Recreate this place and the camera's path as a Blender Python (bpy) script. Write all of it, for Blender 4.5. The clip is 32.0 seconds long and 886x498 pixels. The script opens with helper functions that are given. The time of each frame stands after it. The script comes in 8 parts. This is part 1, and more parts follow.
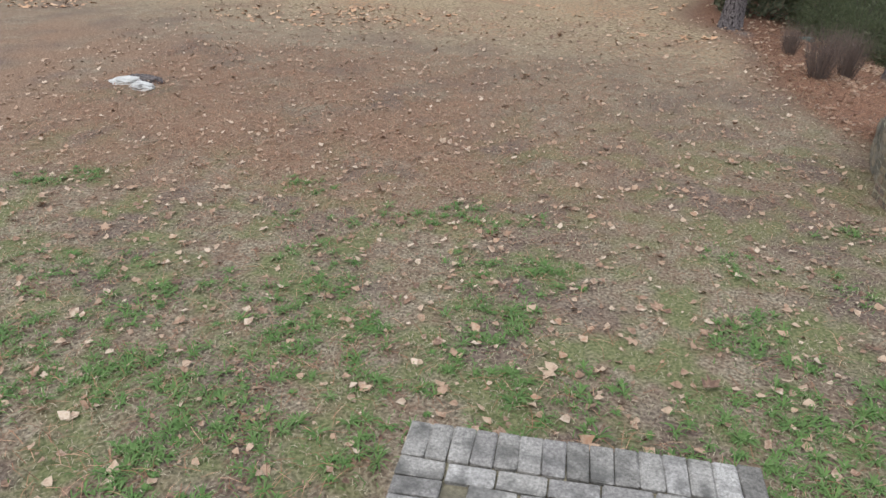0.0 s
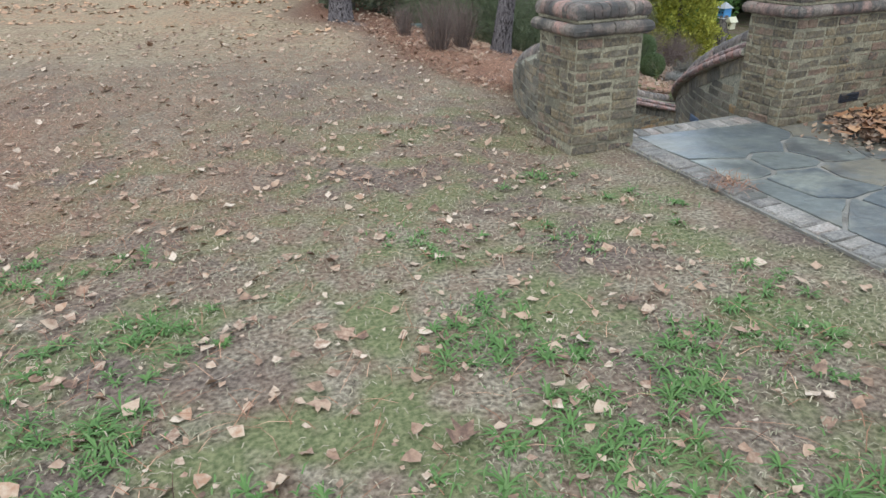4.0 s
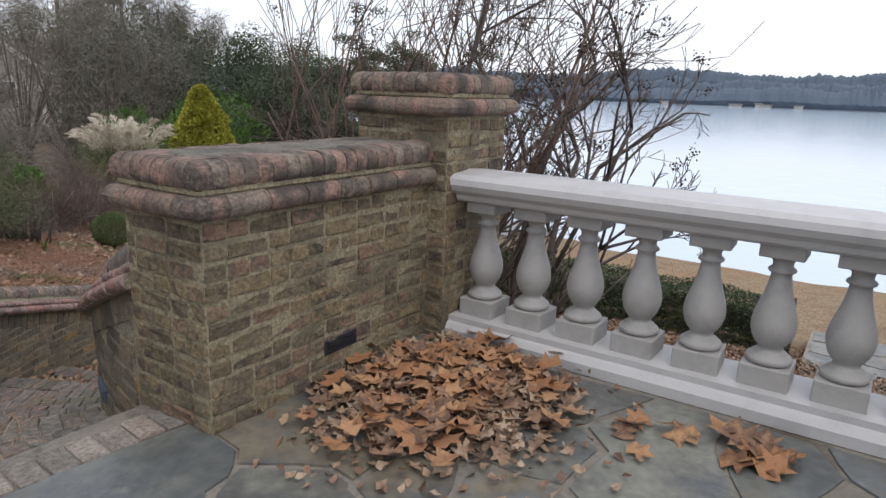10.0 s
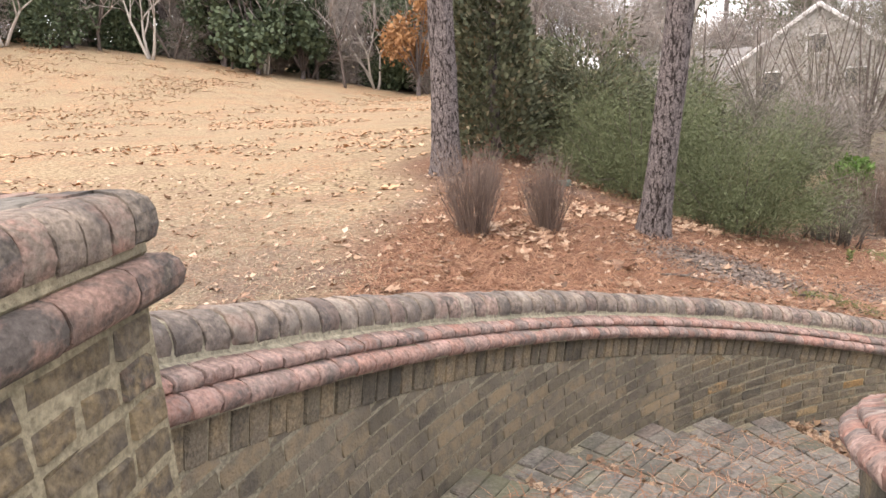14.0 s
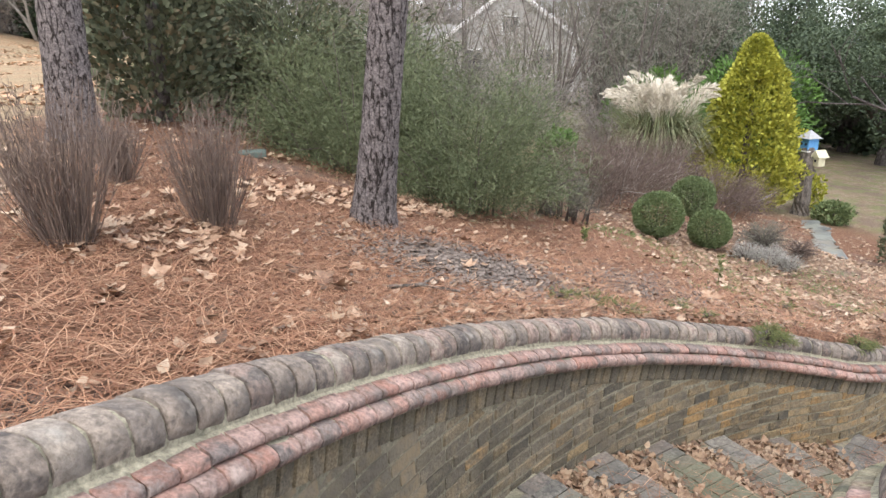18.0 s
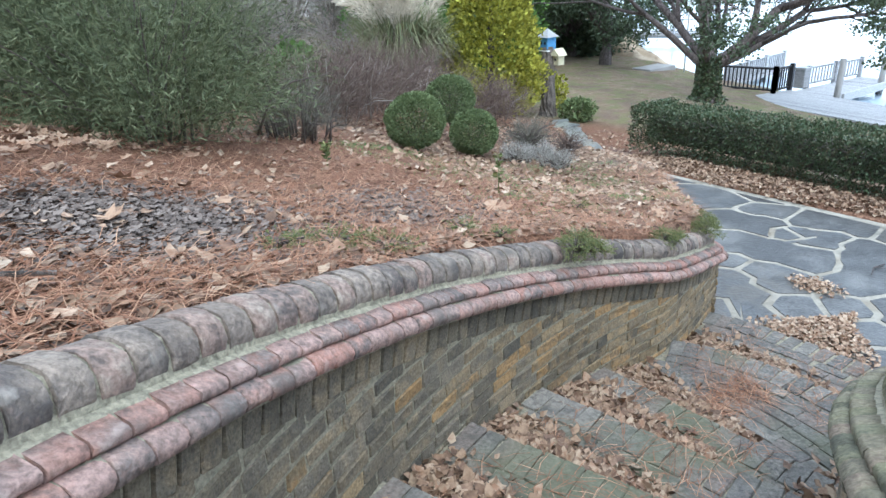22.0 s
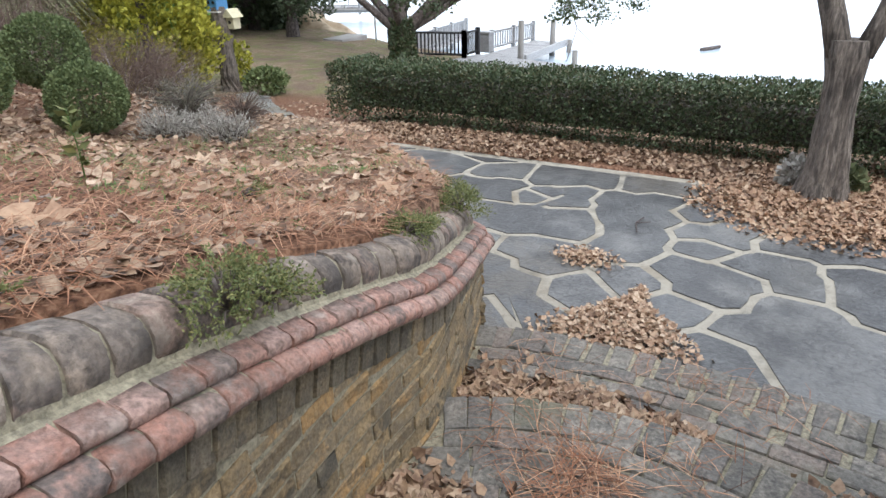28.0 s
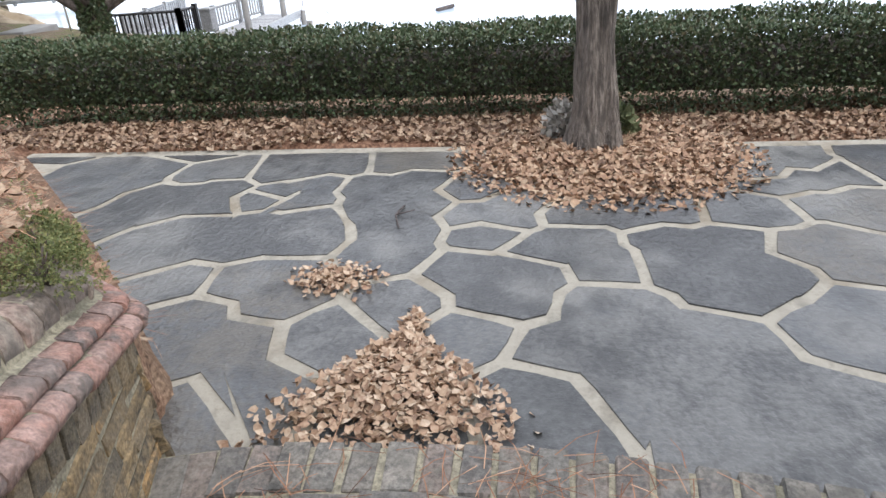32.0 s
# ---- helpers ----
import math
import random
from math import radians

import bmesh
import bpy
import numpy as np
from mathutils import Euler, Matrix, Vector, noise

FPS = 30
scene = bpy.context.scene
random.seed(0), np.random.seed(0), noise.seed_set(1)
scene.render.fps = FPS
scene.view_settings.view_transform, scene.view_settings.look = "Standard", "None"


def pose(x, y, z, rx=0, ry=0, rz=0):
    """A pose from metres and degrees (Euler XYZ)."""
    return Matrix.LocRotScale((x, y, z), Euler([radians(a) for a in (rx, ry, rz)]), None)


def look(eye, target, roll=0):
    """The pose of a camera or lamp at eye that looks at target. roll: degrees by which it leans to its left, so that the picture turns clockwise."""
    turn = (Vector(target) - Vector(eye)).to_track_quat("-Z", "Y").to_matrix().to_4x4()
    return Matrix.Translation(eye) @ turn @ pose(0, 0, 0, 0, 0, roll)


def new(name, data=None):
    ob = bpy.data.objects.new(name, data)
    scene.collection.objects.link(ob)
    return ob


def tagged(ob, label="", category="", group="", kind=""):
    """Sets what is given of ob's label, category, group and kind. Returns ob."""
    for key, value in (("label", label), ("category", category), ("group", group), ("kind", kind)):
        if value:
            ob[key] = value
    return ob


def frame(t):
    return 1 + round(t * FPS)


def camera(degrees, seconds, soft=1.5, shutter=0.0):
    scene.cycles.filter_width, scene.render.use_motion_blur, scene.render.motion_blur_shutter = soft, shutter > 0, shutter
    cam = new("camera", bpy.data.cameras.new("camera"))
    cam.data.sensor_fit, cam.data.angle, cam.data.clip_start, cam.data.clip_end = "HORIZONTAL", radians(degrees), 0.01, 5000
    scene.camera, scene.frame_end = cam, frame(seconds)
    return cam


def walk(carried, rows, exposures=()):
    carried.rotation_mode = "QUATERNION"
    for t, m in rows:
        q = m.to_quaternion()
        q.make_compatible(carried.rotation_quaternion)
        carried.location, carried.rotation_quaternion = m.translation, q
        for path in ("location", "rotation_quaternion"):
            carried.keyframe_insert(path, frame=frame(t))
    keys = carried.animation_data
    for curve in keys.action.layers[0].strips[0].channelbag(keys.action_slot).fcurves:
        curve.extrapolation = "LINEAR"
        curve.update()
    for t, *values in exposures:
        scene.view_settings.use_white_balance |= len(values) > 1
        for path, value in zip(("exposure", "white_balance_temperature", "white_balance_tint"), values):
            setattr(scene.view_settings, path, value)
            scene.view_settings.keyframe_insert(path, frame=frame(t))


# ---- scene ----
cam = camera(68.0, 32.0)
PATH = [
    (0, (1.746, -0.713, 2.47), (1.398, 0.997, 1.493), -0.6),
    (0.5, (1.751, -0.442, 2.381), (1.555, 1.337, 1.489), -1.0),
    (1, (1.833, -0.209, 2.274), (1.575, 1.631, 1.533), 2.7),
    (1.5, (1.812, 0.025, 2.216), (1.851, 1.892, 1.502), 0.3),
    (2, (1.753, 0.261, 2.096), (1.978, 2.128, 1.417), -1.9),
    (2.5, (1.728, 0.466, 1.954), (1.867, 2.3, 1.169), 0.1),
    (4.5, (2.277, 0.989, 1.478), (3.293, 2.469, 0.595), -0.3),
    (5, (2.523, 1.32, 1.508), (4.023, 2.403, 0.749), 2.7),
    (5.5, (2.668, 1.56, 1.563), (4.349, 2.42, 0.902), 2.8),
    (6, (2.858, 1.761, 1.453), (4.62, 2.538, 0.915), -2.4),
    (6.5, (3.129, 1.952, 1.476), (4.967, 2.496, 0.904), -1.3),
    (7, (3.419, 2.074, 1.464), (5.2, 2.788, 0.901), -3.0),
    (7.5, (3.783, 2.182, 1.436), (5.645, 2.832, 1.104), -5.0),
    (8, (4.111, 2.29, 1.39), (6.013, 2.799, 1.041), -0.0),
    (8.5, (4.418, 2.368, 1.396), (6.332, 2.872, 1.111), -2.4),
    (9, (4.658, 2.418, 1.352), (6.579, 2.815, 0.963), 0.2),
    (9.5, (4.764, 2.506, 1.307), (6.592, 3.168, 0.827), 0.8),
    (10, (4.841, 2.721, 1.294), (6.46, 3.794, 0.817), 1.9),
    (10.5, (4.904, 2.865, 1.356), (6.226, 4.288, 0.855), -2.0),
    (11, (4.993, 2.907, 1.313), (6.025, 4.55, 0.825), -4.7),
    (11.5, (5.205, 2.848, 1.2), (5.919, 4.667, 0.774), 4.1),
    (12, (5.373, 3.039, 1.181), (5.801, 4.937, 0.716), 1.9),
    (12.5, (5.508, 3.224, 1.183), (5.475, 5.177, 0.752), 1.5),
    (13, (5.542, 3.502, 1.174), (5.013, 5.388, 0.767), 0.3),
    (13.5, (5.645, 3.826, 1.156), (5.431, 5.76, 0.695), -3.8),
    (14, (5.664, 4.193, 1.158), (5.348, 6.111, 0.684), -3.8),
    (14.5, (5.713, 4.564, 1.196), (6.138, 6.487, 0.847), -2.9),
    (16.5, (5.724, 5.53, 1.019), (6.281, 7.36, 0.435), -4.9),
    (17, (5.802, 5.714, 0.985), (6.48, 7.427, 0.209), -3.6),
    (17.5, (5.828, 5.941, 0.94), (6.534, 7.641, 0.158), -4.5),
    (18, (5.971, 6.135, 0.827), (6.469, 7.983, 0.247), -0.4),
    (18.5, (6.083, 6.357, 0.796), (6.627, 8.126, 0.038), -2.6),
    (19, (6.176, 6.542, 0.716), (6.901, 8.277, 0.035), -5.7),
    (19.5, (6.323, 6.722, 0.619), (7.022, 8.492, 0.006), -3.0),
    (20, (6.347, 6.91, 0.584), (7.074, 8.651, -0.08), -4.7),
    (20.5, (6.432, 7.056, 0.491), (7.216, 8.743, -0.242), -6.0),
    (21, (6.582, 7.23, 0.419), (7.26, 8.931, -0.385), -9.0),
    (21.5, (6.699, 7.371, 0.37), (7.645, 8.893, -0.518), -6.9),
    (22, (6.871, 7.518, 0.222), (7.95, 9.015, -0.549), -2.8),
    (22.5, (6.992, 7.672, 0.21), (8.196, 9.089, -0.527), -2.5),
    (23, (7.087, 7.841, 0.17), (8.354, 9.15, -0.654), -3.1),
    (23.5, (7.247, 7.942, 0.028), (8.562, 9.271, -0.681), -3.8),
    (24, (7.377, 8.1, 0.012), (8.753, 9.316, -0.781), -5.7),
    (24.5, (7.494, 8.215, -0.063), (8.98, 9.239, -0.926), -5.3),
    (25, (7.692, 8.299, -0.186), (9.219, 9.347, -0.943), -4.4),
    (25.5, (7.841, 8.432, -0.194), (9.344, 9.424, -1.065), -4.8),
    (27.5, (8.322, 8.785, -0.387), (9.881, 9.691, -1.251), -5.0),
    (28, (8.546, 8.777, -0.525), (10.145, 9.641, -1.36), -1.4),
    (28.5, (8.703, 8.849, -0.581), (10.287, 9.635, -1.516), -5.1),
    (29, (8.828, 8.943, -0.602), (10.472, 9.532, -1.577), -4.5),
    (29.5, (9.052, 8.903, -0.71), (10.794, 9.388, -1.565), 4.8),
    (30, (9.235, 8.91, -0.746), (10.965, 9.324, -1.66), 0.4),
    (30.5, (9.406, 8.936, -0.769), (11.134, 9.188, -1.744), -2.4),
    (31, (9.599, 8.884, -0.906), (11.386, 9.203, -1.746), -0.3),
    (31.5, (9.808, 8.914, -0.911), (11.54, 9.266, -1.847), -2.5),
    (32, (9.962, 8.944, -0.931), (11.723, 9.188, -1.847), -3.5),
]
EXPOSURES = [(0, 0.37, 6500, 10), (1, 0.45, 6450, 10), (2, 0.45, 6400, 9), (5, 0.64, 5700, 4), (6, 0.5, 5600, 4), (7, 0.45, 5850, 6), (8, -0.1, 6200, 10), (9, -0.35, 6300, 11), (10, 0.0, 6800, 14), (11, 0.87, 7400, 19), (12, 1.35, 7700, 20), (14.5, 1.35, 7450, 18), (17, 1.2, 7000, 14), (18, 1.27, 6800, 12), (19.5, 1.22, 6600, 11), (21, 1.22, 6200, 9), (22, 1.15, 5700, 4), (24, 0.88, 5600, 3), (25, 0.91, 5500, 1), (28, 0.85, 6600, 10), (29, 0.86, 6900, 12), (30, 0.8, 6600, 11), (31, 0.75, 6600, 11), (32, 0.85, 6700, 12)]
walk(cam, [(t, look(eye, target, roll)) for t, eye, target, roll in PATH], EXPOSURES)

# ---- sky and sun: an overcast winter day ----
world = bpy.data.worlds.new("world")
scene.world = world
world.use_nodes = True
wn, wl = world.node_tree.nodes, world.node_tree.links
wn.clear()
w_out, w_bg, w_mix = wn.new("ShaderNodeOutputWorld"), wn.new("ShaderNodeBackground"), wn.new("ShaderNodeMixRGB")
w_sky = wn.new("ShaderNodeTexSky")
w_sky.sky_type, w_sky.sun_disc = "NISHITA", False
w_sky.sun_elevation, w_sky.sun_rotation = radians(38), radians(200)
w_scale = wn.new("ShaderNodeMixRGB")
w_scale.blend_type, w_scale.inputs[0].default_value = "MULTIPLY", 1.0
w_scale.inputs[2].default_value = (0.1, 0.1, 0.1, 1)
w_mix.inputs[0].default_value = 0.82
w_mix.inputs[2].default_value = (0.87, 0.935, 1.05, 1)
wl.new(w_sky.outputs[0], w_scale.inputs[1])
wl.new(w_scale.outputs[0], w_mix.inputs[1])
wl.new(w_mix.outputs[0], w_bg.inputs[0])
wl.new(w_bg.outputs[0], w_out.inputs[0])
w_bg.inputs[1].default_value = 1.25
sun = new("sun", bpy.data.lights.new("sun", "SUN"))
sun.data.energy, sun.data.angle, sun.data.color = 1.0, radians(30), (1.0, 0.96, 0.9)
sun.matrix_world = look((0, 0, 0), (0.35, 0.5, -0.95))

# ---- materials ----
MATS = {}


def mat(name, stops, scale=8.0, rough=0.8, bump=0.3, fine=60.0, vary="", grain=0.35, stain=None, metal=0.0, spec=0.4, bump_dist=0.02, detail=6, stain2=None, stretch=0.0, speckle=False):
    """A surface from a ramp of base colours driven by noise at two scales; vary: 'object' or 'island' shifts it piece by piece."""
    if name in MATS:
        return MATS[name]
    m = bpy.data.materials.new(name)
    m.use_nodes = True
    n, l = m.node_tree.nodes, m.node_tree.links
    bsdf = n["Principled BSDF"]
    geo = n.new("ShaderNodeNewGeometry")
    tex, tex2 = n.new("ShaderNodeTexNoise"), n.new("ShaderNodeTexNoise")
    tex.inputs["Scale"].default_value, tex.inputs["Detail"].default_value = scale, detail
    tex2.inputs["Scale"].default_value, tex2.inputs["Detail"].default_value = fine, 4
    where = geo.outputs["Position"]
    if stretch:
        sq = n.new("ShaderNodeVectorMath")
        sq.operation = "MULTIPLY"
        sq.inputs[1].default_value = (1, 1, stretch)
        l.new(where, sq.inputs[0])
        where = sq.outputs[0]
    l.new(where, tex.inputs["Vector"])
    l.new(where, tex2.inputs["Vector"])
    mix = n.new("ShaderNodeMath")
    mix.operation = "MULTIPLY_ADD"
    l.new(tex2.outputs[0], mix.inputs[0])
    mix.inputs[1].default_value = grain
    l.new(tex.outputs[0], mix.inputs[2])
    val = mix.outputs[0]
    low = grain * 0.5
    if vary:
        src = n.new("ShaderNodeObjectInfo").outputs["Random"] if vary == "object" else geo.outputs["Random Per Island"]
        add = n.new("ShaderNodeMath")
        add.operation = "MULTIPLY_ADD"
        l.new(src, add.inputs[0])
        add.inputs[1].default_value = 0.95
        sub = n.new("ShaderNodeMath")
        sub.operation = "MULTIPLY_ADD"
        l.new(val, sub.inputs[0])
        sub.inputs[1].default_value, sub.inputs[2].default_value = 0.6, -0.6 * (0.5 + low) + 0.02
        l.new(sub.outputs[0], add.inputs[2])
        val = add.outputs[0]
    else:
        sub = n.new("ShaderNodeMath")
        sub.operation = "MULTIPLY_ADD"
        l.new(val, sub.inputs[0])
        sub.inputs[1].default_value, sub.inputs[2].default_value = 1.7, 0.5 - 1.7 * (0.5 + low)
        val = sub.outputs[0]
    ramp = n.new("ShaderNodeValToRGB")
    els = ramp.color_ramp.elements
    els[0].color, els[1].color = (*stops[0], 1), (*stops[-1], 1)
    for i, c in enumerate(stops[1:-1]):
        els.new((i + 1) / (len(stops) - 1)).color = (*c, 1)
    l.new(val, ramp.inputs[0])
    col = ramp.outputs[0]
    if speckle or vary == "object":
        pit = n.new("ShaderNodeTexNoise")
        pit.inputs["Scale"].default_value, pit.inputs["Detail"].default_value = fine * 0.8, 8
        pit.inputs["Roughness"].default_value = 0.7
        l.new(where, pit.inputs["Vector"])
        pr_ = n.new("ShaderNodeValToRGB")
        pr_.color_ramp.elements[0].position, pr_.color_ramp.elements[1].position = 0.36, 0.66
        lo, hi = (0.8, 1.12) if rough < 0.5 else (0.58, 1.32)
        pr_.color_ramp.elements[0].color, pr_.color_ramp.elements[1].color = (lo, lo, lo, 1), (hi, hi, hi, 1)
        l.new(pit.outputs[0], pr_.inputs[0])
        mul = n.new("ShaderNodeMixRGB")
        mul.blend_type, mul.inputs[0].default_value = "MULTIPLY", 1.0
        l.new(col, mul.inputs[1])
        l.new(pr_.outputs[0], mul.inputs[2])
        col = mul.outputs[0]
    for stain in [s for s in (stain, stain2) if s]:
        st = n.new("ShaderNodeTexNoise")
        st.inputs["Scale"].default_value, st.inputs["Detail"].default_value = stain[3], 8
        l.new(where, st.inputs["Vector"])
        rr = n.new("ShaderNodeValToRGB")
        rr.color_ramp.elements[0].position, rr.color_ramp.elements[1].position = stain[4], stain[4] + 0.14
        l.new(st.outputs[0], rr.inputs[0])
        sm = n.new("ShaderNodeMixRGB")
        amt = n.new("ShaderNodeMath")
        amt.operation = "MULTIPLY"
        l.new(rr.outputs[0], amt.inputs[0])
        amt.inputs[1].default_value = stain[5] if len(stain) > 5 else 0.8
        l.new(amt.outputs[0], sm.inputs[0])
        l.new(col, sm.inputs[1])
        sm.inputs[2].default_value = (*stain[:3], 1)
        col = sm.outputs[0]
    l.new(col, bsdf.inputs["Base Color"])
    bsdf.inputs["Roughness"].default_value = rough
    bsdf.inputs["Metallic"].default_value = metal
    bsdf.inputs["Specular IOR Level"].default_value = spec
    if bump:
        b = n.new("ShaderNodeBump")
        b.inputs["Strength"].default_value, b.inputs["Distance"].default_value = bump, bump_dist
        l.new(mix.outputs[0], b.inputs["Height"])
        l.new(b.outputs[0], bsdf.inputs["Normal"])
    MATS[name] = m
    return m


M_BRICK = mat("buff_brick", [(0.07, 0.06, 0.048), (0.175, 0.138, 0.086), (0.12, 0.1, 0.075), (0.225, 0.172, 0.1), (0.15, 0.125, 0.09), (0.25, 0.19, 0.11), (0.095, 0.082, 0.066), (0.23, 0.15, 0.105), (0.19, 0.153, 0.1)], 18, 0.9, 0.9, 70, "object", stain=(0.06, 0.055, 0.047, 9.0, 0.55, 0.5), stain2=(0.31, 0.27, 0.195, 15, 0.62, 0.35))
W_BRICK = [(0.10, 0.09, 0.072), (0.185, 0.157, 0.11), (0.14, 0.123, 0.096), (0.26, 0.207, 0.135), (0.16, 0.14, 0.108), (0.225, 0.19, 0.14), (0.29, 0.225, 0.14)]
M_BRICK_W = mat("weathered_wall_brick", W_BRICK, 16, 0.9, 0.8, 110, "object", stain=(0.05, 0.048, 0.04, 2.2, 0.53, 0.6))
M_BRICK_J = mat("weathered_wall_brick_far", W_BRICK, 16, 0.9, 0.8, 110, "island", stain=(0.05, 0.048, 0.04, 2.2, 0.53, 0.6))
M_MORTAR_W = mat("weathered_mortar", [(0.17, 0.157, 0.118), (0.31, 0.285, 0.21), (0.24, 0.22, 0.165)], 14, 0.95, 0.9, 70, stain=(0.12, 0.118, 0.085, 3.0, 0.54, 0.6), speckle=True)
M_BRICK_T = mat("tan_wall_brick", [(0.11, 0.095, 0.07), (0.25, 0.185, 0.105), (0.17, 0.14, 0.098), (0.32, 0.235, 0.13), (0.21, 0.17, 0.115), (0.36, 0.225, 0.10), (0.23, 0.175, 0.105)], 16, 0.9, 0.8, 80, "object", stain=(0.06, 0.055, 0.045, 3.0, 0.56, 0.5))
M_COPING = mat("weathered_coping_brick", [(0.095, 0.081, 0.074), (0.23, 0.188, 0.155), (0.15, 0.127, 0.111), (0.285, 0.235, 0.192), (0.12, 0.103, 0.093), (0.27, 0.195, 0.162), (0.305, 0.26, 0.215), (0.18, 0.153, 0.132)], 12, 0.9, 0.9, 60, "object", stain=(0.07, 0.064, 0.06, 6.0, 0.54, 0.7), stain2=(0.38, 0.355, 0.315, 13, 0.61, 0.55))
M_COPING_M = mat("mossy_coping_brick", [(0.12, 0.115, 0.07), (0.24, 0.23, 0.135), (0.17, 0.165, 0.105), (0.30, 0.29, 0.18)], 10, 0.92, 0.8, 80, "object", stain=(0.075, 0.075, 0.055, 4.0, 0.53, 0.7))
M_BAND = mat("pink_band_brick", [(0.16, 0.132, 0.122), (0.35, 0.205, 0.165), (0.25, 0.18, 0.157), (0.38, 0.255, 0.22), (0.32, 0.17, 0.132), (0.20, 0.165, 0.15), (0.33, 0.225, 0.19)], 14, 0.85, 0.8, 70, "object", stain=(0.12, 0.11, 0.1, 6.0, 0.53, 0.75), stain2=(0.42, 0.35, 0.31, 14, 0.6, 0.6))
M_CAP = mat("cap_brick", [(0.11, 0.094, 0.082), (0.34, 0.215, 0.17), (0.17, 0.14, 0.117), (0.27, 0.22, 0.173), (0.09, 0.08, 0.07), (0.28, 0.185, 0.15), (0.22, 0.18, 0.145), (0.36, 0.215, 0.17)], 14, 0.88, 0.8, 90, "object", stain=(0.055, 0.052, 0.047, 5.0, 0.48, 0.85))
M_BAND_M = mat("mossy_band_brick", [(0.10, 0.098, 0.068), (0.21, 0.20, 0.125), (0.16, 0.14, 0.10), (0.25, 0.225, 0.15), (0.20, 0.15, 0.115)], 12, 0.92, 0.8, 80, "object", stain=(0.07, 0.07, 0.05, 4.0, 0.53, 0.7))
M_TREAD = mat("paver_brick", [(0.105, 0.102, 0.094), (0.195, 0.18, 0.157), (0.145, 0.139, 0.126), (0.25, 0.23, 0.2), (0.125, 0.12, 0.112), (0.205, 0.17, 0.147), (0.17, 0.16, 0.138)], 12, 0.85, 0.8, 60, "object", stain=(0.11, 0.12, 0.06, 1.3, 0.52, 0.6), stain2=(0.065, 0.065, 0.056, 6, 0.56, 0.6))
M_BORDER = mat("border_brick", [(0.15, 0.135, 0.122), (0.30, 0.265, 0.225), (0.20, 0.185, 0.165), (0.36, 0.32, 0.275), (0.28, 0.215, 0.18)], 12, 0.88, 0.8, 80, "object", stain=(0.095, 0.095, 0.075, 4.0, 0.52, 0.65))
M_MORTAR = mat("mortar", [(0.165, 0.143, 0.095), (0.305, 0.268, 0.182), (0.235, 0.206, 0.14)], 14, 0.95, 0.9, 70, stain=(0.08, 0.072, 0.052, 3.5, 0.52, 0.7), speckle=True)
M_CAPTOP = mat("dark_mossy_mortar_top", [(0.085, 0.078, 0.066), (0.19, 0.175, 0.15), (0.13, 0.12, 0.10)], 9, 0.95, 0.9, 60, stain=(0.05, 0.05, 0.04, 4.0, 0.5, 0.7), speckle=True)
M_GROUT = mat("grout", [(0.185, 0.172, 0.145), (0.345, 0.322, 0.27), (0.265, 0.247, 0.208)], 7, 0.9, 0.8, 50, stain=(0.17, 0.135, 0.09, 1.6, 0.54, 0.7), stain2=(0.11, 0.11, 0.097, 4, 0.58, 0.6))
M_GROUT_T = mat("terrace_grout", [(0.10, 0.095, 0.085), (0.25, 0.23, 0.195), (0.17, 0.16, 0.14)], 9, 0.8, 0.9, 60, stain=(0.085, 0.065, 0.048, 2.2, 0.52, 0.75), stain2=(0.30, 0.28, 0.24, 3.5, 0.62, 0.7))
M_SLATE = mat("patio_slate", [(0.036, 0.038, 0.04), (0.1, 0.104, 0.105), (0.053, 0.055, 0.057), (0.132, 0.134, 0.131), (0.08, 0.086, 0.092), (0.11, 0.102, 0.088), (0.066, 0.07, 0.075)], 3.2, 0.3, 1.0, 30, "object", grain=0.6, stain=(0.21, 0.21, 0.20, 1.2, 0.54, 0.6), spec=0.5, bump_dist=0.016, detail=10, stain2=(0.036, 0.038, 0.04, 4.5, 0.54, 0.65))
M_FLAG = mat("terrace_flagstone", [(0.06, 0.064, 0.066), (0.165, 0.175, 0.158), (0.10, 0.112, 0.118), (0.24, 0.245, 0.205), (0.11, 0.115, 0.112), (0.21, 0.185, 0.138), (0.135, 0.15, 0.155), (0.255, 0.255, 0.22)], 3.2, 0.33, 0.9, 20, "object", stain=(0.20, 0.172, 0.12, 1.4, 0.56, 0.65), spec=0.5, bump_dist=0.014, stain2=(0.045, 0.05, 0.055, 2.6, 0.55, 0.6))
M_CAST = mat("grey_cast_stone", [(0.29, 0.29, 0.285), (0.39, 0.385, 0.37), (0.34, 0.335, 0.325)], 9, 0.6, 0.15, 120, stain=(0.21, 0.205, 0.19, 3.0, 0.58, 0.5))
# same cast stone for the rails, sky brightness painted into its paler colour
M_CAST_SKYLIT = mat("skylit_cast_stone", [(0.42, 0.425, 0.43), (0.53, 0.53, 0.53), (0.49, 0.49, 0.49)], 6, 0.36, 0.12, 100, stain=(0.30, 0.30, 0.29, 2.2, 0.6, 0.5))
M_STONE = mat("rough_stone", [(0.085, 0.072, 0.066), (0.21, 0.16, 0.14), (0.14, 0.118, 0.106)], 14, 0.95, 0.9, 90)
M_PALE = mat("pale_rock", [(0.4, 0.4, 0.38), (0.62, 0.6, 0.56)], 14, 0.9, 0.6, 90, stain=(0.12, 0.11, 0.1, 6, 0.55))
M_VENT = mat("dark_vent", [(0.018, 0.02, 0.026), (0.035, 0.037, 0.045)], 20, 0.5, 0.1)
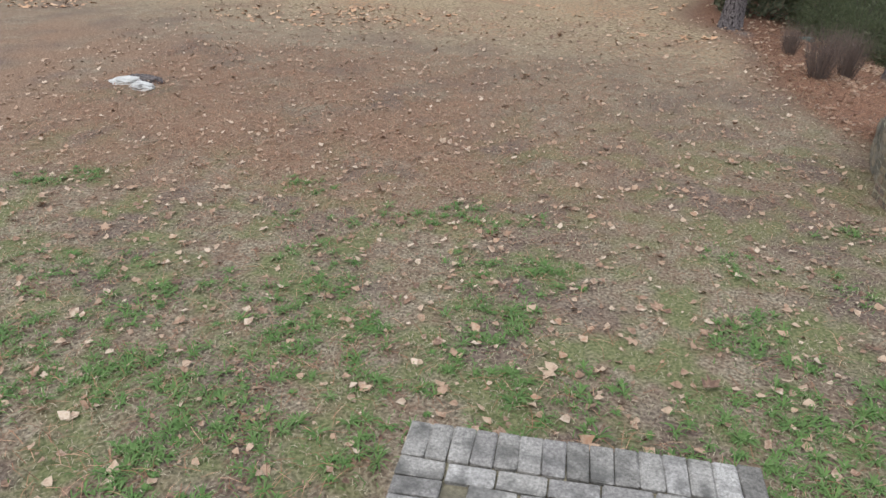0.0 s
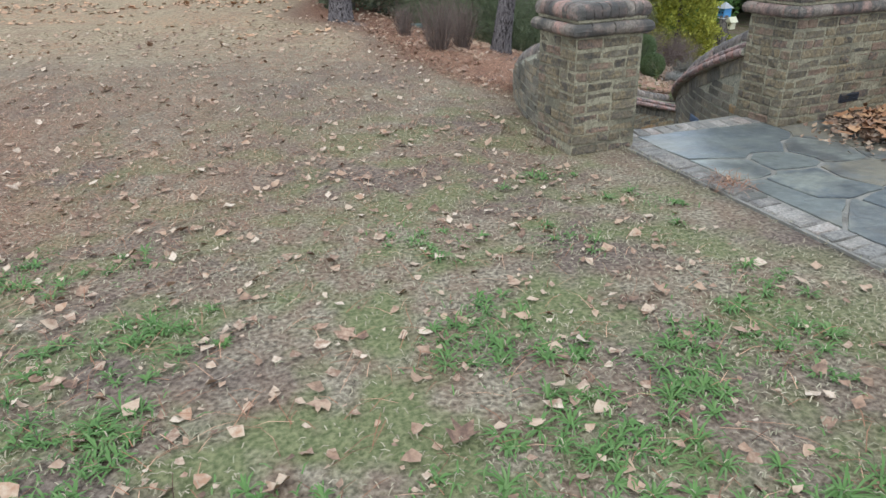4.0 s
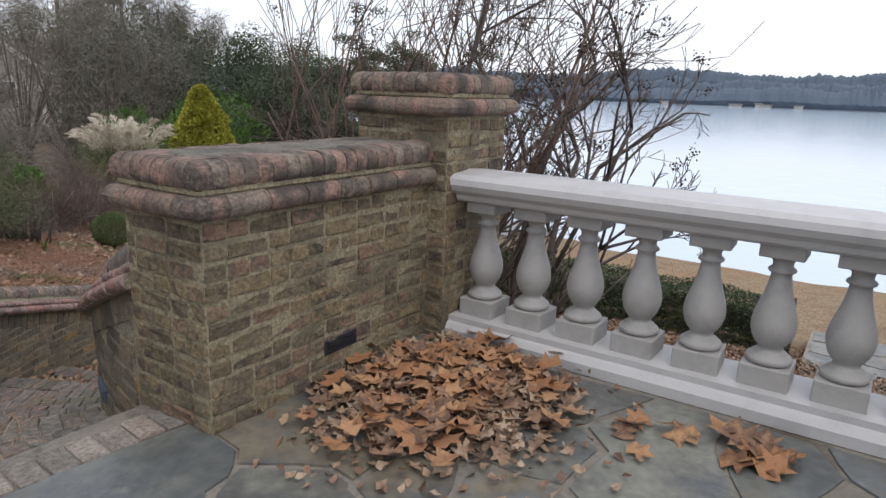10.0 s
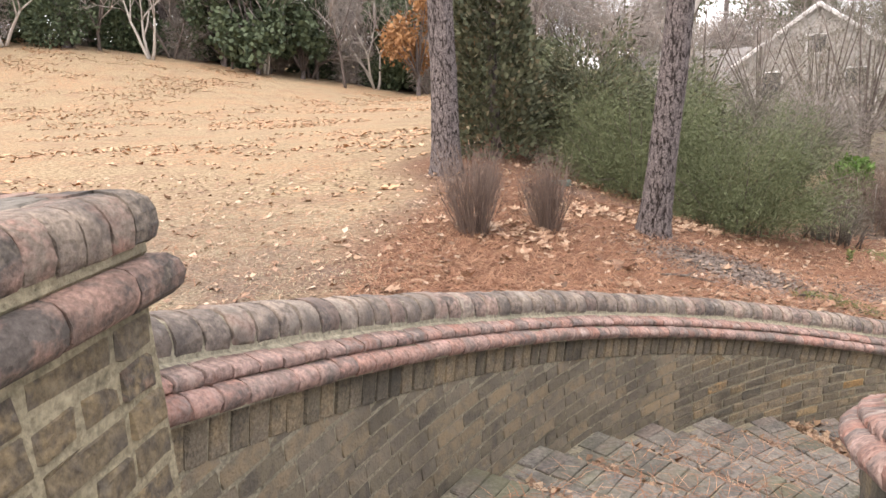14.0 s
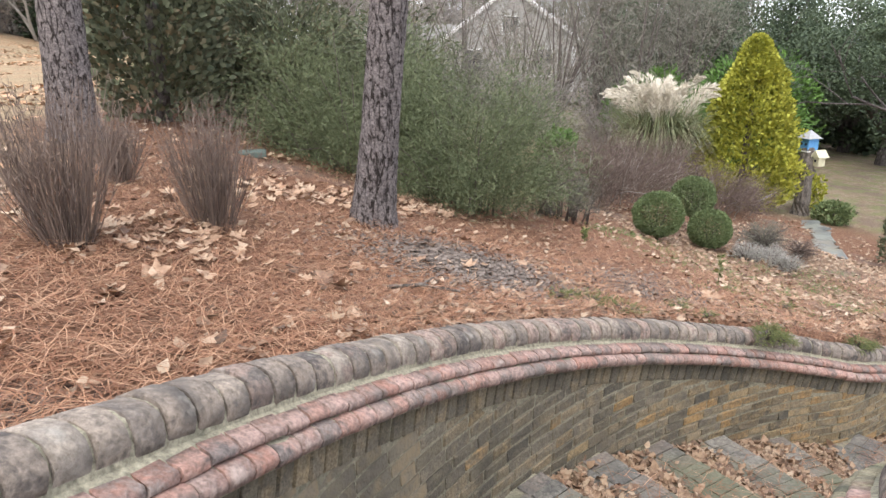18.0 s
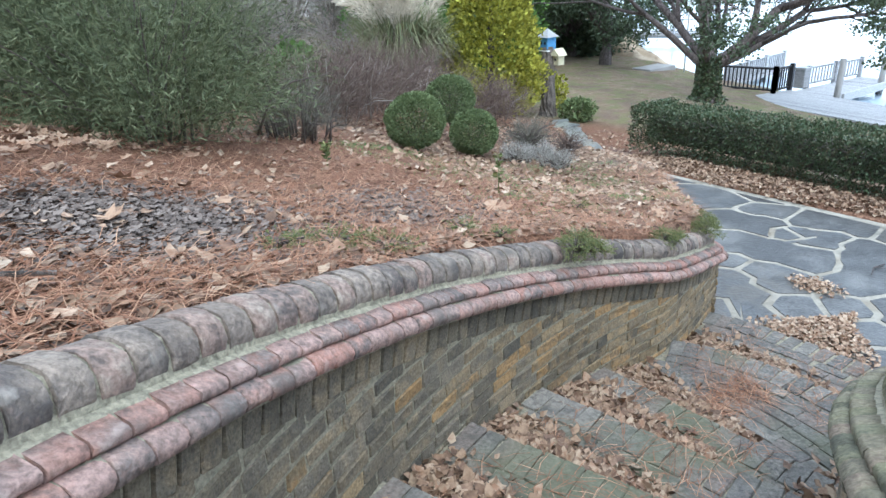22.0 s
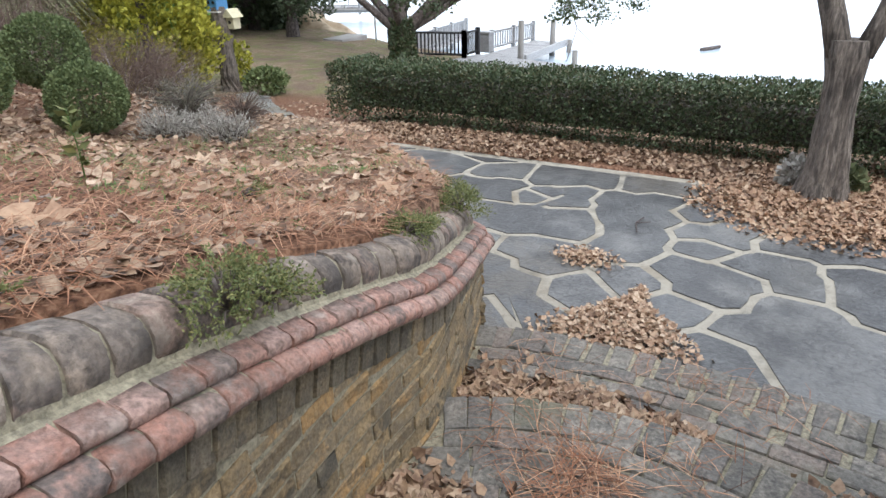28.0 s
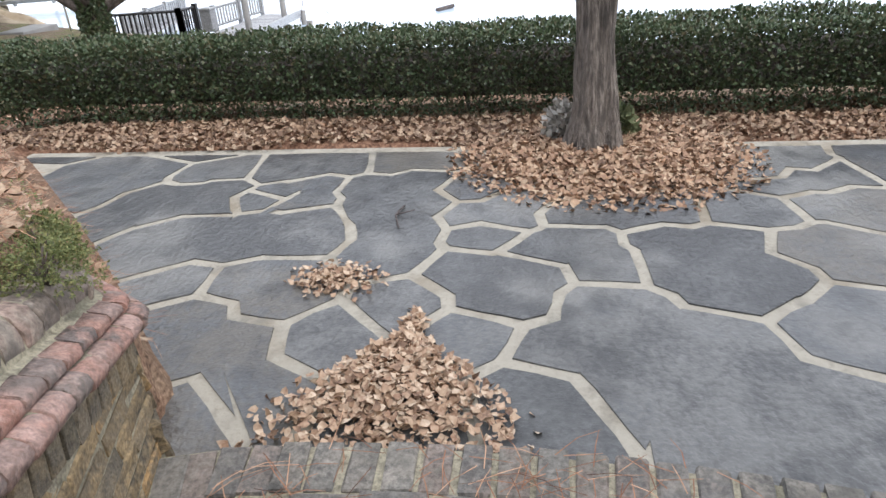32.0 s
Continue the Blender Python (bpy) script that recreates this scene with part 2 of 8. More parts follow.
M_VENT_B = mat("blue_grey_vent", [(0.05, 0.075, 0.12), (0.085, 0.115, 0.17)], 20, 0.45, 0.1)
M_BARK = mat("pine_bark", [(0.03, 0.025, 0.025), (0.10, 0.083, 0.079), (0.15, 0.127, 0.12), (0.21, 0.18, 0.17)], 20, 0.95, 1.0, 60, bump_dist=0.03, stain=(0.028, 0.024, 0.023, 16, 0.54, 0.7), stretch=0.5, speckle=True)


def plated_bark():
    """Pine bark: flat scaly plates of grey-brown parted by dark furrows."""
    m = bpy.data.materials.new("plated_pine_bark")
    m.use_nodes = True
    n, l = m.node_tree.nodes, m.node_tree.links
    bsdf = n["Principled BSDF"]
    tc, mp = n.new("ShaderNodeTexCoord"), n.new("ShaderNodeMapping")
    mp.inputs["Scale"].default_value = (22, 22, 7)
    l.new(tc.outputs["Object"], mp.inputs["Vector"])
    nz = n.new("ShaderNodeTexNoise")
    nz.inputs["Scale"].default_value, nz.inputs["Detail"].default_value = 1.6, 6
    l.new(mp.outputs[0], nz.inputs["Vector"])
    warp = n.new("ShaderNodeVectorMath")
    warp.operation = "MULTIPLY_ADD"
    l.new(nz.outputs["Color"], warp.inputs[0])
    warp.inputs[1].default_value = (1.3, 1.3, 1.3)
    l.new(mp.outputs[0], warp.inputs[2])
    ed = n.new("ShaderNodeTexVoronoi")
    ed.feature = "DISTANCE_TO_EDGE"
    ed.inputs["Scale"].default_value = 1.0
    l.new(warp.outputs[0], ed.inputs["Vector"])
    furrow = n.new("ShaderNodeValToRGB")
    furrow.color_ramp.elements[0].position, furrow.color_ramp.elements[1].position = 0.0, 0.12
    broken = n.new("ShaderNodeMath")
    broken.operation = "MULTIPLY_ADD"
    l.new(nz.outputs[0], broken.inputs[0])
    broken.inputs[1].default_value = 0.55
    shift = n.new("ShaderNodeMath")
    shift.operation = "SUBTRACT"
    l.new(ed.outputs["Distance"], shift.inputs[0])
    shift.inputs[1].default_value = 0.25
    l.new(shift.outputs[0], broken.inputs[2])
    l.new(broken.outputs[0], furrow.inputs[0])
    fine = n.new("ShaderNodeTexNoise")
    fine.inputs["Scale"].default_value, fine.inputs["Detail"].default_value = 55, 8
    fine.inputs["Roughness"].default_value = 0.7
    l.new(tc.outputs["Object"], fine.inputs["Vector"])
    plate = n.new("ShaderNodeValToRGB")
    plate.color_ramp.elements[0].position, plate.color_ramp.elements[1].position = 0.36, 0.64
    plate.color_ramp.elements[0].color, plate.color_ramp.elements[1].color = (0.06, 0.051, 0.05, 1), (0.245, 0.212, 0.205, 1)
    l.new(fine.outputs[0], plate.inputs[0])
    out = n.new("ShaderNodeMixRGB")
    l.new(furrow.outputs[0], out.inputs[0])
    out.inputs[1].default_value = (0.03, 0.024, 0.022, 1)
    l.new(plate.outputs[0], out.inputs[2])
    l.new(out.outputs[0], bsdf.inputs["Base Color"])
    bsdf.inputs["Roughness"].default_value = 0.95
    bsdf.inputs["Specular IOR Level"].default_value = 0.2
    add = n.new("ShaderNodeMath")
    add.operation = "MULTIPLY_ADD"
    l.new(fine.outputs[0], add.inputs[0])
    add.inputs[1].default_value = 0.5
    l.new(furrow.outputs[0], add.inputs[2])
    b = n.new("ShaderNodeBump")
    b.inputs["Strength"].default_value, b.inputs["Distance"].default_value = 1.0, 0.012
    l.new(add.outputs[0], b.inputs["Height"])
    l.new(b.outputs[0], bsdf.inputs["Normal"])
    return m


M_BARK_P = plated_bark()
M_BARK_G = mat("grey_bark", [(0.075, 0.064, 0.055), (0.22, 0.19, 0.165), (0.14, 0.12, 0.105), (0.28, 0.245, 0.215)], 24, 0.95, 1.0, 70, bump_dist=0.05, stain=(0.045, 0.04, 0.036, 20, 0.5, 0.8), stretch=0.2, speckle=True)
M_TWIG = mat("bare_twig", [(0.065, 0.052, 0.047), (0.14, 0.115, 0.10)], 10, 0.9, 0.2)
M_TWIG_R = mat("reddish_twig", [(0.10, 0.062, 0.05), (0.19, 0.135, 0.11)], 10, 0.9, 0.2)
M_TWIG_P = mat("pale_twig", [(0.26, 0.235, 0.21), (0.42, 0.39, 0.35)], 10, 0.9, 0.2)
M_POD = mat("seed_pod", [(0.035, 0.028, 0.024), (0.085, 0.065, 0.05)], 10, 0.9, 0.2, vary="island")
M_LEAF = mat("dry_leaf", [(0.12, 0.07, 0.047), (0.34, 0.22, 0.145), (0.49, 0.36, 0.255), (0.25, 0.145, 0.092), (0.58, 0.465, 0.35), (0.39, 0.265, 0.18)], 30, 0.75, 0.2, 90, "island")
M_LEAF_O = mat("orange_brown_leaf", [(0.13, 0.065, 0.036), (0.38, 0.19, 0.09), (0.25, 0.125, 0.065), (0.46, 0.265, 0.135), (0.11, 0.062, 0.045), (0.33, 0.20, 0.12)], 25, 0.7, 0.2, 90, "island")
M_LEAF_F = mat("sunbleached_orange_leaf", [(0.30, 0.165, 0.095), (0.56, 0.34, 0.20), (0.44, 0.245, 0.135), (0.62, 0.43, 0.28)], 25, 0.7, 0.0, 90, "island")
M_JUNIPER = mat("juniper_leaf", [(0.06, 0.08, 0.03), (0.17, 0.19, 0.07), (0.10, 0.13, 0.05), (0.25, 0.24, 0.09), (0.13, 0.18, 0.07)], 8, 0.7, 0.0, 60, "island")
M_STRAW = mat("pine_straw", [(0.06, 0.03, 0.02), (0.31, 0.15, 0.085), (0.14, 0.066, 0.04), (0.55, 0.34, 0.215), (0.24, 0.10, 0.055), (0.40, 0.21, 0.12)], 12, 0.85, 0.0, 60, "island")
M_LEAF_B = mat("brown_leaf", [(0.12, 0.07, 0.048), (0.30, 0.185, 0.12), (0.44, 0.30, 0.20), (0.22, 0.125, 0.08), (0.50, 0.38, 0.27), (0.35, 0.20, 0.12)], 30, 0.75, 0.2, 90, "island")
M_LEAF_S = mat("weathered_brown_leaf", [(0.075, 0.046, 0.032), (0.21, 0.13, 0.085), (0.36, 0.25, 0.165), (0.14, 0.082, 0.055), (0.43, 0.33, 0.235), (0.27, 0.155, 0.095)], 30, 0.75, 0.2, 90, "island")
M_BARKCHIP = mat("bark_chip", [(0.05, 0.04, 0.034), (0.17, 0.135, 0.115), (0.095, 0.074, 0.062), (0.26, 0.215, 0.185), (0.135, 0.105, 0.09)], 20, 0.9, 0.3, 80, "island")
M_GRASS_DRY = mat("dormant_grass", [(0.20, 0.16, 0.105), (0.40, 0.335, 0.225), (0.29, 0.245, 0.165), (0.25, 0.24, 0.145), (0.47, 0.40, 0.28)], 8, 0.85, 0.0, 60, "island")
M_GRASS_GRN = mat("green_weed", [(0.055, 0.115, 0.03), (0.12, 0.21, 0.055), (0.085, 0.16, 0.04), (0.15, 0.22, 0.075)], 8, 0.8, 0.0, 60, "island")
M_HEDGE = mat("holly_leaf", [(0.03, 0.048, 0.025), (0.075, 0.11, 0.052), (0.048, 0.078, 0.038), (0.11, 0.135, 0.072), (0.11, 0.09, 0.05)], 8, 0.42, 0.0, 60, "island", spec=0.4)
M_BOX = mat("boxwood_leaf", [(0.065, 0.10, 0.042), (0.17, 0.215, 0.09), (0.115, 0.16, 0.064)], 8, 0.7, 0.0, 60, "island")
M_CEDAR = mat("cedar_leaf", [(0.045, 0.058, 0.035), (0.15, 0.16, 0.095), (0.085, 0.10, 0.06), (0.20, 0.165, 0.10)], 3, 0.8, 0.0, 60, "island")
M_GOLD = mat("golden_conifer_leaf", [(0.13, 0.155, 0.03), (0.44, 0.43, 0.06), (0.28, 0.29, 0.045), (0.56, 0.53, 0.09)], 3, 0.75, 0.0, 60, "island")
M_BROOM = mat("broom_leaf", [(0.045, 0.06, 0.03), (0.15, 0.175, 0.085), (0.085, 0.108, 0.052), (0.22, 0.24, 0.13)], 3, 0.8, 0.0, 60, "island")
M_EVER = mat("evergreen_leaf", [(0.03, 0.05, 0.03), (0.085, 0.115, 0.06), (0.055, 0.08, 0.043)], 2, 0.7, 0.0, 60, "island")
M_EVER_L = mat("bright_evergreen_leaf", [(0.051, 0.119, 0.0255), (0.128, 0.238, 0.051), (0.085, 0.17, 0.0374)], 2, 0.7, 0.0, 60, "island")
M_PINE = mat("pine_needle", [(0.048, 0.072, 0.032), (0.12, 0.16, 0.08), (0.08, 0.112, 0.056)], 2, 0.75, 0.0, 60, "island")
M_RUST = mat("rust_leaf", [(0.16, 0.075, 0.035), (0.34, 0.18, 0.075), (0.25, 0.12, 0.055)], 2, 0.8, 0.0, 60, "island")
M_PERENNIAL = mat("dry_stem", [(0.078, 0.056, 0.047), (0.195, 0.144, 0.117), (0.133, 0.095, 0.078)], 6, 0.85, 0.0, 60, "island")
M_PLUME = mat("pampas_plume", [(0.50, 0.44, 0.34), (0.74, 0.68, 0.57), (0.62, 0.56, 0.46)], 8, 0.85, 0.0, 60, "island")
M_PAMPAS = mat("pampas_blade", [(0.16, 0.18, 0.09), (0.32, 0.31, 0.18), (0.13, 0.17, 0.08), (0.24, 0.25, 0.13)], 3, 0.8, 0.0, 60, "island")
M_LAVENDER = mat("grey_shrub_leaf", [(0.22, 0.21, 0.19), (0.42, 0.40, 0.365), (0.31, 0.295, 0.26)], 3, 0.85, 0.0, 60, "island")
M_SCRUB = mat("grey_scrub_twig", [(0.09, 0.085, 0.07), (0.20, 0.185, 0.15), (0.14, 0.135, 0.105)], 3, 0.85, 0.0, 60, "island")
M_HAZE = mat("winter_twig", [(0.17, 0.155, 0.145), (0.36, 0.33, 0.305), (0.26, 0.235, 0.215), (0.33, 0.265, 0.225)], 2, 0.9, 0.0, 60, "island")
# distance haze over the far shore is put into this blue-grey colour
M_FAR = mat("hazed_far_woods", [(0.075, 0.105, 0.14), (0.115, 0.15, 0.19), (0.095, 0.127, 0.165)], 0.09, 0.95, 0.0, 0.5, "island")
M_HOUSE = mat("pale_siding", [(0.34, 0.335, 0.31), (0.43, 0.42, 0.40)], 3, 0.8, 0.1)
M_ROOF = mat("grey_shingle", [(0.17, 0.165, 0.16), (0.27, 0.26, 0.25)], 4, 0.9, 0.3, 30)
M_TRIM = mat("white_trim", [(0.7, 0.7, 0.69), (0.8, 0.8, 0.79)], 5, 0.6, 0.05)
M_GLASS = mat("dark_window", [(0.03, 0.035, 0.04), (0.05, 0.055, 0.06)], 2, 0.1, 0.0)
M_DECK = mat("grey_deck_board", [(0.27, 0.275, 0.285), (0.42, 0.425, 0.435), (0.34, 0.345, 0.355)], 3, 0.75, 0.2, 30, "object")
M_BLACK = mat("black_rail", [(0.016, 0.016, 0.018), (0.03, 0.03, 0.033)], 8, 0.5, 0.05)
M_BLUE = mat("blue_paint", [(0.07, 0.24, 0.50), (0.11, 0.31, 0.58)], 12, 0.6, 0.1)
M_CREAM = mat("cream_paint", [(0.55, 0.52, 0.36), (0.68, 0.64, 0.46)], 12, 0.6, 0.1)
M_SHED = mat("shingle_grey", [(0.30, 0.31, 0.32), (0.42, 0.43, 0.44)], 20, 0.8, 0.2)
M_SLAB = mat("concrete_slab", [(0.30, 0.30, 0.29), (0.42, 0.41, 0.40)], 3, 0.9, 0.2, 40)
M_PILE = mat("weathered_pile", [(0.16, 0.155, 0.15), (0.28, 0.275, 0.265), (0.21, 0.205, 0.20)], 9, 0.85, 0.3, 60, stretch=0.2)
M_SAND = mat("tan_earth", [(0.28, 0.21, 0.14), (0.48, 0.39, 0.28), (0.38, 0.29, 0.20)], 3, 0.95, 0.6, 30, stain=(0.16, 0.11, 0.07, 2.0, 0.55, 0.7))
M_GREENBOX = mat("green_plastic", [(0.07, 0.10, 0.09), (0.10, 0.14, 0.12)], 9, 0.5, 0.05)

M_WATER = bpy.data.materials.new("sky_toned_water")
M_WATER.use_nodes = True
_n, _l = M_WATER.node_tree.nodes, M_WATER.node_tree.links
_b = _n["Principled BSDF"]
# pale blue base paints in the sky's reflection on the water
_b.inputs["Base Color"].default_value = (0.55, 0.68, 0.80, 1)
_b.inputs["Roughness"].default_value = 0.12
_b.inputs["Specular IOR Level"].default_value = 1.0
_b.inputs["IOR"].default_value = 1.6
_t = _n.new("ShaderNodeTexNoise")
_t.inputs["Scale"].default_value, _t.inputs["Detail"].default_value = 0.5, 6
_g = _n.new("ShaderNodeNewGeometry")
_l.new(_g.outputs["Position"], _t.inputs["Vector"])
_u = _n.new("ShaderNodeBump")
_u.inputs["Strength"].default_value, _u.inputs["Distance"].default_value = 0.12, 0.2
_l.new(_t.outputs[0], _u.inputs["Height"])
_l.new(_u.outputs[0], _b.inputs["Normal"])

# ---- plan ----
CX, CY = 10.1, 4.43            # centre of the curved stair
R_OUT, R_IN = 5.38, 3.90       # stair faces of its two walls
AXIS = 2.96                    # the terrace's line of symmetry, along x
PATIO = -2.60
NOSE = [172, 165.8, 159.6, 153.4, 147.2, 141.1, 135, 128.3, 121.7, 114.8, 108.1, 101.1, 94.4, 85.3, 77.0]
RISE = 2.6 / 15
NOSE_Z = [-RISE * k for k in range(15)]
SKEW = [0, 0, 0, 0, 0, 0, 0, -0.5, -1, -1.5, 0, 0.2, -0.6, 2.6, 7.5]
WATER_Z = -4.1


def ss(a, b, v):
    u = np.clip((np.asarray(v, float) - a) / (b - a), 0, 1)
    return u * u * (3 - 2 * u)


def cop_z(th):
    """Top of the two curved copings at an angle in degrees."""
    return 0.02 + 0.0265 * (np.asarray(th, float) - 143.4)


def tread_z(th):
    k = 0
    while k < 14 and th < NOSE[k]:
        k += 1
    return NOSE_Z[k] if th >= NOSE[14] else PATIO


def r_out(th):
    """Stair face of the outer wall, which flares and turns away at its foot."""
    u, v = max(0, (88 - th) / 12), max(0, 76.5 - th)
    return R_OUT + 0.5 * u ** 1.4 + 0.13 * v * v


def r_in(th):
    """Stair face of the inner wall, which turns in at its foot."""
    u, v = max(0, (90 - th) / 14), max(0, 77 - th)
    return R_IN - 0.24 * u ** 1.6 - 0.12 * v * v


def polar(r, th):
    return CX + r * math.cos(radians(th)), CY + r * math.sin(radians(th))


def bed_edge(x):
    return 10.05 + (np.minimum(np.asarray(x, float), 15.0) - 11.7) * 0.97


def terrain(x, y):
    """Height of the ground."""
    x, y = np.asarray(x, float), np.asarray(y, float)
    ym = np.where(y < AXIS, 2 * AXIS - y, y)
    lawn = 0.0 + 0.02 * np.maximum(0, ym - 5) + 0.03 * np.maximum(0, -x)
    u = x - 4.9
    drop = 0.31 * np.where(u < -0.8, 0, np.where(u < 0.8, (u + 0.8) ** 2 / 3.2, u))
    drop = np.where(x < 5.0, drop * ss(4.8, 6.0, ym), drop)
    drop = np.where(x > 11.5, 2.046 + 0.1 * (x - 11.5), drop)
    drop = np.where(x > 13.5, 2.246 + 0.3 * (x - 13.5), drop)
    drop = np.where(x > 15.5, 2.846 + 0.187 * (x - 15.5), drop)
    drop = np.where(x > 18.5, 3.407 + 0.03 * (x - 18.5), drop)
    z = lawn - drop
    east = np.where(x < 15.6, PATIO - 0.01, PATIO - 0.01 - 0.125 * (x - 15.6))
    d = ym - bed_edge(x)
    bed = ss(0.0, 1.0, (d - 0.02) / (0.36 + 0.8 * np.maximum(0, x - 15)))
    z = np.where(x > 11.0, east * (1 - bed) + z * bed, z)
    hill = ss(20, 42, y) * np.clip((-x - 3) / 14, 0, 1.6) * 2.85
    z = z + hill + 0.03 * np.sin(x * 0.9 + 1) * np.sin(y * 0.7) * ss(3, 8, np.hypot(x - 7, y - 3))
    # the bed is banked up behind the low end of the stair wall
    z = z + np.where(ym > 8.6, (0.15 + 0.15 * np.exp(-((x - 11.5) ** 2 + (ym - 10.6) ** 2) / 0.7)) * ss(8.0, 10.2, x) * (1 - ss(11.9, 14.5, x)) * ss(0.1, 0.6, np.where(x > 11.0, d, 1.0)), 0)
    r, th = np.hypot(x - CX, ym - CY), np.degrees(np.arctan2(ym - CY, x - CX))
    rr = R_OUT + 0.16 + 0.5 * np.maximum(0, (88 - th) / 12) ** 1.4
    pit = ((x > 4.95) & (ym < 5.1) & (x < 12)) | ((r < rr) & (ym > 4.95) & (x < 12.2)) | ((x > 8) & (x < 11.7) & (ym < 9.9) & (r < rr))
    south = y < AXIS
    pit = np.where(south, ((x > 4.95) & (x < 8.1) & (y > 0.95)) | ((x > 8.05) & (x < 12)), pit)
    z = np.where(pit, PATIO - 0.12, z)
    flat = (x > 10) & (x < 14.9) & (d < -0.05)
    z = np.where(flat & (z > PATIO - 0.09), PATIO - 0.09, z)
    shore = 26.9 + np.maximum(0, ym - 10.5) * 0.3 + np.maximum(0, ym - 25) * 0.8 + 0.2 * np.sin(y * 1.1)
    z = np.where(x > shore - 1.2, np.minimum(z, -3.98 - 0.45 * (x - shore)), z)
    return np.maximum(z, -7)


# ---- building helpers ----
def mesh_of(name, verts, faces, material, smooth=False):
    me = bpy.data.meshes.new(name)
    me.from_pydata([tuple(v) for v in verts], [], [tuple(f) for f in faces])
    me.materials.append(material)
    if smooth:
        me.polygons.foreach_set("use_smooth", [True] * len(me.polygons))
    me.update()
    return me



def islands(name, verts, quads, material):
    """A mesh of n equal small pieces: verts (n, v, 3), faces of one piece given once as tuples of 4."""
    verts = np.asarray(verts, np.float32)
    n, v, _ = verts.shape
    f = np.asarray(quads, np.int32)
    idx = (f[None] + (np.arange(n, dtype=np.int32) * v)[:, None, None]).reshape(-1)
    k = f.shape[1]
    me = bpy.data.meshes.new(name)
    me.vertices.add(n * v)
    me.vertices.foreach_set("co", verts.reshape(-1))
    me.loops.add(len(idx))
    me.loops.foreach_set("vertex_index", idx)
    me.polygons.add(len(idx) // k)
    me.polygons.foreach_set("loop_start", np.arange(0, len(idx), k, dtype=np.int32))
    me.polygons.foreach_set("loop_total", np.full(len(idx) // k, k, np.int32))
    me.materials.append(material)
    me.update(calc_edges=True)
    return me


STUFF = {"branchwork", "fine_brushwood", "brushwood", "limbwork", "seed_head_growth", "leaf_tuft", "feathery_top", "foliage", "ivy", "crown"}


def put(name, me, parent=None, m=None, label=""):
    ob = new(name, me)
    if parent is not None:
        ob.parent = parent
    if m is not None:
        ob.matrix_basis = m
    if label:
        ob["label"] = label
    if name in STUFF:
        ob["kind"] = "stuff"
    return ob


def part(name, bm, material, parent=None, label="", smooth=False):
    me = bpy.data.meshes.new(name)
    bm.to_mesh(me)
    bm.free()
    me.materials.append(material)
    if smooth:
        me.polygons.foreach_set("use_smooth", [True] * len(me.polygons))
    return put(name, me, parent, None, label)


def empty(name, at=(0, 0, 0)):
    ob = new(name)
    ob.location = at
    return ob


def box_bm(x0, x1, y0, y1, z0, z1, bevel=0.0, bm=None):
    bm = bm or bmesh.new()
    r = bmesh.ops.create_cube(bm, size=1.0, matrix=Matrix.Translation(((x0 + x1) / 2, (y0 + y1) / 2, (z0 + z1) / 2)) @ Matrix.Diagonal((x1 - x0, y1 - y0, z1 - z0, 1)))
    if bevel:
        es = {e for v in r["verts"] for e in v.link_edges}
        bmesh.ops.bevel(bm, geom=list(es), offset=bevel, segments=1, affect="EDGES", profile=0.5)
    return bm


def rand_block(name, l, w, h, material, seed, bevel=0.006, wob=0.004):
    """A slightly uneven block with worn edges, its middle at the origin."""
    rng = random.Random(seed)
    bm = box_bm(-l / 2, l / 2, -w / 2, w / 2, -h / 2, h / 2, bevel)
    for v in bm.verts:
        v.co += Vector((rng.uniform(-wob, wob), rng.uniform(-wob, wob), rng.uniform(-wob, wob)))
    me = bpy.data.meshes.new(name)
    bm.to_mesh(me)
    bm.free()
    me.materials.append(material)
    return me


def sweep_piece(name, profile, length, material, seed, wob=0.003):
    """A short moulded brick: a profile in (y, z) drawn along x, chamfered at both ends."""
    rng = random.Random(seed)
    n = len(profile)
    cy, cz = sum(p[0] for p in profile) / n, sum(p[1] for p in profile) / n
    vs, fs = [], []
    for x, s in ((-length / 2, 0.975), (-length / 2 + 0.004, 1), (length / 2 - 0.004, 1), (length / 2, 0.975)):
        for y, z in profile:
            vs.append((x + rng.uniform(-wob, wob), cy + (y - cy) * s + rng.uniform(-wob, wob), cz + (z - cz) * s + rng.uniform(-wob, wob)))
    for k in range(3):
        for i in range(n):
            a, b = k * n + i, k * n + (i + 1) % n
            fs.append((a, b, b + n, a + n))
    fs += [tuple(range(n - 1, -1, -1)), tuple(range(3 * n, 4 * n))]
    me = mesh_of(name, vs, fs, material)
    for k, f in enumerate(me.polygons):
        f.use_smooth = n <= k < 2 * n and k - n > 0
    return me


def axes(p, x, z):
    x = Vector(x).normalized()
    y = Vector(z).cross(x).normalized()
    z = x.cross(y)
    m = Matrix((x, y, z)).transposed().to_4x4()
    m.translation = p
    return m


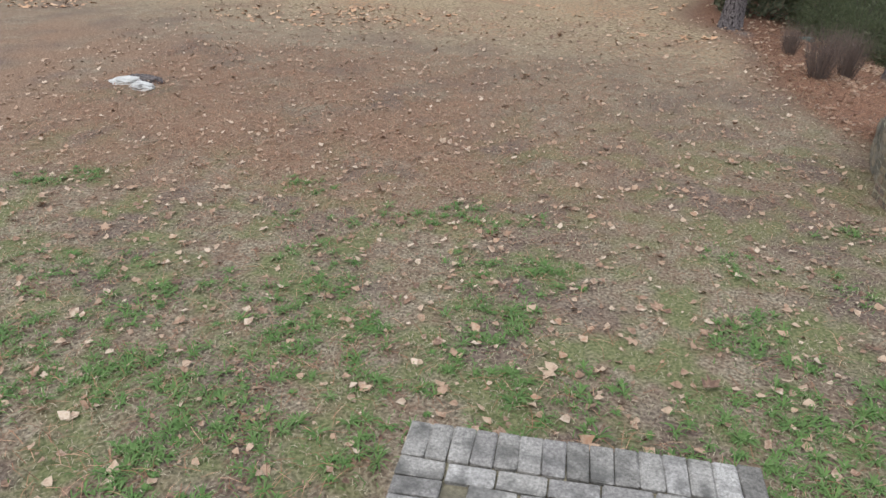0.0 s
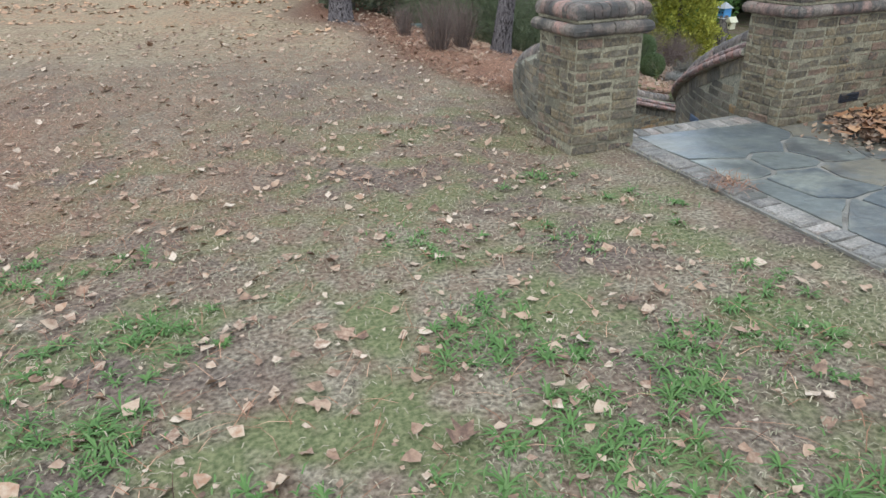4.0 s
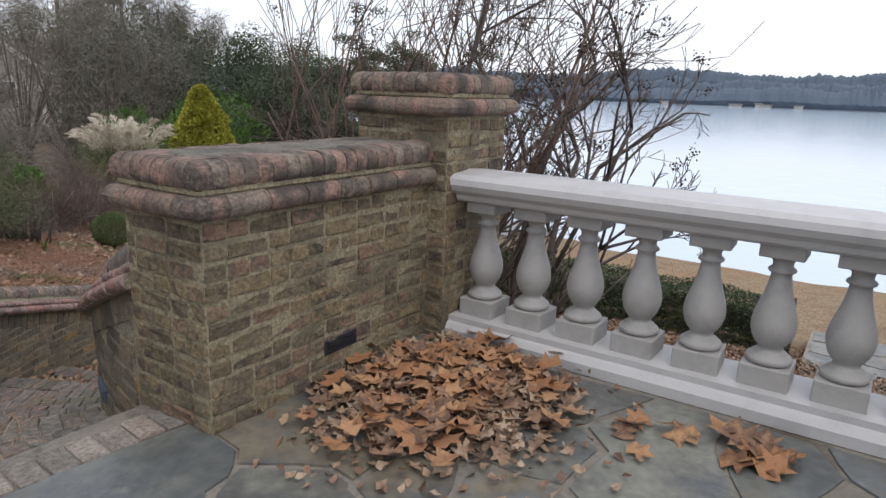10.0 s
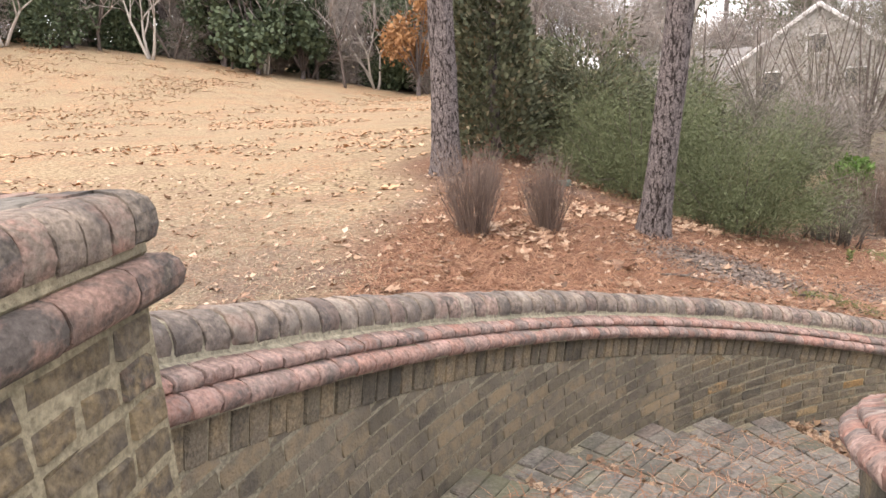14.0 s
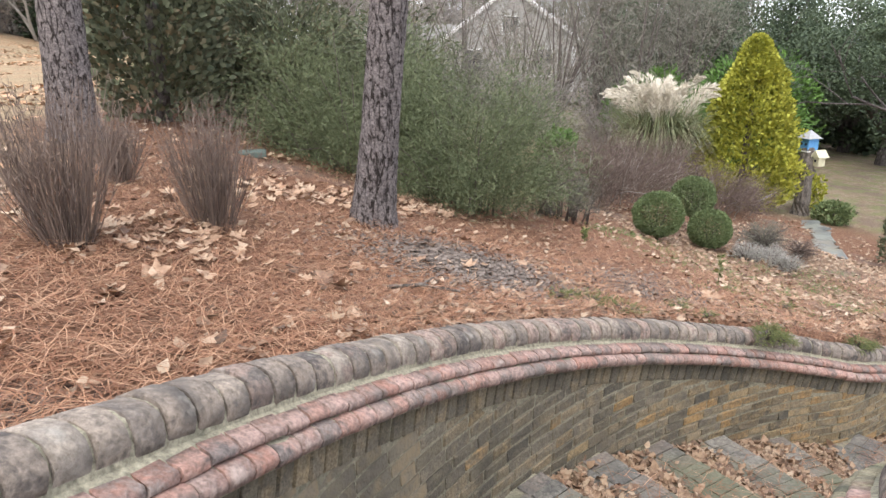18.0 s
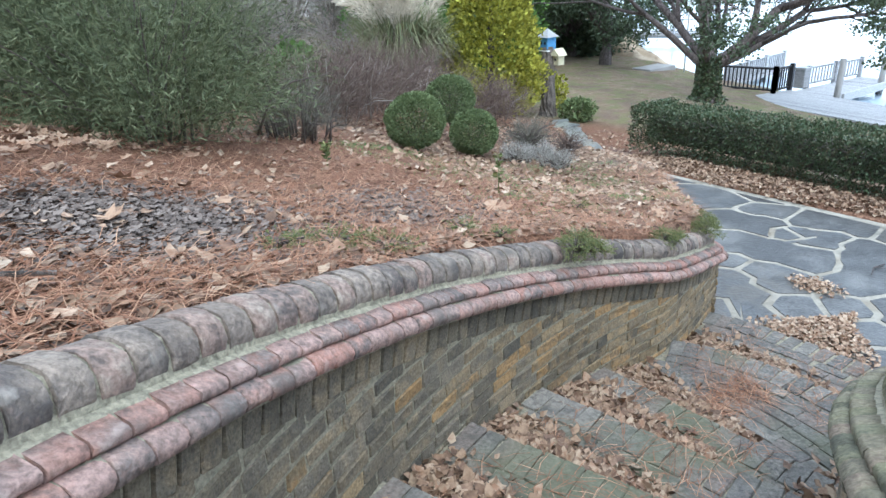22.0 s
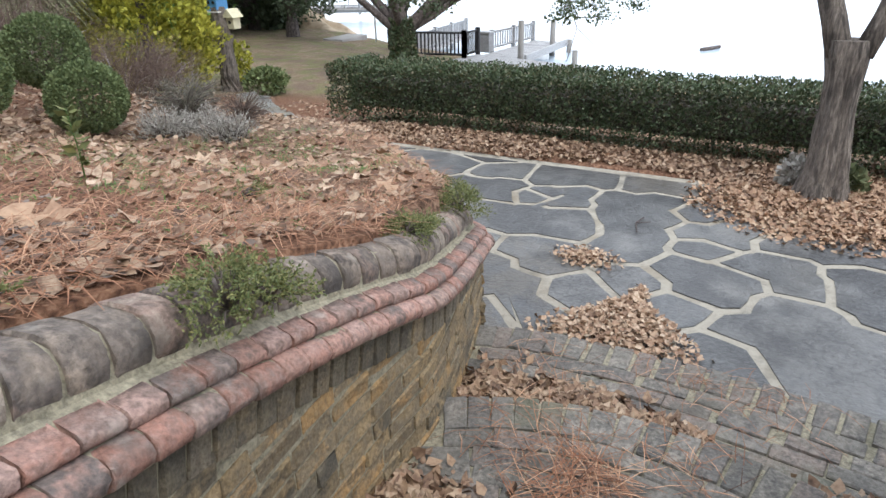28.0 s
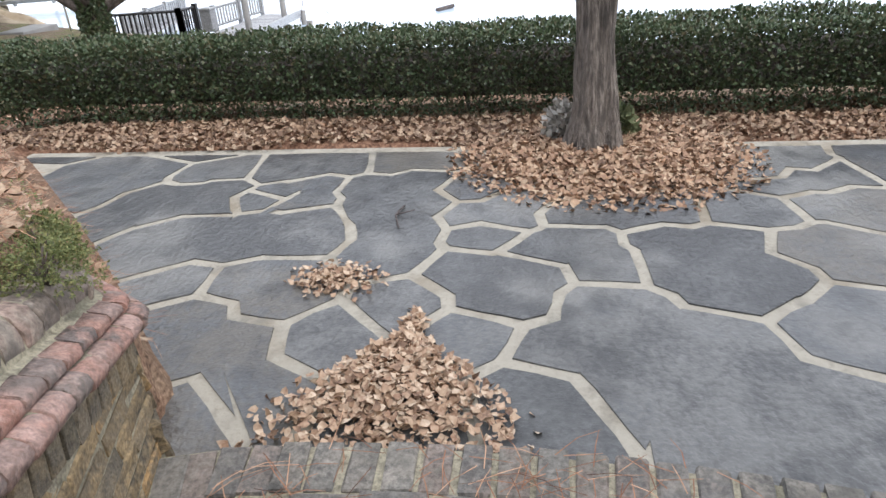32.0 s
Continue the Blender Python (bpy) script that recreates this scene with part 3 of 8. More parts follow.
def tube(points, radii, sides=6):
    """Vertices and faces of a bent, tapered tube."""
    vs, fs = [], []
    up = Vector((0.13, 0.31, 0.94))
    for i, (p, r) in enumerate(zip(points, radii)):
        d = (Vector(points[min(i + 1, len(points) - 1)]) - Vector(points[max(i - 1, 0)])).normalized()
        a = d.cross(up if abs(d.dot(up)) < 0.95 else Vector((1, 0, 0))).normalized()
        b = d.cross(a)
        for k in range(sides):
            w = 2 * math.pi * k / sides
            vs.append(Vector(p) + (a * math.cos(w) + b * math.sin(w)) * r)
    for i in range(len(points) - 1):
        for k in range(sides):
            q = (k + 1) % sides
            fs.append((i * sides + k, i * sides + q, (i + 1) * sides + q, (i + 1) * sides + k))
    fs.append(tuple(range(sides - 1, -1, -1)))
    fs.append(tuple((len(points) - 1) * sides + k for k in range(sides)))
    return vs, fs


def tubes(name, items, material, smooth=True):
    vs, fs = [], []
    for points, radii, sides in items:
        v, f = tube(points, radii, sides)
        o = len(vs)
        vs += v
        fs += [tuple(i + o for i in q) for q in f]
    return mesh_of(name, vs, fs, material, smooth)
# ---- ground: one sheet out to the woods and the lake bed ----
def ground_material():
    m = bpy.data.materials.new("ground_cover")
    m.use_nodes = True
    n, l = m.node_tree.nodes, m.node_tree.links
    bsdf = n["Principled BSDF"]
    geo, att = n.new("ShaderNodeNewGeometry"), n.new("ShaderNodeVertexColor")
    att.layer_name = "cover"
    sep = n.new("ShaderNodeSeparateColor")
    l.new(att.outputs[0], sep.inputs[0])

    def noise_tex(scale, detail=6):
        t = n.new("ShaderNodeTexNoise")
        t.inputs["Scale"].default_value, t.inputs["Detail"].default_value = scale, detail
        l.new(geo.outputs["Position"], t.inputs["Vector"])
        return t.outputs[0]

    def ramp(src, stops):
        r = n.new("ShaderNodeValToRGB")
        els = r.color_ramp.elements
        for i, (p, c) in enumerate(stops):
            e = els[i] if i < 2 else els.new(p)
            e.position, e.color = p, (*c, 1)
        l.new(src, r.inputs[0])
        return r.outputs[0]

    def blend(f, a, b):
        x = n.new("ShaderNodeMixRGB")
        l.new(f, x.inputs[0])
        l.new(a, x.inputs[1])
        l.new(b, x.inputs[2])
        return x.outputs[0]

    big, mid, fine = noise_tex(0.6), noise_tex(5), noise_tex(45, 8)
    dry = ramp(fine, [(0.33, (0.10, 0.082, 0.06)), (0.5, (0.235, 0.195, 0.14)), (0.66, (0.40, 0.335, 0.24))])
    soil = ramp(fine, [(0.3, (0.10, 0.07, 0.048)), (0.5, (0.21, 0.15, 0.105)), (0.7, (0.32, 0.25, 0.18))])
    near = blend(ramp(mid, [(0.42, (0, 0, 0)), (0.6, (1, 1, 1))]), soil, dry)
    dark = ramp(fine, [(0.3, (0.075, 0.055, 0.045)), (0.5, (0.155, 0.115, 0.092)), (0.7, (0.25, 0.195, 0.155))])
    near = blend(ramp(noise_tex(0.95, 7), [(0.47, (0, 0, 0)), (0.6, (0.9, 0.9, 0.9))]), near, dark)
    green = ramp(fine, [(0.35, (0.10, 0.115, 0.05)), (0.65, (0.225, 0.222, 0.11))])
    gm = n.new("ShaderNodeMath")
    gm.operation = "MULTIPLY"
    l.new(ramp(noise_tex(2.2), [(0.47, (0, 0, 0)), (0.6, (1, 1, 1))]), gm.inputs[0])
    l.new(sep.outputs[1], gm.inputs[1])
    base = blend(gm.outputs[0], near, green)
    gold = ramp(noise_tex(18, 10), [(0.34, (0.155, 0.115, 0.072)), (0.5, (0.30, 0.228, 0.142)), (0.64, (0.42, 0.33, 0.215))])
    red = ramp(fine, [(0.3, (0.115, 0.07, 0.045)), (0.5, (0.235, 0.15, 0.10)), (0.68, (0.36, 0.255, 0.175))])
    rm = n.new("ShaderNodeMath")
    rm.operation = "MULTIPLY"
    l.new(ramp(noise_tex(1.1), [(0.36, (0.15, 0.15, 0.15)), (0.56, (1, 1, 1))]), rm.inputs[0])
    l.new(att.outputs[1], rm.inputs[1])
    base = blend(rm.outputs[0], base, red)
    gold = blend(ramp(noise_tex(1.7, 8), [(0.45, (0, 0, 0)), (0.7, (0.75, 0.75, 0.75))]), gold, red)
    drift = ramp(noise_tex(11, 3), [(0.52, (0, 0, 0)), (0.56, (1, 1, 1))])
    where = ramp(noise_tex(0.42, 4), [(0.46, (0, 0, 0)), (0.6, (0.9, 0.9, 0.9))])
    dm = n.new("ShaderNodeMath")
    dm.operation = "MULTIPLY"
    l.new(drift, dm.inputs[0])
    l.new(where, dm.inputs[1])
    gold = blend(dm.outputs[0], gold, ramp(fine, [(0.35, (0.24, 0.135, 0.075)), (0.65, (0.50, 0.31, 0.185))]))
    base = blend(sep.outputs[2], base, gold)
    straw = ramp(fine, [(0.3, (0.06, 0.032, 0.022)), (0.5, (0.17, 0.088, 0.055)), (0.7, (0.31, 0.18, 0.115))])
    mulch = ramp(fine, [(0.3, (0.06, 0.048, 0.042)), (0.5, (0.16, 0.13, 0.115)), (0.7, (0.28, 0.24, 0.21))])
    bed = blend(ramp(big, [(0.6, (0, 0, 0)), (0.7, (1, 1, 1))]), straw, mulch)
    base = blend(sep.outputs[0], base, bed)
    l.new(base, bsdf.inputs["Base Color"])
    bsdf.inputs["Roughness"].default_value = 0.95
    bsdf.inputs["Specular IOR Level"].default_value = 0.15
    b = n.new("ShaderNodeBump")
    b.inputs["Strength"].default_value, b.inputs["Distance"].default_value = 0.8, 0.03
    l.new(fine, b.inputs["Height"])
    l.new(b.outputs[0], bsdf.inputs["Normal"])
    return m


def bed_mask(x, y):
    """1 where the planting bed with pine straw lies, 0 on the lawn."""
    x, y = np.asarray(x, float), np.asarray(y, float)
    edge = 4.55 + 0.25 * np.sin(y * 1.3) - 0.12 * (y - 8) + 0.2 * np.maximum(0, y - 13)
    m = ss(-0.5, 0.5, x - edge) * ss(5.5, 7.5, y) * (1 - ss(19.0, 21.0, y + 0.25 * (x - 12)))
    m = m * (1 - ss(18.2, 19.6, x)) 
    strip = ss(14.6, 14.9, x) * (1 - ss(16.6, 17.4, x)) * (1 - ss(14.5, 15.5, y))
    m = m * (1 - 0.4 * ss(10.0, 11.3, x) * (1 - ss(13.5, 15, y)))
    return np.maximum(m, strip * 0.9)


def axis_lines(stops):
    out = []
    for a, b, step in stops:
        out.append(np.arange(a, b, step))
    return np.concatenate(out)


def build_ground():
    xs = axis_lines([(-900, -100, 80), (-100, -20, 8), (-20, -3, 1.0), (-3, 4.2, 0.3), (4.2, 17.4, 0.11), (17.4, 45, 0.6), (45, 120, 7.5), (120, 921, 100)])
    ys = axis_lines([(-900, -100, 80), (-100, -15, 8), (-15, -4, 0.8), (-4, 15.2, 0.11), (15.2, 30, 0.5), (30, 60, 1.2), (60, 120, 6), (120, 921, 100)])
    gx, gy = np.meshgrid(xs, ys)
    z = terrain(gx, gy)
    far = np.hypot(gx - 8, gy - 8)
    z = np.where((far > 130) & (gx < 40), np.minimum(z, 4.0), z)
    co = np.stack([gx, gy, z], -1).reshape(-1, 3).astype(np.float32)
    ny, nx = gx.shape
    i = np.arange(nx * ny, dtype=np.int32).reshape(ny, nx)
    f = np.stack([i[:-1, :-1], i[:-1, 1:], i[1:, 1:], i[1:, :-1]], -1).reshape(-1, 4)
    me = bpy.data.meshes.new("ground")
    me.vertices.add(len(co))
    me.vertices.foreach_set("co", co.reshape(-1))
    me.loops.add(f.size)
    me.loops.foreach_set("vertex_index", f.reshape(-1))
    me.polygons.add(len(f))
    me.polygons.foreach_set("loop_start", np.arange(0, f.size, 4, dtype=np.int32))
    me.polygons.foreach_set("loop_total", np.full(len(f), 4, np.int32))
    me.polygons.foreach_set("use_smooth", np.ones(len(f), bool))
    me.update(calc_edges=True)
    x, y = co[:, 0], co[:, 1]
    col = np.ones((len(co), 4), np.float32)
    col[:, 0] = bed_mask(x, y)
    col[:, 1] = (1 - ss(5.0, 8.5, y)) * ss(-6, -1, y) * (1 - ss(4.0, 5.5, x)) + 1.0 * ss(17, 19, x)
    gold = ss(7.5, 13, y + 0.25 * x) * (1 - col[:, 0]) * (1 - ss(8, 10, x) * (1 - ss(16, 18, y)))
    col[:, 2] = np.where(x > 12, gold * (1 - 0.88 * ss(15, 18, x)), gold)
    strip = ss(16.8, 18, x) * (1 - ss(11, 15, y))
    col[:, 2], col[:, 1] = np.maximum(col[:, 2], 0.95 * strip), col[:, 1] * (1 - strip)
    col[:, 3] = ss(3.2, 5.2, y) * (1 - ss(7.2, 9.8, y + 0.25 * x)) * (1 - 0.75 * ss(-0.5, 3.5, x)) * ss(-12, -8, x)
    at = me.color_attributes.new("cover", "FLOAT_COLOR", "POINT")
    at.data.foreach_set("color", col.reshape(-1))
    me.materials.append(ground_material())
    tagged(put("ground", me), "dormant lawn with planting beds sloping to the lake", "ground", kind="structure")


build_ground()
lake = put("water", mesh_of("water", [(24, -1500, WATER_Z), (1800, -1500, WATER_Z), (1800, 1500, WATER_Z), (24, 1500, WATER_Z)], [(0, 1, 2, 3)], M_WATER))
tagged(lake, "calm pale grey lake under an overcast sky", "lake", kind="structure")

# ---- bricks ----
STRETCH, HEAD, COURSE, JOINT = 0.203, 0.1, 0.0738, 0.013
BRICK_S = [rand_block("brick", STRETCH - JOINT, 0.09, COURSE - JOINT, M_BRICK, s, 0.0065, 0.005) for s in range(5)]
BRICK_H = [rand_block("brick", HEAD - JOINT + 0.006, 0.09, COURSE - JOINT, M_BRICK, 10 + s, 0.0065, 0.005) for s in range(4)]
rng = random.Random(5)


def lay_course(start, end, z, inward, parent, offset, skip=None):
    """One straight course of bricks between two plan points; inward: unit vector from the face into the wall."""
    a, b = Vector(start), Vector(end)
    length = (b - a).length
    d = (b - a).normalized()
    pos = -offset * HEAD
    while pos < length - 0.02:
        head = rng.random() < 0.42
        l = HEAD if head else STRETCH
        s, e = max(pos, 0), min(pos + l, length)
        if e - s > 0.035:
            c = a + d * ((s + e) / 2) + Vector(inward) * (0.041 + rng.uniform(-0.003, 0.004))
            full = e - s > l - 0.002
            data = rng.choice(BRICK_H if head or e - s < 0.12 else BRICK_S)
            m = axes((c.x, c.y, z + COURSE / 2 - 0.005 + rng.uniform(-0.0025, 0.0025)), (d.x, d.y, 0), (0, 0, 1))
            nominal = (HEAD if data in BRICK_H else STRETCH)
            m = m @ Matrix.Rotation(rng.uniform(-0.012, 0.012), 4, "Z") @ Matrix.Diagonal(((e - s) / nominal, 1, 1, 1))
            if not skip or not skip(c, z):
                put("brick", data, parent, m)
        pos += l


def brick_block(parent, x0, x1, y0, y1, z0, courses, sides, skip=None):
    """Bricks on the named faces (of -x, +x, -y, +y) of a block."""
    for k in range(courses):
        z, off = z0 + k * COURSE, (k % 2)
        for s in sides:
            if s == "-x":
                lay_course((x0, y0), (x0, y1), z, (1, 0), parent, off, skip)
            elif s == "+x":
                lay_course((x1, y0), (x1, y1), z, (-1, 0), parent, off, skip)
            elif s == "-y":
                lay_course((x0, y0), (x1, y0), z, (0, 1), parent, 1 - off, skip)
            else:
                lay_course((x0, y1), (x1, y1), z, (0, -1), parent, 1 - off, skip)


ROUND = [(0.0, 0.0), (0.112, 0.0), (0.124, 0.008), (0.13, 0.03), (0.13, 0.058), (0.122, 0.08), (0.105, 0.096), (0.08, 0.102), (0.0, 0.104)]
TORUS = [(0.0, 0.0), (0.075, 0.0), (0.098, 0.006), (0.113, 0.021), (0.12, 0.045), (0.113, 0.069), (0.098, 0.084), (0.07, 0.09), (0.0, 0.092)]
CAP_PIECES = [sweep_piece("cap_brick", [(-y, z) for y, z in reversed(ROUND)], 0.067, M_CAP, s, 0.0018) for s in range(6)]
MOULD_PIECES = [sweep_piece("moulding_brick", [(-y, z) for y, z in reversed(TORUS)], 0.2, M_CAP, 20 + s, 0.0018) for s in range(4)]


def corner_piece(name, profile, leg, material, seed):
    """A mitred corner of a moulding: its nose lines meet at the origin, its two legs run along +x and +y."""
    rg = random.Random(seed)
    far, n = max(o for o, _ in profile), len(profile)
    vs = []
    for ring in range(3):
        for o, z in profile:
            i = far - o + rg.uniform(-0.0015, 0.0015)
            vs.append(((leg, i, z), (i, i, z), (i, leg, z))[ring])
    fs = [(k * n + i, k * n + (i + 1) % n, (k + 1) * n + (i + 1) % n, (k + 1) * n + i) for k in range(2) for i in range(n)]
    return mesh_of(name, vs, fs + [tuple(range(n - 1, -1, -1)), tuple(range(2 * n, 3 * n))], material)


LEG, CAP_LEG = 0.142, 0.07
ROUND_C = [(max(o, max(q for q, _ in ROUND) - 0.066), z) for o, z in ROUND]
CAP_CORNERS = [corner_piece("cap_brick", ROUND_C, CAP_LEG, M_CAP, 200 + s) for s in range(3)]
MOULD_CORNERS = [corner_piece("moulding_brick", TORUS, LEG, M_CAP, 210 + s) for s in range(3)]


def lay_mould(parent, name, pieces, corners, size, leg, x0, x1, y0, y1, z, sides, back):
    """A row of moulded bricks round a block with mitred corners; their noses stand outward, their backs this far inside the edge."""
    edges = {"-y": ((x0, y0), (x1, y0), (0, -1)), "+x": ((x1, y0), (x1, y1), (1, 0)), "+y": ((x1, y1), (x0, y1), (0, 1)), "-x": ((x0, y1), (x0, y0), (-1, 0))}
    ring = ["-y", "+x", "+y", "-x"]
    for k, s in enumerate(ring):
        if s not in sides:
            continue
        a, b, o = (Vector(q) for q in edges[s])
        e = (b - a).normalized()
        if ring[k - 1] in sides:
            m = Matrix.Translation((a.x, a.y, z + rng.uniform(-0.002, 0.002))) @ Matrix.Rotation(math.pi / 2 * k, 4, "Z")
            put(name, rng.choice(corners), parent, m)
            a = a + e * leg
        if ring[(k + 1) % 4] in sides:
            b = b - e * leg
        n = max(1, round((b - a).length / size))
        d = (b - a) / n
        for i in range(n):
            p = a + d * (i + 0.5) - o * back
            m = axes((p.x, p.y, z + rng.uniform(-0.003, 0.003)), (d.x, d.y, 0), (0, 0, 1))
            put(name, rng.choice(pieces), parent, m @ Matrix.Diagonal((d.length / size * (0.93 if size < 0.15 else 0.96), 1, 1, 1)))


def brick_pillar(name, x0, x1, y0, y1, courses, z0, sides, cap_sides, label, category, top_slab=True):
    """A brick pillar or wall end with a torus moulding and a rounded rowlock cap; returns it and its top."""
    zt = z0 + courses * COURSE
    core = part(name, box_bm(x0 + 0.0005, x1 - 0.0005, y0 + 0.0005, y1 - 0.0005, z0 - 0.06, zt + 0.02), M_MORTAR)
    tagged(core, label, category)
    brick_block(core, x0, x1, y0, y1, z0, courses, sides)
    lay_mould(core, "moulding_brick", MOULD_PIECES, MOULD_CORNERS, 0.2, LEG, x0 - 0.055, x1 + 0.055, y0 - 0.055, y1 + 0.055, zt + 0.004, cap_sides, 0.12)
    lay_mould(core, "cap_brick", CAP_PIECES, CAP_CORNERS, 0.067, CAP_LEG, x0 - 0.03, x1 + 0.03, y0 - 0.03, y1 + 0.03, zt + 0.112, cap_sides, 0.13)
    part("mortar_bed", box_bm(x0 - 0.044, x1 + 0.044, y0 - 0.044, y1 + 0.044, zt + 0.012, zt + 0.085, 0.02), M_MORTAR, core)
    part("mortar_bed", box_bm(x0 - 0.018, x1 + 0.018, y0 - 0.018, y1 + 0.018, zt + 0.08, zt + 0.203, 0.02), M_MORTAR, core)
    part("cap_top", box_bm(x0 + 0.07, x1 - 0.07, y0 + 0.07, y1 - 0.07, zt + 0.15, zt + 0.216, 0.006), M_CAPTOP, core)
    return core, zt + 0.218


def finial(x, y, z, w):
    """A rough low pyramid stone on a pillar."""
    bm = bmesh.new()
    rings = [(w, 0.0), (w * 1.02, 0.03), (w * 0.8, 0.052), (w * 0.55, 0.08), (w * 0.25, 0.095)]
    loops = []
    for r, h in rings:
        loop = []
        for k in range(16):
            a = 2 * math.pi * k / 16
            q = r / max(abs(math.cos(a)), abs(math.sin(a))) ** 0.75
            j = 1 + 0.06 * noise.noise((k * 0.9, h * 20, 3))
            loop.append(bm.verts.new((x + math.cos(a) * q * j, y + math.sin(a) * q * j, z + h + 0.01 * noise.noise((k, h * 9, 1)))))
        loops.append(loop)
    for a, b in zip(loops, loops[1:]):
        for k in range(16):
            bm.faces.new((a[k], a[(k + 1) % 16], b[(k + 1) % 16], b[k]))
    bm.faces.new(loops[-1])
    return tagged(part("finial", bm, M_STONE, smooth=False), "weathered dark stone finial on a brick pillar", "finial")



# north side of the terrace
pf, pf_top = brick_pillar("brick_pillar", 4.42, 4.94, 4.72, 5.24, 11, 0.0, ("-x", "+x", "-y", "+y"), ("-x", "+x", "-y", "+y"),
                          "weathered buff brick pillar with moulded cap beside the lawn", "pillar")
finial(4.68, 4.98, pf_top - 0.005, 0.092)
brick_pillar("terrace_wall", 6.22, 7.58, 4.64, 5.10, 11, 0.0, ("-x", "-y", "+y"), ("-x", "-y", "+y"), "low buff brick terrace wall with rounded cap", "wall")
brick_pillar("brick_pier", 7.58, 8.16, 4.53, 5.11, 16, -0.03, ("-x", "+x", "-y", "+y"), ("-x", "+x", "-y", "+y"), "tall buff brick pier at the end of the balustrade", "pier")
# south side
pr, pr_top = brick_pillar("brick_pillar", 4.42, 4.94, 0.92, 1.43, 11, 0.0, ("-x", "+x", "-y", "+y"), ("-x", "+x", "-y", "+y"),
                          "buff brick pillar with reddish moulded cap beside the lawn", "pillar")
finial(4.68, 1.175, pr_top - 0.005, 0.092)
brick_pillar("terrace_wall", 6.28, 7.50, 0.94, 1.40, 11, 0.0, ("-x", "+y"), ("-x", "-y", "+y"), "low buff brick terrace wall with rounded cap", "wall")
brick_pillar("brick_pier", 7.50, 8.08, 0.90, 1.48, 16, -0.03, ("-x", "+x", "+y"), ("-x", "+x", "-y", "+y"), "tall buff brick pier at the end of the balustrade", "pier")


def vent(x, y, z, turn, material):
    v = empty("wall_vent", (x, y, z))
    tagged(v, "small metal vent set in a brick wall", "vent")
    part("vent_frame", box_bm(-0.105, 0.105, -0.012, 0.03, -0.036, 0.036, 0.004), material, v)
    for k in range(4):
        part("vent_slat", box_bm(-0.09, 0.09, -0.018, -0.011, -0.026 + k * 0.0145, -0.019 + k * 0.0145), material, v)
    v.rotation_euler = (0, 0, turn)


vent(6.92, 4.645, 0.16, 0, M_VENT)
vent(6.55, 1.395, 0.26, math.pi, M_VENT_B)
vent(*polar(3.9, 158.4), -0.27, radians(158.4 + 90), M_VENT_B)


def platform():
    """The terrace's body below its paving, and its retaining walls."""
    ob = part("terrace_base", box_bm(4.72, 8.18, 0.92, 5.08, PATIO - 0.2, -0.075), M_MORTAR)
    tagged(ob, "brick retaining wall below the terrace", "retaining wall", kind="structure")
    for k in range(37):
        z = -0.08 - (k + 1) * COURSE
        if k % 1 == 0 and k < 9:
            lay_course((8.19, 0.95), (8.19, 5.05), z, (-1, 0), ob, k % 2)


platform()
south_wall = part("retaining_wall_south", box_bm(7.85, 8.18, -6.0, 0.92, PATIO - 0.2, -0.45), M_MORTAR_W)
tagged(south_wall, "plain retaining wall beside the terrace", "retaining wall", kind="structure")


# ---- flagstones ----
def cells(stones, outline):
    """Plan cells: each stone is a group of seeds; edges between seeds of one stone are marked as inner."""
    flat = [(Vector(p), g) for g, stone in enumerate(stones) for p in stone]
    out = {}
    for i, (p, g) in enumerate(flat):
        poly = [(Vector(q), True) for q in outline]
        for j, (q, h) in enumerate(flat):
            if i == j or (q - p).length > 3.2:
                continue
            mid, nrm = (p + q) / 2, (q - p).normalized()
            new_poly = []
            for k, (a, tag) in enumerate(poly):
                b = poly[(k + 1) % len(poly)][0]
                da, db = (a - mid).dot(nrm), (b - mid).dot(nrm)
                if da <= 0:
                    new_poly.append((a, tag))
                    if db > 0:
                        new_poly.append((a + (b - a) * (da / (da - db)), g != h))
                elif db <= 0:
                    new_poly.append((a + (b - a) * (da / (da - db)), tag))
            poly = new_poly
            if len(poly) < 3:
                break
        if len(poly) > 2:
            out.setdefault(g, []).append(poly)
    return out


def flag_ring(poly, joint, seed, rough):
    """The uneven outline of one cell, set back by half a joint at outer edges: points and whether each is outer."""
    n = len(poly)
    c = sum((a for a, _ in poly), Vector((0, 0))) / n
    lines = []
    for i in range(n):
        a, b = poly[i][0], poly[(i + 1) % n][0]
        if (b - a).length < 1e-5:
            continue
        e = (b - a).normalized()
        nm = Vector((-e.y, e.x))
        if nm.dot(c - a) < 0:
            nm = -nm
        lines.append((a + nm * (joint if poly[i][1] else -0.001), e, poly[i][1]))
    pts = []
    for i in range(len(lines)):
        (p, d, o1), (q, e, o2) = lines[i - 1], lines[i]
        k = d.x * e.y - d.y * e.x
        if abs(k) < 0.05:
            pts.append(q)
        else:
            t = ((q.x - p.x) * e.y - (q.y - p.y) * e.x) / k
            pts.append(p + d * t)
    ring = []
    for i in range(len(lines)):
        a, b, outer = pts[i], pts[(i + 1) % len(pts)], lines[i][2]
        m = max(1, int((b - a).length / 0.1))
        for q in range(m):
            p = a + (b - a) * (q / m)
            real = outer and (q > 0 or lines[i - 1][2])
            if real:
                if q == 0:
                    p = p + (c - p).normalized() * 0.005
                p = p + (p - c).normalized() * (noise.noise((p.x * 4.3, p.y * 4.3, seed * 0.37)) * rough + noise.noise((p.x * 17, p.y * 17, seed)) * rough * 0.4)
            ring.append((p, real))
    return c, ring


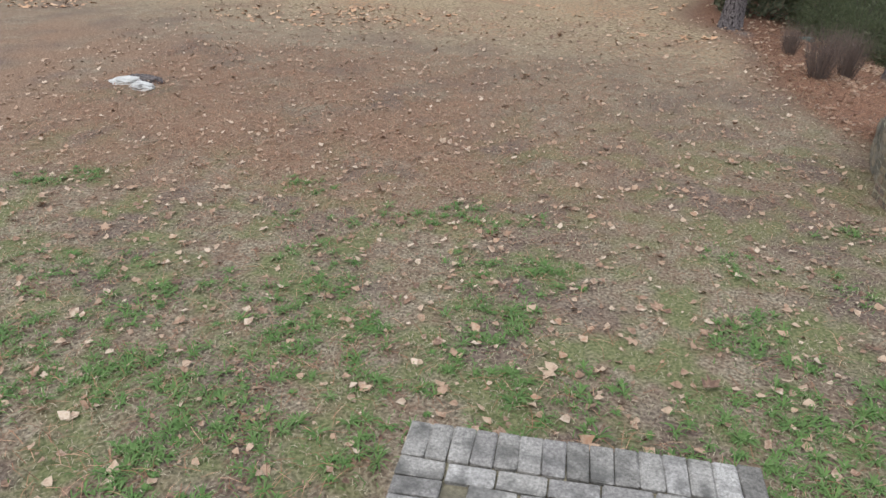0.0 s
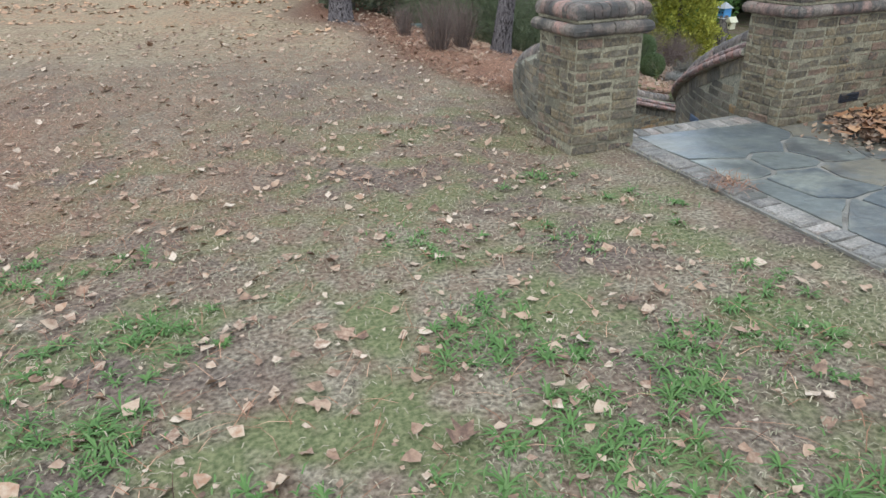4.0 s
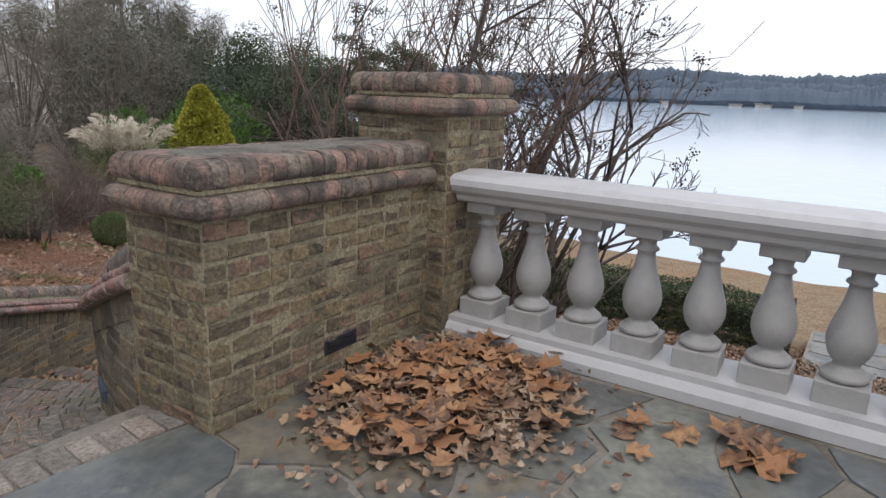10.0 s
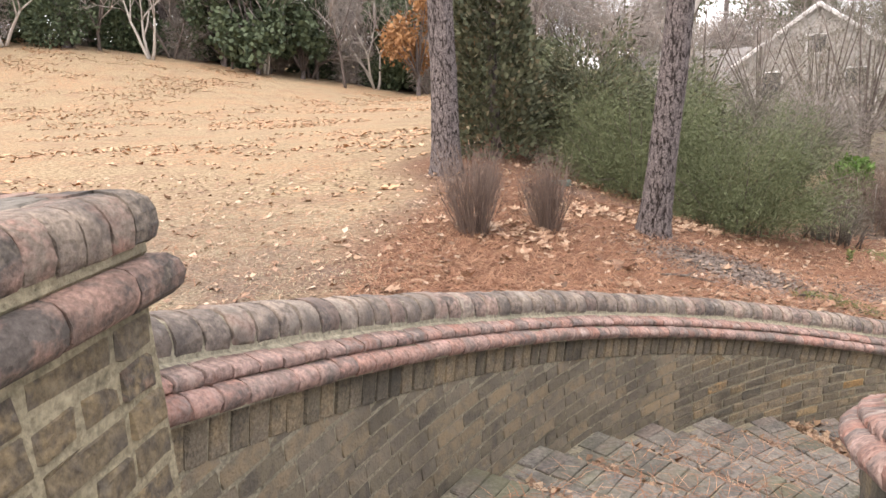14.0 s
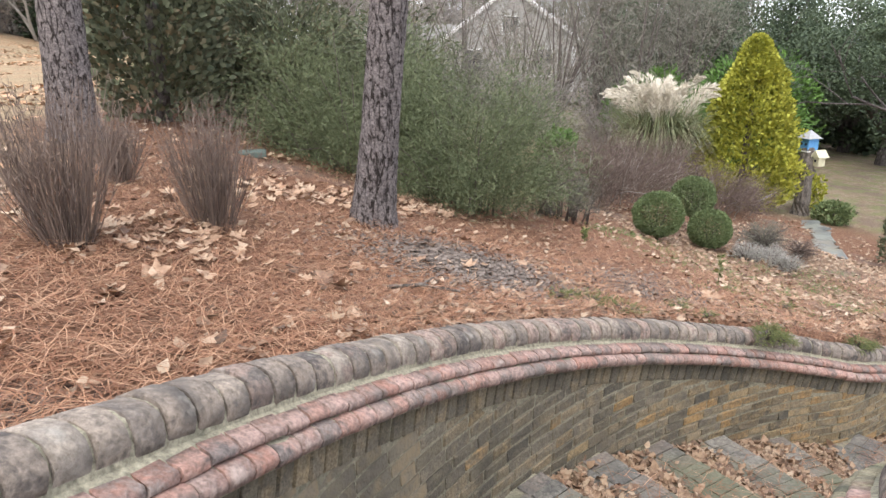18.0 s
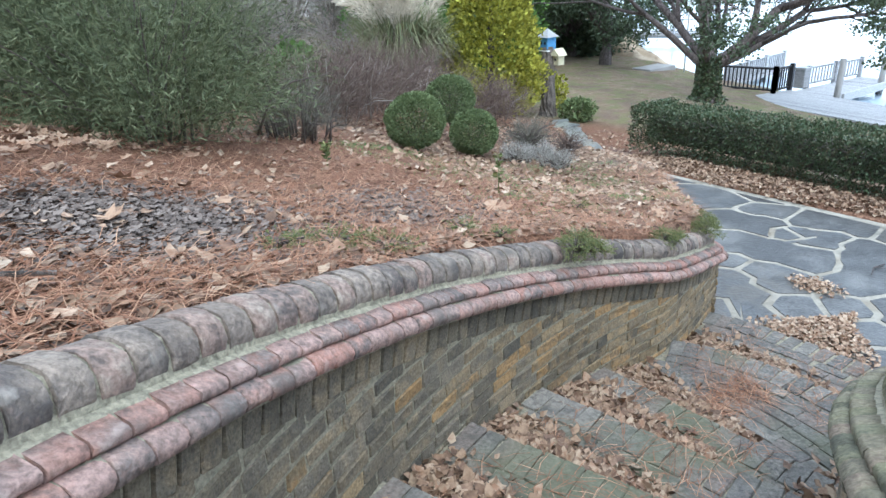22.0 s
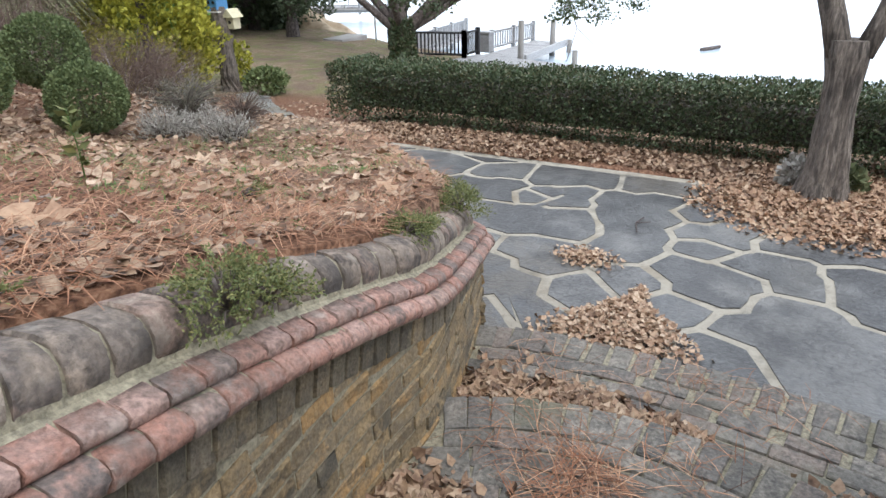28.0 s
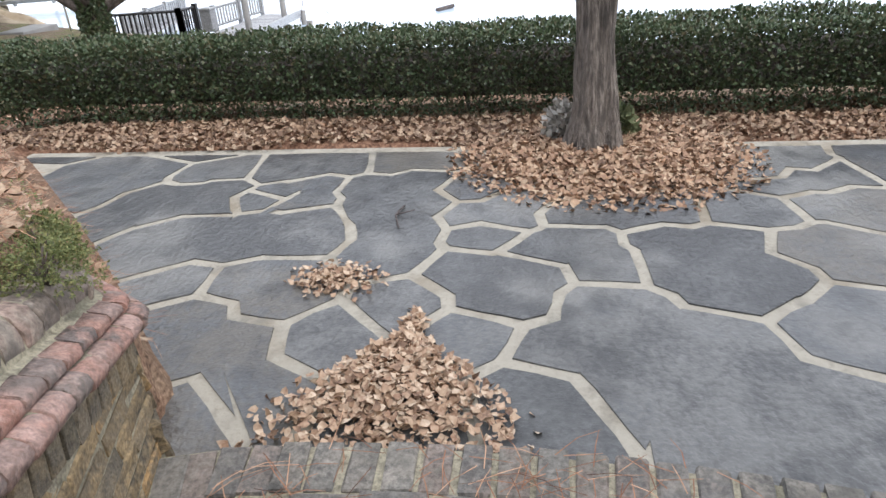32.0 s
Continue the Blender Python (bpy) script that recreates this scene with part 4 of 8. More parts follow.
def paving(stones, outline, joint, z, material, parent, rough=0.035, keep=None):
    """Flat stones with chipped outlines and worn edges."""
    for g, polys_ in cells(stones, outline).items():
        mid = sum((sum((a for a, _ in q), Vector((0, 0))) / len(q) for q in polys_), Vector((0, 0))) / len(polys_)
        if keep and not keep(mid):
            continue
        vs, fs = [], []
        for poly in polys_:
            c, ring = flag_ring(poly, joint, g + 1, rough)
            k, o = len(ring), len(vs)
            if k < 4:
                continue
            for f, dz in ((1.0, -0.05), (1.0, -0.004), (0.993, 0.0)):
                for p, real in ring:
                    w_ = c + (p - c) * (f if real else 1.0)
                    vs.append((w_.x - mid.x, w_.y - mid.y, dz + 0.004 * noise.noise((w_.x * 3, w_.y * 3, g))))
            for j in range(2):
                for i in range(k):
                    fs.append((o + j * k + i, o + j * k + (i + 1) % k, o + (j + 1) * k + (i + 1) % k, o + (j + 1) * k + i))
            fs.append(tuple(range(o + 2 * k, o + 3 * k)))
        if not vs:
            continue
        ob = put("flagstone", mesh_of("flagstone", vs, fs, material), parent, Matrix.Translation((mid.x, mid.y, z)))
        ob.rotation_euler = (rng.uniform(-0.003, 0.003), rng.uniform(-0.003, 0.003), 0)


# terrace floor
terrace = part("floor_terrace", box_bm(4.90, 8.10, 1.0, 5.08, -0.075, -0.004), M_GROUT_T)
tagged(terrace, "bluestone flagstone terrace in grey mortar", "floor", kind="structure")
T_STONES = [
    [(5.4, 4.37), (5.35, 4.63), (5.65, 4.7), (5.94, 4.58), (5.59, 4.51), (5.77, 4.37)], [(5.27, 4.04)], [(5.67, 4.0)], [(6.04, 4.14), (6.25, 4.19), (6.11, 3.97)], [(6.49, 4.48), (6.7, 4.42), (6.31, 4.23), (6.62, 4.25), (6.41, 4.17)],
    [(6.1, 3.68), (6.28, 3.52), (6.17, 3.46), (5.85, 3.64)], [(5.62, 3.55), (5.42, 3.58), (5.62, 3.7)], [(5.95, 3.18), (5.76, 2.53), (5.73, 2.86), (6.12, 2.75), (5.7, 3.13), (6.09, 2.42)], [(5.33, 2.76), (5.36, 3.1), (5.36, 2.91)], [(6.19, 3.35), (6.35, 3.16)],
]
T_STONES += [
    [(6.79, 2.85), (6.72, 2.57), (6.42, 2.71), (6.42, 2.48), (6.66, 2.26), (6.54, 2.97)], [(6.14, 2.75)], [(6.96, 2.18), (7.14, 2.19)], [(6.73, 1.86), (6.54, 1.89), (6.44, 2.05)], [(6.04, 1.92), (6.19, 1.94)],
    [(5.35, 1.66), (5.59, 2.02), (5.54, 1.8), (5.42, 2.09), (5.26, 1.82)], [(5.95, 1.69), (5.77, 1.69)], [(6.04, 1.41), (5.84, 1.4)], [(5.63, 1.57)], [(5.46, 1.51), (5.58, 1.35)],
]
T_STONES += [
    [(5.14, 2.48), (5.34, 2.49), (5.2, 2.32)], [(5.21, 3.56), (5.22, 3.27)], [(6.15, 1.71)], [(6.8, 1.57), (6.96, 1.54)], [(7.14, 1.85)],
    [(6.39, 1.47), (6.56, 1.56), (6.29, 1.64)], [(6.39, 3.87)], [(7.2, 3.28), (7.06, 3.16), (6.86, 3.25)],
]
T_STONES += [[p] for p in ((7.2, 2.85), (6.9, 3.6), (7.35, 3.7), (7.3, 4.3), (7.42, 2.4), (7.1, 2.62), (7.42, 1.65), (6.5, 3.55), (6.78, 4.0))]
paving(T_STONES, [(5.095, 1.05), (7.58, 1.05), (7.58, 4.66), (6.2, 4.80), (5.095, 4.93)], 0.013, 0.005, M_FLAG, terrace, 0.03)
# brick edging along the lawn and at the head of the stair
EDGE = [rand_block("edging_brick", 0.094, 0.165, 0.062, M_BORDER, 40 + s, 0.008, 0.005) for s in range(5)]
edging = empty("brick_edging")
tagged(edging, "worn brick edging along the terrace and lawn", "edging", kind="structure")
for i in range(34):
    put("edging_brick", rng.choice(EDGE), edging, axes((5.0 + rng.uniform(-0.006, 0.006), 1.46 + i * 0.1015, -0.022 + rng.uniform(-0.004, 0.004)), (0, 1, 0), (0, 0, 1)))
for i in range(13):
    y = 4.965 - 0.105 * (i * 0.1015) / 1.25
    put("edging_brick", rng.choice(EDGE), edging, axes((4.99 + i * 0.1015, y + 0.03, -0.022 + rng.uniform(-0.004, 0.004)), (1, -0.105, 0), (0, 0, 1)))


# ---- balustrade ----
def lathe(profile, seg=20):
    bm = bmesh.new()
    loops = [[bm.verts.new((r * math.cos(2 * math.pi * k / seg), r * math.sin(2 * math.pi * k / seg), z)) for k in range(seg)] for r, z in profile]
    for a, b in zip(loops, loops[1:]):
        for k in range(seg):
            bm.faces.new((a[k], a[(k + 1) % seg], b[(k + 1) % seg], b[k]))
    bm.faces.new(loops[0][::-1])
    bm.faces.new(loops[-1])
    return bm


def rail_mesh(profile, y0, y1):
    bm = bmesh.new()
    loops = [[bm.verts.new((x, y, z)) for x, z in profile] for y in (y0, y1)]
    n = len(profile)
    for k in range(n):
        bm.faces.new((loops[0][k], loops[0][(k + 1) % n], loops[1][(k + 1) % n], loops[1][k]))
    bm.faces.new(loops[0][::-1])
    bm.faces.new(loops[1])
    bmesh.ops.recalc_face_normals(bm, faces=bm.faces)
    return bm


BX = 7.80
bal = empty("balustrade", (0, 0, 0))
tagged(bal, "grey cast-stone balustrade with eleven vase-shaped balusters", "balustrade")
w = 0.19
base = [(-w, 0.0), (w, 0.0), (w, 0.05), (w - 0.02, 0.075), (w - 0.035, 0.085), (w - 0.035, 0.115), (-w + 0.035, 0.115), (-w + 0.035, 0.085), (-w + 0.02, 0.075), (-w, 0.05)]
part("bottom_rail", rail_mesh([(BX + x, z) for x, z in base], 1.46, 4.55), M_CAST_SKYLIT, bal)
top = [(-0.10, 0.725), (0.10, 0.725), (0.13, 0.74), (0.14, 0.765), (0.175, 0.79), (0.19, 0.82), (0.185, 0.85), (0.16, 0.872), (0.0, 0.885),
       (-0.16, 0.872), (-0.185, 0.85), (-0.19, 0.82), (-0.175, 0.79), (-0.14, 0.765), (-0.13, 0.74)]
part("top_rail", rail_mesh([(BX + x, z) for x, z in top], 1.44, 4.56), M_CAST_SKYLIT, bal, smooth=False)
PROF = [(0.072, 0.205), (0.088, 0.212), (0.093, 0.224), (0.088, 0.236), (0.072, 0.243), (0.07, 0.252), (0.052, 0.262), (0.05, 0.278), (0.062, 0.292), (0.078, 0.318), (0.088, 0.352),
        (0.09, 0.38), (0.085, 0.415), (0.073, 0.455), (0.06, 0.495), (0.049, 0.535), (0.042, 0.575), (0.04, 0.598), (0.052, 0.604), (0.055, 0.612), (0.05, 0.62), (0.04, 0.626), (0.04, 0.645), (0.05, 0.66), (0.068, 0.672)]


def baluster(y):
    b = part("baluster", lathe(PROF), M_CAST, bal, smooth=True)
    b.matrix_basis = Matrix.Translation((BX, y, 0)) @ Matrix.Rotation(0.05 * rng.uniform(-1, 1), 4, "Z")
    put("plinth", PLINTH, b)
    put("neck_block", NECK, b)


def shared_box(name, *a, material=None, bevel=0.004):
    bm = box_bm(*a, bevel)
    me = bpy.data.meshes.new(name)
    bm.to_mesh(me)
    bm.free()
    me.materials.append(material)
    return me


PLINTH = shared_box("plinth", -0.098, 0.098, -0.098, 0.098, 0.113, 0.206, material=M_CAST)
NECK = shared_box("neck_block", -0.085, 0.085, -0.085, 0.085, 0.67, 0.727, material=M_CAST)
for i in range(11):
    baluster(1.60 + i * (4.40 - 1.60) / 10)


# ---- curved stair and its walls ----
class Curve:
    """A wall's stair-side face in plan: angle to point, stepped by length."""

    def __init__(self, radius, th0, th1):
        self.ths = np.linspace(th0, th1, 600)
        self.p = np.array([polar(radius(t), t) for t in self.ths])
        self.s = np.r_[0, np.cumsum(np.hypot(*np.diff(self.p, axis=0).T))]
        self.length = float(self.s[-1])

    def at(self, s):
        """Angle, point, tangent down the stair, plan normal away from the centre and slope of the coping."""
        th = float(np.interp(s, self.s, self.ths))
        x, y = float(np.interp(s, self.s, self.p[:, 0])), float(np.interp(s, self.s, self.p[:, 1]))
        e = 0.02
        a = [float(np.interp(s + k * e, self.s, self.p[:, i])) for k in (-1, 1) for i in (0, 1)]
        t = Vector((a[2] - a[0], a[3] - a[1])).normalized()
        th2 = float(np.interp(s + e, self.s, self.ths))
        th1 = float(np.interp(s - e, self.s, self.ths))
        g = float(cop_z(th2) - cop_z(th1)) / (2 * e)
        return th, Vector((x, y)), t, Vector((-t.y, t.x)), max(g, -0.3)


ROLL = [(-0.104, 0.0), (0.104, 0.0), (0.112, 0.02), (0.111, 0.045), (0.101, 0.07), (0.084, 0.09), (0.06, 0.103), (0.03, 0.11), (-0.03, 0.11), (-0.06, 0.103), (-0.084, 0.09), (-0.101, 0.07), (-0.111, 0.045), (-0.112, 0.02)]
ROLL = [(y * 0.875, z) for y, z in ROLL]
ROLLS = [sweep_piece("coping_brick", ROLL, 0.105, M_COPING, 60 + s, 0.0035) for s in range(7)]
ROLLS_M = [sweep_piece("coping_brick", ROLL, 0.105, M_COPING_M, 160 + s, 0.0035) for s in range(5)]
BAND_U = [(-0.034, 0.0), (0.018, 0.0), (0.026, 0.008), (0.026, 0.024), (0.018, 0.034), (-0.034, 0.05)]
BAND_L = [(-0.06, 0.0), (0.046, 0.0), (0.063, 0.012), (0.069, 0.032), (0.062, 0.048), (0.045, 0.06), (0.015, 0.067), (-0.06, 0.067)]
BANDS_U = [sweep_piece("band_brick", BAND_U, 0.092, M_BAND, 70 + s, 0.0025) for s in range(5)]
BANDS_L = [sweep_piece("band_brick", BAND_L, 0.092, M_BAND, 80 + s, 0.0025) for s in range(5)]
BANDS_UM = [sweep_piece("band_brick", BAND_U, 0.092, M_BAND_M, 270 + s, 0.0025) for s in range(4)]
BANDS_LM = [sweep_piece("band_brick", BAND_L, 0.092, M_BAND_M, 280 + s, 0.0025) for s in range(4)]
BRICK_W = [rand_block("brick", STRETCH - JOINT, 0.09, COURSE - JOINT, M_BRICK_W, 30 + s, 0.006, 0.005) for s in range(6)]
BRICK_T = [rand_block("brick", STRETCH - JOINT, 0.09, COURSE - JOINT, M_BRICK_T, 140 + s, 0.006, 0.006) for s in range(5)]
SOLD = [rand_block("soldier_brick", 0.062, 0.09, 0.125, M_BRICK_W, 90 + s, 0.006, 0.004) for s in range(5)]


def stair_wall(name, curve, side, label, mossy, brick_from, brick_to, both=False):
    """side: +1 where the wall's body lies away from the centre, -1 where it lies toward it."""
    sec = [(0.004, None), (0.004, -0.30), (0.004, -0.243), (-0.05, -0.238), (-0.052, -0.195), (-0.032, -0.177), (-0.006, -0.168), (-0.004, -0.142), (0.02, -0.130), (0.034, -0.116), (0.05, -0.110), (0.057, -0.08), (0.068, -0.045), (0.088, -0.016), (0.121, -0.005), (0.175, -0.005), (0.208, -0.016), (0.23, -0.043), (0.239, -0.08), (0.248, -0.11), (0.27, -0.14), (0.30 if both else 0.26, -0.235), (0.27, -0.30), (0.27, None)]
    vs, fs, n = [], [], len(sec)
    steps = int(curve.length / 0.08)
    for i in range(steps + 1):
        th, p, t, nm, g = curve.at(curve.length * i / steps)
        foot = PATIO - 0.15 if both else max(PATIO - 0.15, tread_z(th) - 0.3)
        for o, h in sec:
            q = p + nm * o * side
            vs.append((q.x, q.y, foot if h is None else float(cop_z(th)) + h))
    for a in range(steps):
        for i in range(n):
            j = (i + 1) % n
            fs.append((a * n + i, a * n + j, (a + 1) * n + j, (a + 1) * n + i))
    fs += [tuple(range(n)), tuple(steps * n + i for i in reversed(range(n)))]
    me = mesh_of(name, vs, fs, M_MORTAR_W)
    bm = bmesh.new()
    bm.from_mesh(me)
    bmesh.ops.recalc_face_normals(bm, faces=bm.faces)
    bm.to_mesh(me)
    bm.free()
    core = put(name, me)
    tagged(core, label, "wall")

    def row(pitch, offset, fn):
        k = int(curve.length / pitch)
        for i in range(k):
            th, p, t, nm, g = curve.at(curve.length * (i + 0.5) / k)
            fn(th, p + nm * offset * side, t, g, curve.length / k)

    def lay(nm_, pieces, p, t, g, z, sx, flip=False, slope=True):
        d = Vector((t.x, t.y, g if slope else 0))
        if (side < 0) != flip:
            d = -d
        # the piece's +y side looks to the stair
        m = axes((p.x, p.y, z), -d, (0, 0, 1))
        return put(nm_, rng.choice(pieces), core, m @ Matrix.Diagonal((sx, 1, 1, 1)))

    row(0.098, 0.148, lambda th, p, t, g, l: lay("coping_brick", ROLLS_M if mossy and th < 116 else ROLLS, p, t, g, float(cop_z(th)) - 0.11 + rng.uniform(-0.006, 0.005), l / 0.105 * 0.915))
    row(0.1, 0.0, lambda th, p, t, g, l: lay("band_brick", BANDS_UM if mossy and th < 128 else BANDS_U, p, t, g, float(cop_z(th)) - 0.168 + rng.uniform(-0.003, 0.003), l / 0.092 * 0.955))
    row(0.1, 0.0, lambda th, p, t, g, l: lay("band_brick", BANDS_LM if mossy and th < 128 else BANDS_L, p, t, g, float(cop_z(th)) - 0.238 + rng.uniform(-0.003, 0.003), l / 0.092 * 0.955))
    row(0.0775, 0.04, lambda th, p, t, g, l: lay("soldier_brick", SOLD, p, t, g, float(cop_z(th)) - 0.304 + rng.uniform(-0.003, 0.003), l / 0.062 * 0.93))
    if both:
        row(0.1, 0.27, lambda th, p, t, g, l: lay("band_brick", BANDS_LM if th < 128 else BANDS_L, p, t, g, float(cop_z(th)) - 0.238, l / 0.092 * 0.955, True))
    # level courses below, cut off by the soldiers above and the treads below
    rest = []
    for k in range(54):
        z = 0.42 - k * COURSE
        at_, lens = -rng.uniform(0, 0.2), []
        while at_ < curve.length - 0.22:
            l_ = STRETCH * rng.choice((1.0, 1.0, 1.0, 0.98, 0.96, 0.52, 0.78))
            lens.append((at_ + l_ / 2, l_))
            at_ += l_
        for mid, l_ in lens[1:]:
            th, p, t, nm, g = curve.at(mid)
            top = float(cop_z(th)) - 0.358
            if z + COURSE > top + 0.045 or z + COURSE < tread_z(th) - 0.02:
                continue
            q = p + nm * side * (0.047 if z + COURSE > top else 0.0425 + rng.uniform(-0.002, 0.002))
            m = axes((q.x, q.y, z + COURSE / 2), (t.x, t.y, 0), (0, 0, 1)) @ Matrix.Rotation(rng.uniform(-0.01, 0.01), 4, "Y")
            m = m @ Matrix.Diagonal(((l_ - JOINT * 0.45) / (STRETCH - JOINT), 1, 1.02, 1))
            if brick_from >= th >= brick_to:
                put("brick", rng.choice(BRICK_T if rng.random() < 0.95 - 0.9 * ss(90, 116, th) else BRICK_W), core, m)
            else:
                rest.append(m)
    if not both:
        # the lawn side shows at the head of the stair
        for k in range(14):
            z = -0.12 + k * COURSE
            m_ = int(curve.length / STRETCH)
            for i in range(m_):
                th, p, t, nm, g = curve.at(curve.length * (i + 0.25 + 0.5 * (k % 2)) / m_)
                if th < 138 or z + COURSE > float(cop_z(th)) - 0.1:
                    continue
                q = p + nm * side * (0.234 + rng.uniform(-0.004, 0.004))
                m = axes((q.x, q.y, z + COURSE / 2), (t.x, t.y, 0), (0, 0, 1)) @ Matrix.Diagonal((curve.length / m_ / STRETCH * 1.03, 1, 1, 1))
                put("brick", rng.choice(BRICK_W), core, m)
    if rest:
        vs, fs = [], []
        for m in rest:
            o = len(vs)
            vs += [tuple(m @ v.co) for v in BRICK_S[0].vertices]
            fs += [tuple(i + o for i in p.vertices) for p in BRICK_S[0].polygons]
        tagged(put("brick_facing", mesh_of("brick_facing", vs, fs, M_BRICK_J), core), kind="stuff")
    return core


stair_wall("outer_stair_wall", Curve(r_out, 171.5, 74.7), 1, "curved buff brick stair wall with pink band and dark rounded coping", False, 132, 70)
stair_wall("inner_stair_wall", Curve(r_in, 170, 73.5), -1, "curved brick inner stair wall with mossy rounded coping", True, 172, 70, True)


def nose_th(k, f):
    """Angle of a nosing at a fraction of the width, 0 at the outer wall and 1 at the inner one."""
    if k == 0:
        return NOSE[0]
    bow = {13: 2.0, 14: 0.5}.get(k, 0)
    return NOSE[k] - SKEW[k] * f - bow * math.sin(math.pi * f)


def st_r(f, th, over=-0.012):
    """Radius at a fraction of the stair's width."""
    th = max(th, 76)
    return r_out(th) + over - (r_out(th) - r_in(th) + 2 * over) * f


TREADS = [rand_block("paver", 0.097, 0.2, 0.06, M_TREAD, 110 + s, 0.006, 0.004) for s in range(6)]
stair = empty("stair", (0, 0, 0))
tagged(stair, "curved descending stair of worn brick treads", "stair", kind="structure")
W_ST = R_OUT - R_IN
for k in range(1, 15):
    zt, zb = NOSE_Z[k], NOSE_Z[k] - 0.42
    vs, fs, m_ = [], [], 14
    for j in range(m_ + 1):
        f = j / m_
        for th in (nose_th(k - 1, f) + 2.0, nose_th(k, f) + 0.25):
            x, y = polar(st_r(f, th, 0.05), th)
            vs += [(x, y, zt - 0.012), (x, y, zb)]
    for j in range(m_):
        a = j * 4
        fs += [(a, a + 2, a + 6, a + 4), (a + 2, a + 3, a + 7, a + 6), (a, a + 4, a + 5, a + 1)]
    fs += [(0, 1, 3, 2), (m_ * 4, m_ * 4 + 2, m_ * 4 + 3, m_ * 4 + 1)]
    step = put("step", mesh_of("step", vs, fs, M_MORTAR_W), stair)
    # rowlock nosing, then rows of pavers behind it
    depth = 0.0
    row = 0
    while True:
        laid = False
        d_row = 0.1 if row == 0 else 0.205 + 0.052 + (row - 1) * 0.106
        wide = r_out(NOSE[k]) - r_in(NOSE[k])
        n = round(wide / 0.1) if row == 0 else round(wide / 0.21)
        for i in range(n):
            f = (i + 0.5 + (0.25 if row % 2 and row else 0)) / n
            if f > 1:
                continue
            r = st_r(f, nose_th(k, f))
            th = nose_th(k, f) + math.degrees(d_row / r)
            if th + math.degrees((0.1 if row == 0 else 0.05) / r) > nose_th(k - 1, f) + 1.0:
                continue
            laid = True
            x, y = polar(st_r(f, th), th)
            f2 = min(1, f + 0.02)
            xa, ya = polar(st_r(f - 0.02, nose_th(k, f - 0.02)), nose_th(k, f - 0.02))
            xb, yb = polar(st_r(f2, nose_th(k, f2)), nose_th(k, f2))
            along_ = Vector((xb - xa, yb - ya, 0))
            zz = zt - 0.03 + rng.uniform(-0.004, 0.003)
            if row == 0:
                m = axes((x, y, zz), along_, (0, 0, 1)) @ Matrix.Diagonal((wide / n / 0.097 * 0.93, 1, 1, 1))
            else:
                m = axes((x, y, zz), along_, (0, 0, 1)) @ Matrix.Rotation(math.pi / 2, 4, "Z") @ Matrix.Diagonal((1, wide / n / 0.2 * 0.965, 1, 1))
            put("paver", rng.choice(TREADS), step, m)
        row += 1
        if not laid or row > 9:
            break

# ---- lower patio ----
patio = part("floor_patio", box_bm(8.0, 14.95, -6.0, 15.0, PATIO - 0.14, PATIO - 0.007), M_GROUT)
tagged(patio, "dark slate flagstone patio with wide pale grout joints", "patio", kind="structure")
P_STONES = [
    [(12.22, 8.8), (11.96, 7.84), (12.31, 8.09), (12.59, 8.54), (12.12, 8.59), (11.91, 8.16)], [(11.99, 8.87)], [(12.67, 9.08), (12.92, 8.94), (12.67, 9.03), (12.9, 9.26)], [(13.18, 8.83), (13.01, 8.52), (13.29, 8.65)], [(12.93, 7.72), (13.07, 7.93), (13.02, 8.18), (13.29, 7.83), (13.28, 8.15), (12.77, 7.93)],
    [(12.99, 7.31), (13.17, 7.45), (13.27, 7.21)], [(12.63, 7.4), (12.42, 7.62)], [(13.65, 7.73), (13.7, 7.53)],
]
P_STONES += [
    [(13.75, 7.19), (13.58, 7.02), (13.78, 6.91)], [(13.63, 8.31), (13.68, 8.05), (13.64, 8.63)], [(14.04, 9.28)], [(13.57, 9.07), (13.81, 9.01), (13.65, 9.25)], [(13.39, 9.14)],
    [(13.46, 9.66), (13.82, 9.91), (14.14, 10.02), (13.81, 9.59), (13.09, 9.68), (14.22, 9.69)], [(13.29, 10.26), (13.51, 11.08), (13.12, 10.99), (13.2, 10.64), (13.49, 10.52), (13.6, 10.32)], [(12.62, 10.15), (12.8, 10.44), (12.84, 10.25)],
]
P_STONES += [
    [(12.79, 10.75)], [(12.26, 10.22), (11.94, 10.06), (12.45, 10.55), (11.88, 10.16), (12.21, 10.44)], [(11.87, 10.17)], [(12.32, 9.85)], [(12.62, 9.52)],
    [(12.35, 9.19)], [(13.75, 11.09), (14.14, 11.08), (13.72, 11.24), (13.74, 11.5), (13.98, 11.56), (14.01, 11.3)], [(14.39, 11.34), (14.39, 11.1)],
]
P_STONES += [
    [(14.36, 12.08), (14.48, 11.82), (14.24, 12.3), (14.24, 11.84), (14.07, 11.99)], [(13.85, 10.41), (13.97, 10.65), (14.18, 10.38)], [(13.85, 10.41), (13.95, 10.66)], [(14.41, 10.84), (14.44, 10.53), (14.52, 10.25)], [(14.56, 9.93), (14.62, 9.64)],
    [(14.84, 6.97), (14.59, 7.39), (14.74, 7.18), (14.53, 7.04), (14.3, 7.36)], [(14.09, 7.33), (14.29, 6.82), (14.16, 7.14)], [(14.76, 6.57), (14.32, 6.65)],
]
rs = random.Random(9)
known = [p for stone in P_STONES for p in stone]
